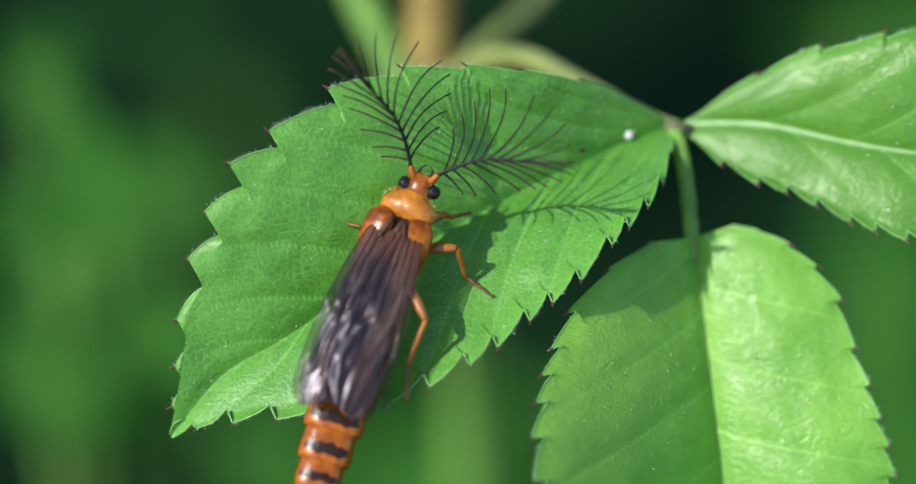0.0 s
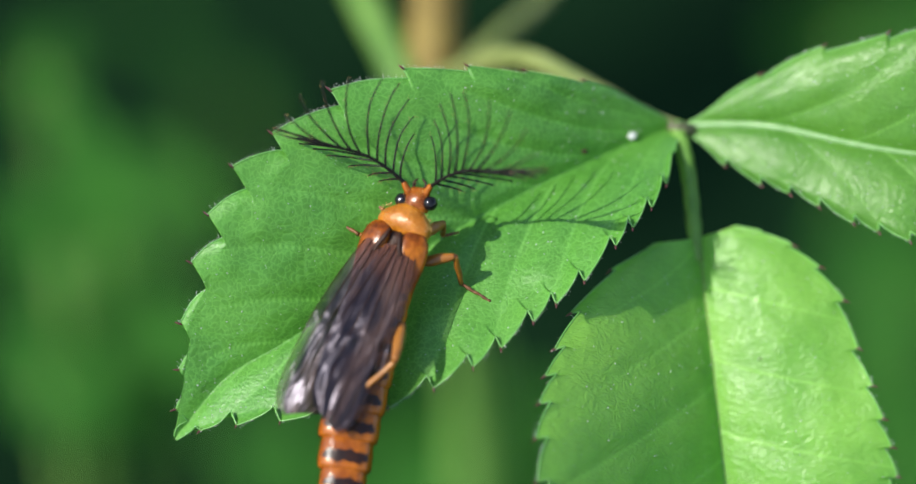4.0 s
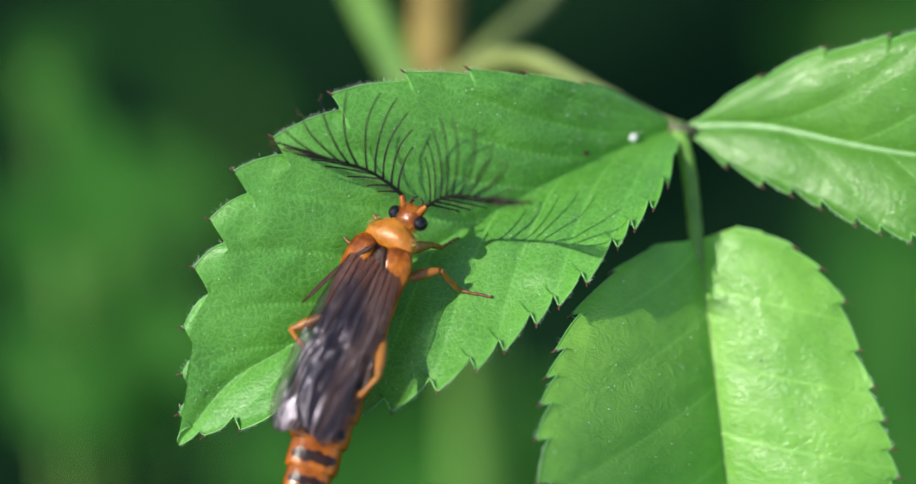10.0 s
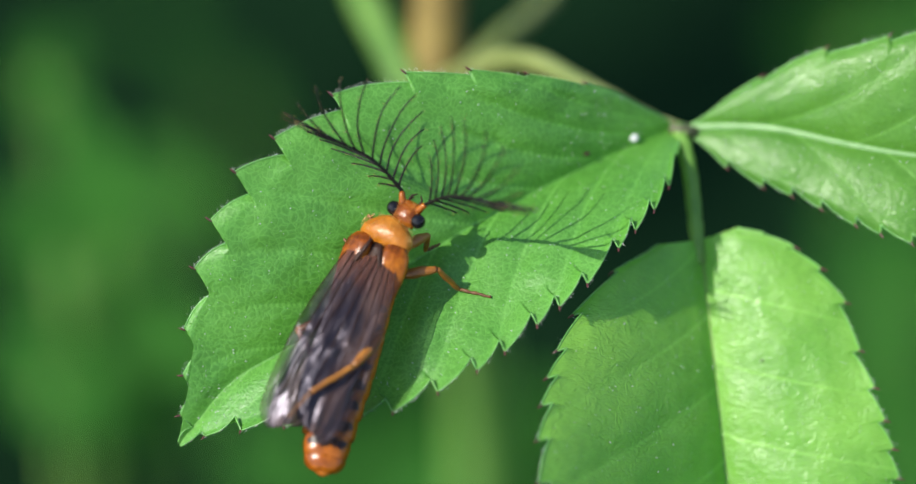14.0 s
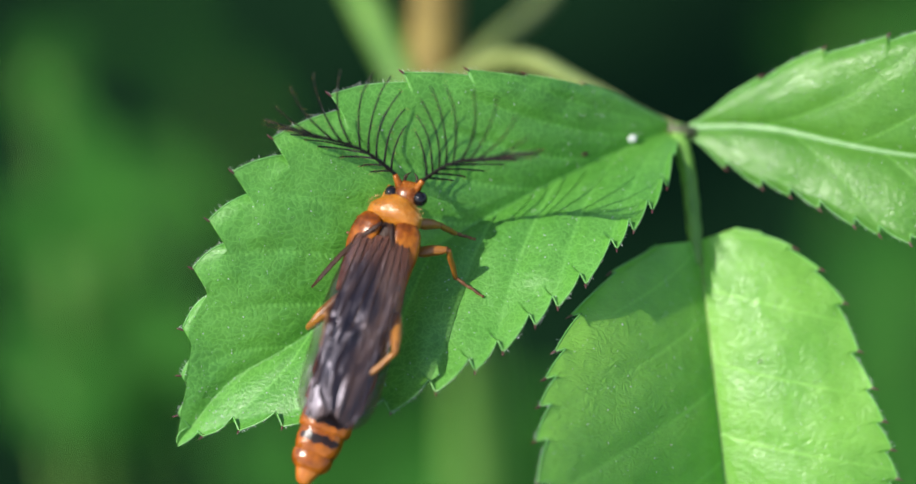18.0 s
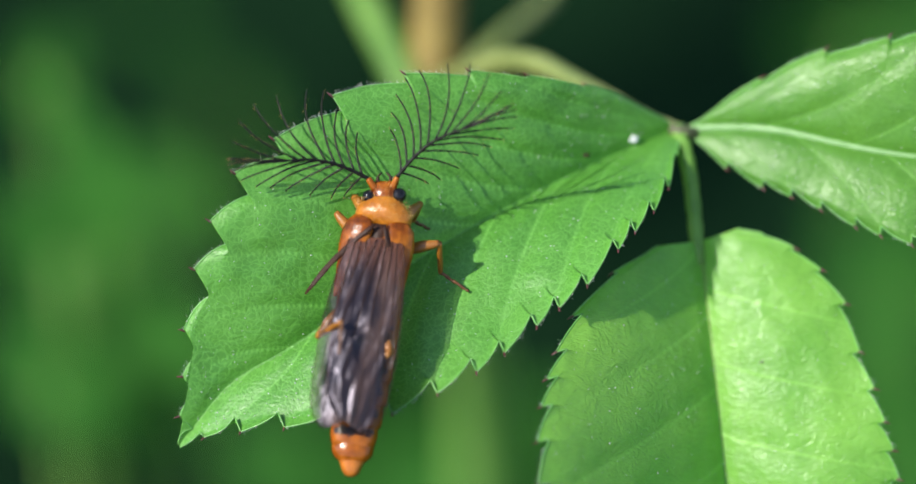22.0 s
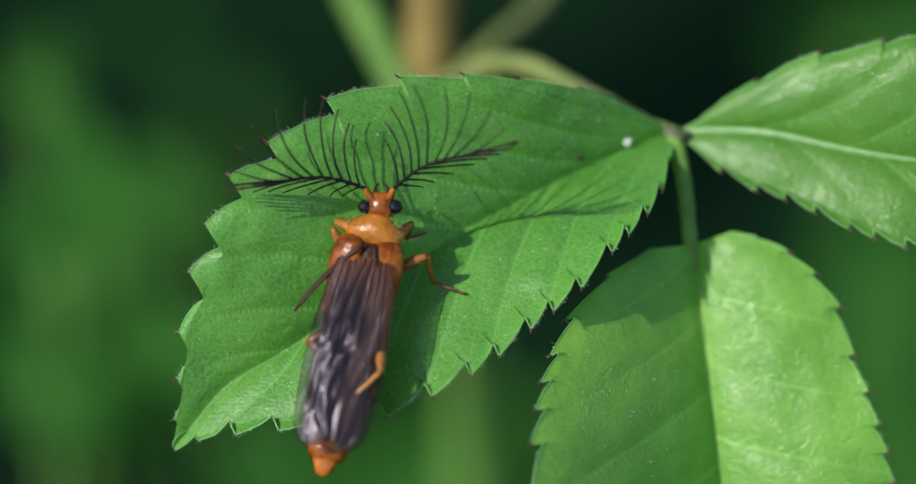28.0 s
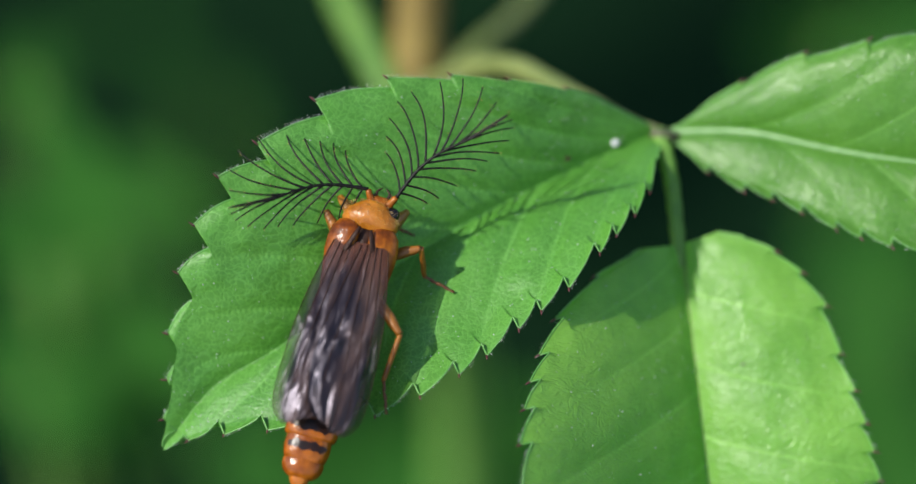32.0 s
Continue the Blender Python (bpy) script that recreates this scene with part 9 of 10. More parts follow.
    walk(LEGS_OF["middle", "left"][2], [
        (0, at(-3.06, -2.77, -1.4, -6.3, 86.2, 0)), (0.5, at(-2.67, -2.42, -1.77, 8.5, 83.3, 0)), (1, at(-2.94, -2.18, -2.07, 16, 82.1, 0)),
        (1.5, at(-2.21, -2.3, -1.8, 22.5, 81.4, 0)), (2, at(-3.35, -2.02, -1.32, 17.5, 86.9, 0)), (2.5, at(-3.37, -2.04, -1.3, 16.6, 87, 0)),
        (3, at(-3.15, -1.83, -1.41, 25.1, 86.1, 0)), (3.5, at(-3.41, -2.25, -1.06, 10.4, 88.2, 0)), (5.5, at(-3.03, -2.16, -0.68, -163.8, 89.9, 180)),
        (6, at(-2.9, -2.33, -0.69, -169.2, 89.9, 180)), (6.5, at(-2.64, -2.27, -0.83, 15.9, 89.2, 0)), (7, at(-2.82, -2.38, -0.72, 9.4, 89.9, 0)),
        (7.5, at(-2.8, -2.38, -0.74, 9.5, 89.8, 0)), (8, at(-2.9, -2.36, -0.7, 9.8, 90, 0)), (8.5, at(-2.79, -2.32, -0.77, 12.1, 89.6, 0)),
        (9, at(-2.6, -2.49, -0.8, 5.8, 89.3, 0)), (9.5, at(-2.76, -2.43, -0.76, 7.7, 89.7, 0)), (10, at(-2.88, -2.04, -0.83, 22.1, 89.2, 0)),
        (10.5, at(-3.02, -2.18, -0.73, 15.6, 89.9, 0)), (11, at(-2.87, -1.93, -0.88, 26.1, 88.9, 0)), (11.5, at(-2.72, -1.95, -0.96, 27.9, 88.3, 0)),
        (12, at(-2.76, -2.05, -0.91, 23.8, 88.7, 0)), (12.5, at(-2.6, -2.12, -0.96, 23.4, 88.3, 0)), (13, at(-2.75, -2.21, -0.86, 17.2, 89, 0)),
        (13.5, at(-2.59, -2.31, -0.9, 15.2, 88.7, 0)), (14, at(-2.55, -2.15, -0.98, 23, 88.1, 0)), (14.5, at(-2.44, -2, -1.12, 32.4, 86.9, 0)),
        (16.5, at(-2.64, -2.27, -0.92, 15.9, 88.6, 0)), (17, at(-2.77, -2.07, -0.94, 22.7, 88.5, 0)), (17.5, at(-2.33, -2.42, -1.17, 12.4, 86.7, 0)),
        (18, at(-2.36, -2.6, -1.27, -0.2, 86, 0)), (18.5, at(-1.67, -2.53, -1.45, 23.3, 82.1, 0)), (19, at(-2.52, -2.54, -1.14, 3.4, 87.2, 0)),
        (19.5, at(-2.58, -2.69, -1.28, -4.9, 86.3, 0)), (20, at(-1.75, -2.5, -1.65, 22.2, 80.6, 0)), (20.5, at(-2.18, -2.37, -1.71, 18.5, 82.1, 0)),
        (21, at(-2.16, -2.55, -1.75, 3.9, 82, 0)), (21.5, at(-2, -2.45, -1.8, 16.7, 80.7, 0)), (22, at(-1.68, -2.56, -1.77, 12.3, 79.5, 0)),
        (22.5, at(-1.87, -2.46, -1.81, 20.3, 79.9, 0)), (23, at(-1.8, -2.54, -1.77, 11.8, 80.2, 0)), (23.5, at(-2.01, -2.54, -1.75, 6.2, 81.5, 0)),
        (24, at(-1.93, -2.42, -1.81, 22.5, 80.1, 0)), (24.5, at(-1.94, -2.26, -1.88, 36.8, 78.2, 0)), (25, at(-2.07, -2.48, -1.74, 12.1, 81.6, 0)),
        (25.5, at(-2.08, -2.32, -1.79, 25.7, 80.8, 0)), (27.5, at(-1.79, -2.49, -1.71, 19.5, 80.4, 0)), (28, at(-1.96, -2.33, -1.76, 29.8, 80.2, 0)),
        (28.5, at(-1.86, -2.47, -1.73, 19.5, 80.6, 0)), (29, at(-1.85, -2.49, -1.74, 17.9, 80.4, 0)), (29.5, at(-2.16, -2.43, -1.75, 14.2, 81.9, 0)),
        (30, at(-1.9, -2.49, -1.78, 15.2, 80.5, 0)), (30.5, at(-1.74, -2.55, -1.79, 11.4, 79.7, 0)), (31, at(-1.68, -2.56, -1.81, 11.8, 79.1, 0)),
        (31.5, at(-1.64, -2.59, -1.82, 5.8, 78.9, 0)), (32, at(-1.75, -2.57, -1.85, 7.1, 79.3, 0)),])
    walk(LEGS_OF["hind", "right"][0], raised([
        (0, at(1.3, -4.6, -0.7, 138.7, -88.7, 180)), (0.5, at(1.3, -4.6, -0.7, 132.6, -84.9, 180)), (1, at(1.3, -4.6, -0.7, 117.1, -67.4, 180)),
        (3, at(1.3, -4.6, -0.7, 117.1, -67.4, 180)), (3.5, at(1.3, -4.6, -0.7, 120.2, -54.6, 180)), (5.5, at(1.3, -4.6, -0.7, 120.2, 13.1, 180)),
        (6, at(1.3, -4.6, -0.7, 117.1, -67.4, 180)), (7.5, at(1.3, -4.6, -0.7, 117.1, -67.4, 180)), (8, at(1.3, -4.6, -0.7, 120.2, 13.1, 180)),
        (9.5, at(1.3, -4.6, -0.7, 120.2, 13.1, 180)), (10, at(1.3, -4.6, -0.7, 121.2, -50, 180)), (10.5, at(1.3, -4.6, -0.7, 120.2, 13.1, 180)),
        (11.5, at(1.3, -4.6, -0.7, 120.2, 13.1, 180)), (12, at(1.3, -4.6, -0.7, 121.4, -41.2, 180)), (12.5, at(1.3, -4.6, -0.7, 117.1, -67.4, 180)),
        (13, at(1.3, -4.6, -0.7, 117.1, -67.4, 180)), (13.5, at(1.3, -4.6, -0.7, 120.2, 13.1, 180)), (14, at(1.3, -4.6, -0.7, 120.2, 13.1, 180)),
        (14.5, at(1.3, -4.6, -0.7, 117.1, -67.4, 180)), (16.5, at(1.3, -4.6, -0.7, 120.2, 13.1, 180)), (17, at(1.3, -4.6, -0.7, 120.2, 13.1, 180)),
        (17.5, at(1.3, -4.6, -0.7, 119.1, -18.8, 180)), (18, at(1.3, -4.6, -0.7, 121.2, -38.6, 180)), (18.5, at(1.3, -4.6, -0.7, 121.2, -50, 180)),
        (19, at(1.3, -4.6, -0.7, 138.7, -88.7, 180)), (19.5, at(1.3, -4.6, -0.7, 137.1, -87.7, 180)), (20, at(1.3, -4.6, -0.7, 120.2, 13.1, 180)),
        (20.5, at(1.3, -4.6, -0.7, 132.1, -71.1, 180)), (21, at(1.3, -4.6, -0.7, 130.6, -83.5, 180)), (21.5, at(1.3, -4.6, -0.7, 125, -66.5, 180)),
        (22, at(1.3, -4.6, -0.7, 121.2, -50, 180)), (22.5, at(1.3, -4.6, -0.7, 120.8, -52.2, 180)), (23, at(1.3, -4.6, -0.7, 120.2, -54.6, 180)),
        (23.5, at(1.3, -4.6, -0.7, 119.6, -57.2, 180)), (24, at(1.3, -4.6, -0.7, 118.8, -60.2, 180)), (24.5, at(1.3, -4.6, -0.7, 118, -63.5, 180)),
        (25, at(1.3, -4.6, -0.7, 117.1, -67.4, 180)), (25.5, at(1.3, -4.6, -0.7, 120.2, -54.6, 180)), (27.5, at(1.3, -4.6, -0.7, 120.2, 13.1, 180)),
        (28, at(1.3, -4.6, -0.7, 120.8, -35.6, 180)), (28.5, at(1.3, -4.6, -0.7, 138.7, -88.7, 180)), (32, at(1.3, -4.6, -0.7, 138.7, -88.7, 180)),], up=1.65, back=RIGHT_BACK, out=RIGHT_OUT))
    walk(LEGS_OF["hind", "right"][1], raised([
        (0, at(3.7, -6.71, -0.65, -67.4, 18.5, 0)), (0.5, at(3.46, -6.95, -0.51, -60.8, 33.7, 0)), (1, at(2.65, -7.45, -0.14, -51.4, 34.7, 0)),
        (3, at(2.65, -7.45, -0.14, -51.4, 34.7, 0)), (3.5, at(2.61, -7.36, 0.23, -52.5, 50.5, 0)), (5.5, at(0.94, -7.36, 0.87, 127.7, 52.4, 180)),
        (6, at(2.65, -7.45, -0.14, -51.4, 34.7, 0)), (7.5, at(2.65, -7.45, -0.14, -51.4, 34.7, 0)), (8, at(0.94, -7.36, 0.87, 127.7, 52.4, 180)),
        (9.5, at(0.94, -7.36, 0.87, 127.7, 52.4, 180)), (10, at(2.57, -7.34, 0.36, -52.9, 59.3, 0)), (10.5, at(0.94, -7.36, 0.87, 127.7, 52.4, 180)),
        (11.5, at(0.94, -7.36, 0.87, 127.7, 52.4, 180)), (12, at(2.4, -7.33, 0.56, -52.7, 77.8, 0)), (12.5, at(2.65, -7.45, -0.14, -51.4, 34.7, 0)),
        (13, at(2.65, -7.45, -0.14, -51.4, 34.7, 0)), (13.5, at(0.94, -7.36, 0.87, 127.7, 52.4, 180)), (14, at(0.94, -7.36, 0.87, 127.7, 52.4, 180)),
        (14.5, at(2.65, -7.45, -0.14, -51.4, 34.7, 0)), (16.5, at(0.94, -7.36, 0.87, 127.7, 52.4, 180)), (17, at(0.94, -7.36, 0.87, 127.7, 52.4, 180)),
        (17.5, at(1.8, -7.4, 0.77, 129, 75, 180)), (18, at(2.33, -7.34, 0.59, -52.4, 82.4, 0)), (18.5, at(2.57, -7.34, 0.36, -52.9, 59.3, 0)),
        (19, at(3.7, -6.71, -0.65, -67.4, 18.5, 0)), (19.5, at(3.64, -6.78, -0.61, -65.5, 24.9, 0)), (20, at(0.94, -7.36, 0.87, 127.7, 52.4, 180)),
        (20.5, at(3.33, -6.97, 0, -58.6, 52.4, 0)), (21, at(3.37, -7.03, -0.46, -59.1, 35.5, 0)), (21.5, at(2.98, -7.22, 0.03, -54.5, 48.2, 0)),
        (22, at(2.57, -7.34, 0.36, -52.9, 59.3, 0)), (22.5, at(2.59, -7.35, 0.3, -52.8, 54.8, 0)), (23, at(2.61, -7.36, 0.23, -52.5, 50.5, 0)),
        (23.5, at(2.63, -7.38, 0.16, -52.3, 46.3, 0)), (24, at(2.64, -7.4, 0.07, -52, 42.2, 0)), (24.5, at(2.64, -7.43, -0.03, -51.7, 38.4, 0)),
        (25, at(2.65, -7.45, -0.14, -51.4, 34.7, 0)), (25.5, at(2.61, -7.36, 0.23, -52.5, 50.5, 0)), (27.5, at(0.94, -7.36, 0.87, 127.7, 52.4, 180)),
        (28, at(2.25, -7.35, 0.63, -52.1, 87, 0)), (28.5, at(3.7, -6.71, -0.65, -67.4, 18.5, 0)), (32, at(3.7, -6.71, -0.65, -67.4, 18.5, 0)),], up=1.65, back=RIGHT_BACK, out=RIGHT_OUT))
    walk(LEGS_OF["hind", "right"][2], raised([
        (0, at(3.29, -9.85, -1.89, -69.1, -82.1, 0)), (0.5, at(2.54, -9.92, -1.88, 13.1, -87, -90)), (1, at(1.44, -10.1, -1.89, 1.5, -87.1, -90)),
        (3, at(1.44, -10.1, -1.89, 1.5, -87.1, -90)), (3.5, at(1.02, -10.06, -1.08, -3, -89.1, -90)), (5.5, at(-0.71, -10.06, 2.14, 111.2, 71.6, 180)),
        (6, at(1.44, -10.1, -1.89, 1.5, -87.1, -90)), (7.5, at(1.44, -10.1, -1.89, 1.5, -87.1, -90)), (8, at(-0.71, -10.06, 2.14, 111.2, 71.6, 180)),
        (9.5, at(-0.71, -10.06, 2.14, 111.2, 71.6, 180)), (10, at(0.81, -10.05, -0.68, 174.8, -90, 90)), (10.5, at(-0.71, -10.06, 2.14, 111.2, 71.6, 180)),
        (11.5, at(-0.71, -10.06, 2.14, 111.2, 71.6, 180)), (12, at(0.38, -10.03, 0.12, 170.4, -88, 90)), (12.5, at(1.44, -10.1, -1.89, 1.5, -87.1, -90)),
        (13, at(1.44, -10.1, -1.89, 1.5, -87.1, -90)), (13.5, at(-0.71, -10.06, 2.14, 111.2, 71.6, 180)), (14, at(-0.71, -10.06, 2.14, 111.2, 71.6, 180)),
        (14.5, at(1.44, -10.1, -1.89, 1.5, -87.1, -90)), (16.5, at(-0.71, -10.06, 2.14, 111.2, 71.6, 180)), (17, at(-0.71, -10.06, 2.14, 111.2, 71.6, 180)),
        (17.5, at(-0.27, -10.04, 1.33, 164, -85, 90)), (18, at(0.28, -10.03, 0.32, 169.3, -87.5, 90)), (18.5, at(0.81, -10.05, -0.68, 174.8, -90, 90)),
        (19, at(3.29, -9.85, -1.89, -69.1, -82.1, 0)), (19.5, at(3.05, -9.87, -1.89, -71.4, -81, 0)), (20, at(-0.71, -10.06, 2.14, 111.2, 71.6, 180)),
        (20.5, at(1.93, -9.88, -1.08, 6.8, -89, -90)), (21, at(2.36, -9.95, -1.88, 11.2, -87.1, -90)), (21.5, at(1.51, -9.99, -1.28, 2.3, -88.6, -90)),
        (22, at(0.81, -10.05, -0.68, 174.8, -90, 90)), (22.5, at(0.91, -10.06, -0.88, -4.1, -89.6, -90)), (23, at(1.02, -10.06, -1.08, -3, -89.1, -90)),
        (23.5, at(1.12, -10.07, -1.28, -1.8, -88.6, -90)), (24, at(1.23, -10.08, -1.48, -0.7, -88.1, -90)), (24.5, at(1.34, -10.09, -1.68, 0.4, -87.6, -90)),
        (25, at(1.44, -10.1, -1.89, 1.5, -87.1, -90)), (25.5, at(1.02, -10.06, -1.08, -3, -89.1, -90)), (27.5, at(-0.71, -10.06, 2.14, 111.2, 71.6, 180)),
        (28, at(0.17, -10.03, 0.52, 168.2, -87, 90)), (28.5, at(3.29, -9.85, -1.89, -69.1, -82.1, 0)), (32, at(3.29, -9.85, -1.89, -69.1, -82.1, 0)),], up=1.65, back=RIGHT_BACK, out=RIGHT_OUT))
    walk(LEGS_OF["hind", "left"][0], raised([
        (0, at(-1.3, -4.6, -0.7, 121.8, 74.8, 180)), (0.5, at(-1.3, -4.6, -0.7, 147.6, 87, 180)), (1, at(-1.3, -4.6, -0.7, -57.5, 82.9, 0)),
        (1.5, at(-1.3, -4.6, -0.7, -57.5, 82.9, 0)), (2, at(-1.3, -4.6, -0.7, 117.1, 67.4, 180)), (8, at(-1.3, -4.6, -0.7, 117.1, 67.4, 180)),
        (8.5, at(-1.3, -4.6, -0.7, -57.5, 82.9, 0)), (9.5, at(-1.3, -4.6, -0.7, -57.5, 82.9, 0)), (10, at(-1.3, -4.6, -0.7, -35.1, 84.2, 0)),
        (11, at(-1.3, -4.6, -0.7, -35.1, 84.2, 0)), (11.5, at(-1.3, -4.6, -0.7, 139.8, 70.5, 180)), (12, at(-1.3, -4.6, -0.7, 117.1, 67.4, 180)),
        (12.5, at(-1.3, -4.6, -0.7, 126.6, 64.3, 180)), (13, at(-1.3, -4.6, -0.7, 134.9, 66.6, 180)), (13.5, at(-1.3, -4.6, -0.7, 141.6, 72.6, 180)),
        (14, at(-1.3, -4.6, -0.7, 145.6, 81.7, 180)), (14.5, at(-1.3, -4.6, -0.7, -34.1, 88, 0)), (16.5, at(-1.3, -4.6, -0.7, -57.5, 82.9, 0)),
        (18, at(-1.3, -4.6, -0.7, -57.5, 82.9, 0)), (18.5, at(-1.3, -4.6, -0.7, 146.3, 86.8, 180)), (19, at(-1.3, -4.6, -0.7, 121.8, 74.8, 180)),
        (19.5, at(-1.3, -4.6, -0.7, 121.2, 74.1, 180)), (20, at(-1.3, -4.6, -0.7, 120.7, 73.3, 180)), (20.5, at(-1.3, -4.6, -0.7, 120.1, 72.5, 180)),
        (21, at(-1.3, -4.6, -0.7, 119.5, 71.6, 180)), (21.5, at(-1.3, -4.6, -0.7, 118.4, 69.6, 180)), (22, at(-1.3, -4.6, -0.7, -57.5, 82.9, 0)),
        (24, at(-1.3, -4.6, -0.7, -57.5, 82.9, 0)), (24.5, at(-1.3, -4.6, -0.7, 117.1, 67.4, 180)), (25.5, at(-1.3, -4.6, -0.7, 117.1, 67.4, 180)),
        (27.5, at(-1.3, -4.6, -0.7, -57.5, 82.9, 0)), (28, at(-1.3, -4.6, -0.7, -35.1, 84.2, 0)), (28.5, at(-1.3, -4.6, -0.7, 121.8, 74.8, 180)),
        (32, at(-1.3, -4.6, -0.7, 121.8, 74.8, 180)),], up=1.95, back=LEFT_BACK, out=LEFT_OUT))
    walk(LEGS_OF["hind", "left"][1], raised([
        (0, at(-2.93, -7.32, -0.26, -53.4, -36.7, 0)), (0.5, at(-4, -6.32, -0.56, 145.6, -78.4, 180)), (1, at(-3, -7.3, -0.91, -165.9, -36.9, 180)),
        (1.5, at(-3, -7.3, -0.91, -165.9, -36.9, 180)), (2, at(-2.65, -7.45, -0.14, -51.4, -34.7, 0)), (8, at(-2.65, -7.45, -0.14, -51.4, -34.7, 0)),
        (8.5, at(-3, -7.3, -0.91, -165.9, -36.9, 180)), (9.5, at(-3, -7.3, -0.91, -165.9, -36.9, 180)), (10, at(-3.91, -6.44, -0.97, 154.8, -64.2, 180)),
        (11, at(-3.91, -6.44, -0.97, 154.8, -64.2, 180)), (11.5, at(-3.6, -6.67, 0.12, -43.1, -69.9, 0)), (12, at(-2.65, -7.45, -0.14, -51.4, -34.7, 0)),
        (12.5, at(-3.02, -7.17, 0.13, -47.9, -46, 0)), (13, at(-3.37, -6.87, 0.2, -45.2, -59.2, 0)), (13.5, at(-3.69, -6.59, 0.05, -42.1, -74.9, 0)),
        (14, at(-3.91, -6.41, -0.32, 142.9, -87.5, 180)), (14.5, at(-3.95, -6.39, -0.79, 150.8, -70.3, 180)), (16.5, at(-3, -7.3, -0.91, -165.9, -36.9, 180)),
        (18, at(-3, -7.3, -0.91, -165.9, -36.9, 180)), (18.5, at(-3.96, -6.38, -0.55, 146.5, -78.6, 180)), (19, at(-2.93, -7.32, -0.26, -53.4, -36.7, 0)),
        (19.5, at(-2.9, -7.34, -0.25, -53.1, -36.5, 0)), (20, at(-2.86, -7.35, -0.23, -52.9, -36.3, 0)), (20.5, at(-2.83, -7.37, -0.22, -52.6, -36.1, 0)),
        (21, at(-2.8, -7.38, -0.2, -52.3, -35.9, 0)), (21.5, at(-2.72, -7.42, -0.17, -51.8, -35.3, 0)), (22, at(-3, -7.3, -0.91, -165.9, -36.9, 180)),
        (24, at(-3, -7.3, -0.91, -165.9, -36.9, 180)), (24.5, at(-2.65, -7.45, -0.14, -51.4, -34.7, 0)), (25.5, at(-2.65, -7.45, -0.14, -51.4, -34.7, 0)),
        (27.5, at(-3, -7.3, -0.91, -165.9, -36.9, 180)), (28, at(-3.91, -6.44, -0.97, 154.8, -64.2, 180)), (28.5, at(-2.93, -7.32, -0.26, -53.4, -36.7, 0)),
        (32, at(-2.93, -7.32, -0.26, -53.4, -36.7, 0)),], up=1.95, back=LEFT_BACK, out=LEFT_OUT))
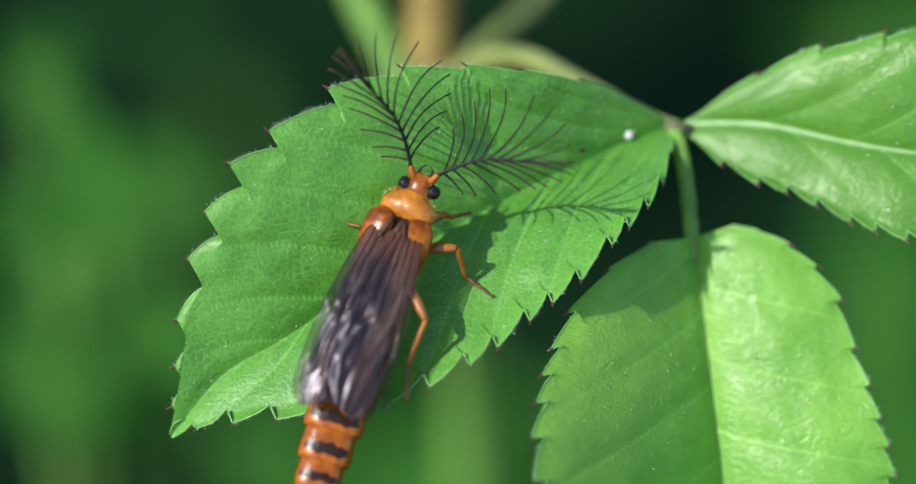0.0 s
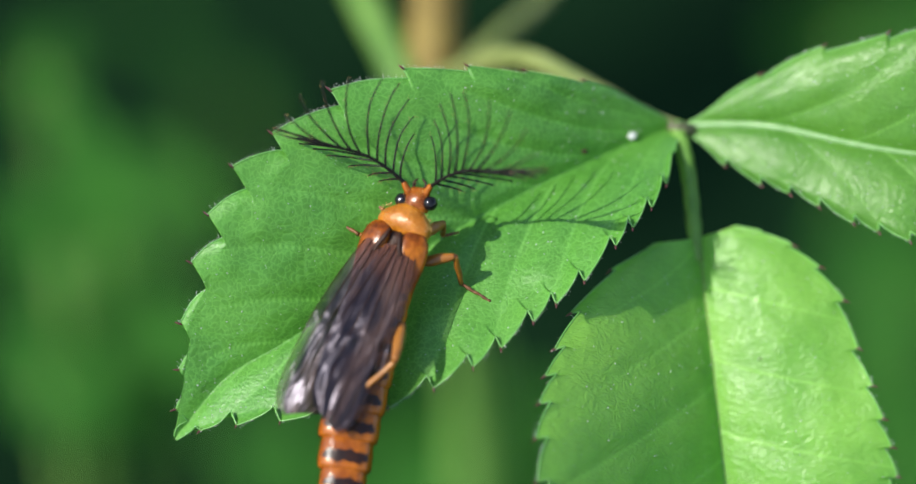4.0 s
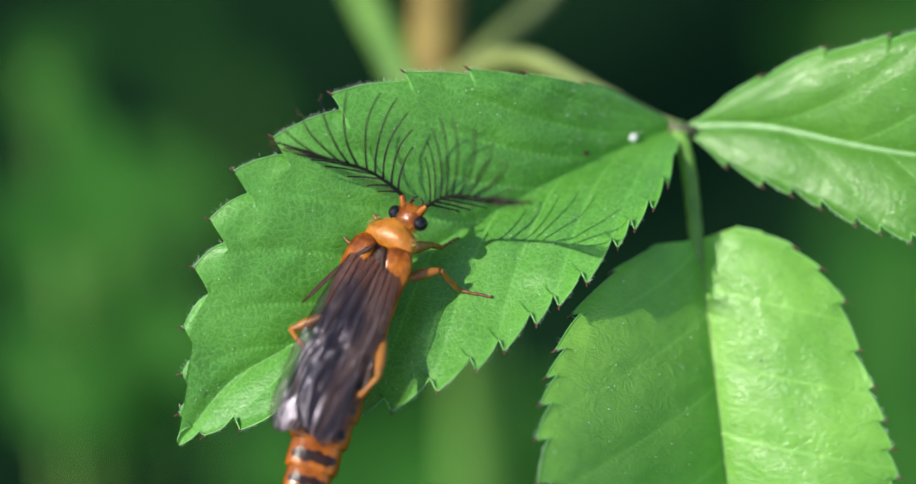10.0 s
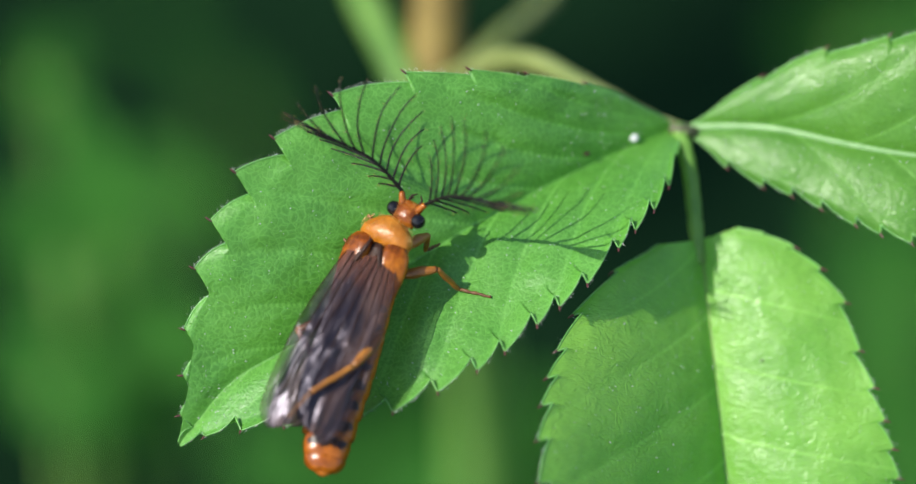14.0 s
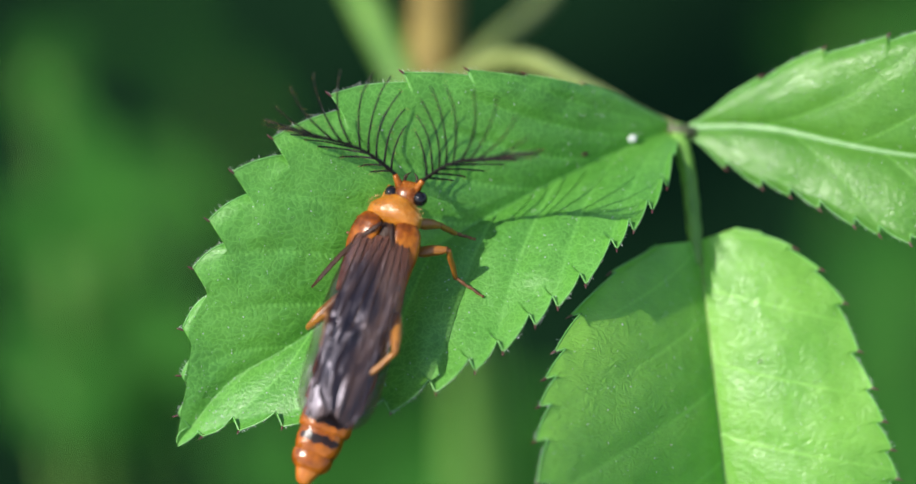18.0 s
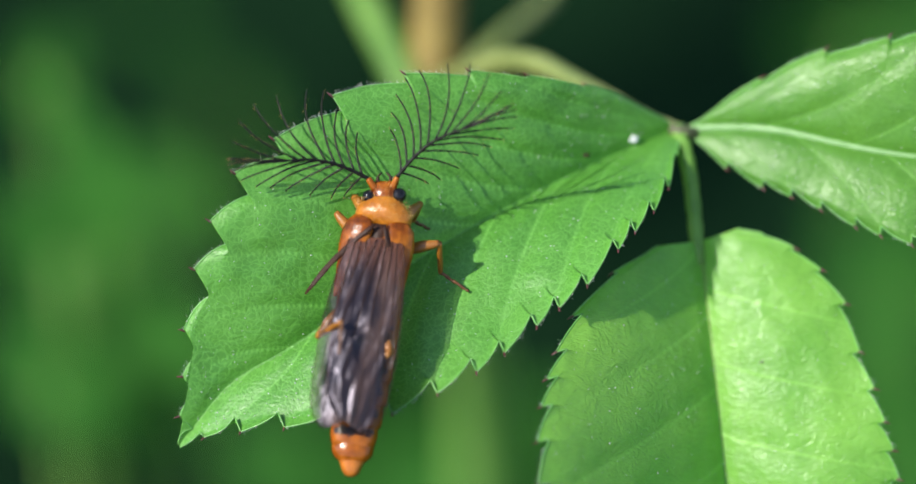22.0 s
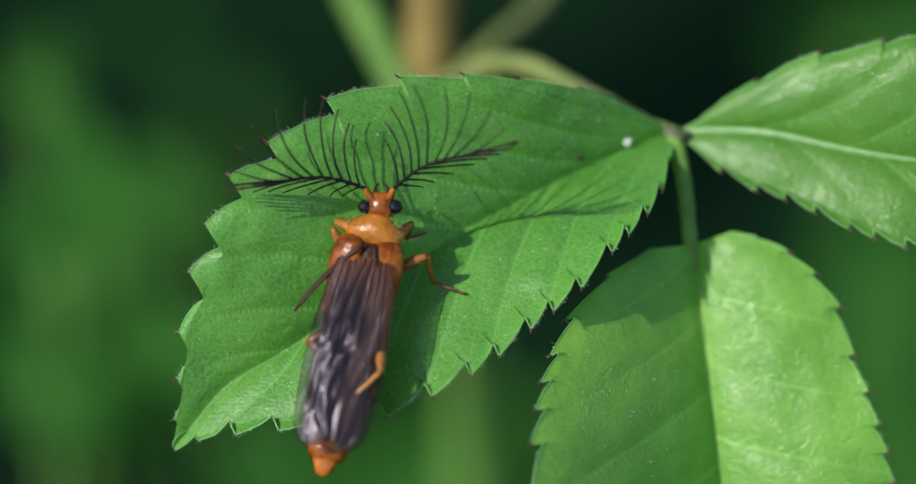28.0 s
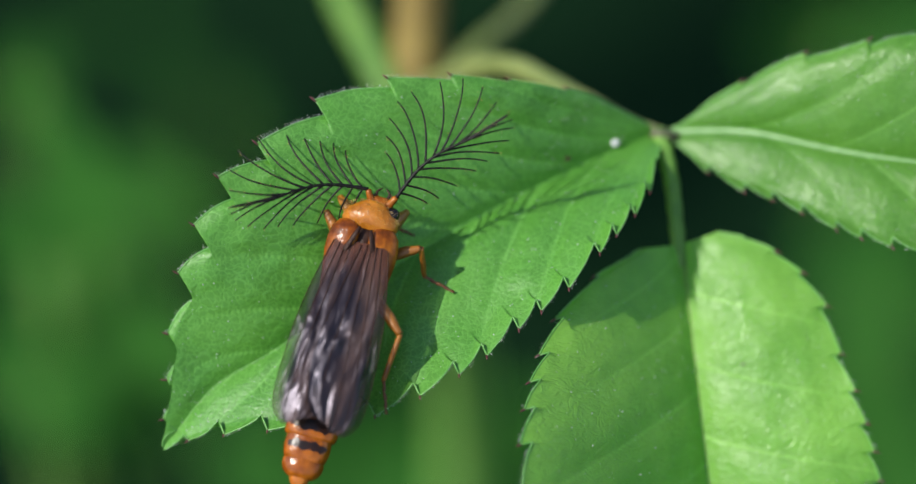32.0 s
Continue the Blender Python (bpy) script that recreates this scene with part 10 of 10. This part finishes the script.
    walk(LEGS_OF["hind", "left"][2], raised([
        (0, at(-1.72, -10.05, -1.88, -4.4, -87.1, -90)), (0.5, at(-1.25, -8.23, 0.01, -179.2, -87.7, 90)), (1, at(-1.03, -6.47, 1.73, -171.9, -78, 90)),
        (1.5, at(-1.03, -6.47, 1.73, -171.9, -78, 90)), (2, at(-1.44, -10.1, -1.89, -1.5, -87.1, -90)), (8, at(-1.44, -10.1, -1.89, -1.5, -87.1, -90)),
        (8.5, at(-1.03, -6.47, 1.73, -171.9, -78, 90)), (9.5, at(-1.03, -6.47, 1.73, -171.9, -78, 90)), (10, at(-1.14, -7.89, 0.37, -177.1, -86.2, 90)),
        (11, at(-1.14, -7.89, 0.37, -177.1, -86.2, 90)), (11.5, at(-1.27, -8.99, -0.74, 0.3, -89.9, -90)), (12, at(-1.44, -10.1, -1.89, -1.5, -87.1, -90)),
        (12.5, at(-1.38, -9.69, -1.46, -0.9, -88.1, -90)), (13, at(-1.31, -9.28, -1.03, -0.2, -89.1, -90)), (13.5, at(-1.26, -8.87, -0.61, -179.4, -89.7, 90)),
        (14, at(-1.2, -8.46, -0.2, -178.6, -88.4, 90)), (14.5, at(-1.15, -8.05, 0.21, -177.6, -86.9, 90)), (16.5, at(-1.03, -6.47, 1.73, -171.9, -78, 90)),
        (18, at(-1.03, -6.47, 1.73, -171.9, -78, 90)), (18.5, at(-1.18, -8.25, 0.01, -178.1, -87.7, 90)), (19, at(-1.72, -10.05, -1.88, -4.4, -87.1, -90)),
        (19.5, at(-1.68, -10.06, -1.88, -4, -87.1, -90)), (20, at(-1.65, -10.06, -1.88, -3.6, -87.1, -90)), (20.5, at(-1.61, -10.07, -1.88, -3.3, -87.1, -90)),
        (21, at(-1.58, -10.08, -1.88, -2.9, -87.1, -90)), (21.5, at(-1.51, -10.09, -1.89, -2.2, -87.1, -90)), (22, at(-1.03, -6.47, 1.73, -171.9, -78, 90)),
        (24, at(-1.03, -6.47, 1.73, -171.9, -78, 90)), (24.5, at(-1.44, -10.1, -1.89, -1.5, -87.1, -90)), (25.5, at(-1.44, -10.1, -1.89, -1.5, -87.1, -90)),
        (27.5, at(-1.03, -6.47, 1.73, -171.9, -78, 90)), (28, at(-1.14, -7.89, 0.37, -177.1, -86.2, 90)), (28.5, at(-1.72, -10.05, -1.88, -4.4, -87.1, -90)),
        (32, at(-1.72, -10.05, -1.88, -4.4, -87.1, -90)),], up=1.95, back=LEFT_BACK, out=LEFT_OUT))
    def swing(angle):
        return Matrix.Translation((0.015, 0.008, -0.003)) @ pose(0, 0, 0, 0, 0, angle) @ Matrix.Translation((-0.015, -0.008, 0.003))

    walk(leaf_1, [(0.0, swing(-0.42)), (2.0, swing(-0.3)), (3.5, swing(-0.25)), (6.0, swing(0)), (9.0, swing(0.2)), (12.0, swing(0.33)), (14.5, swing(0.25)),
                  (19.0, swing(0.2)), (23.0, swing(0.27)), (25.5, swing(0.15)), (28.0, swing(0.25)), (30.0, swing(0.2)), (32.0, swing(0.1))])


motions()
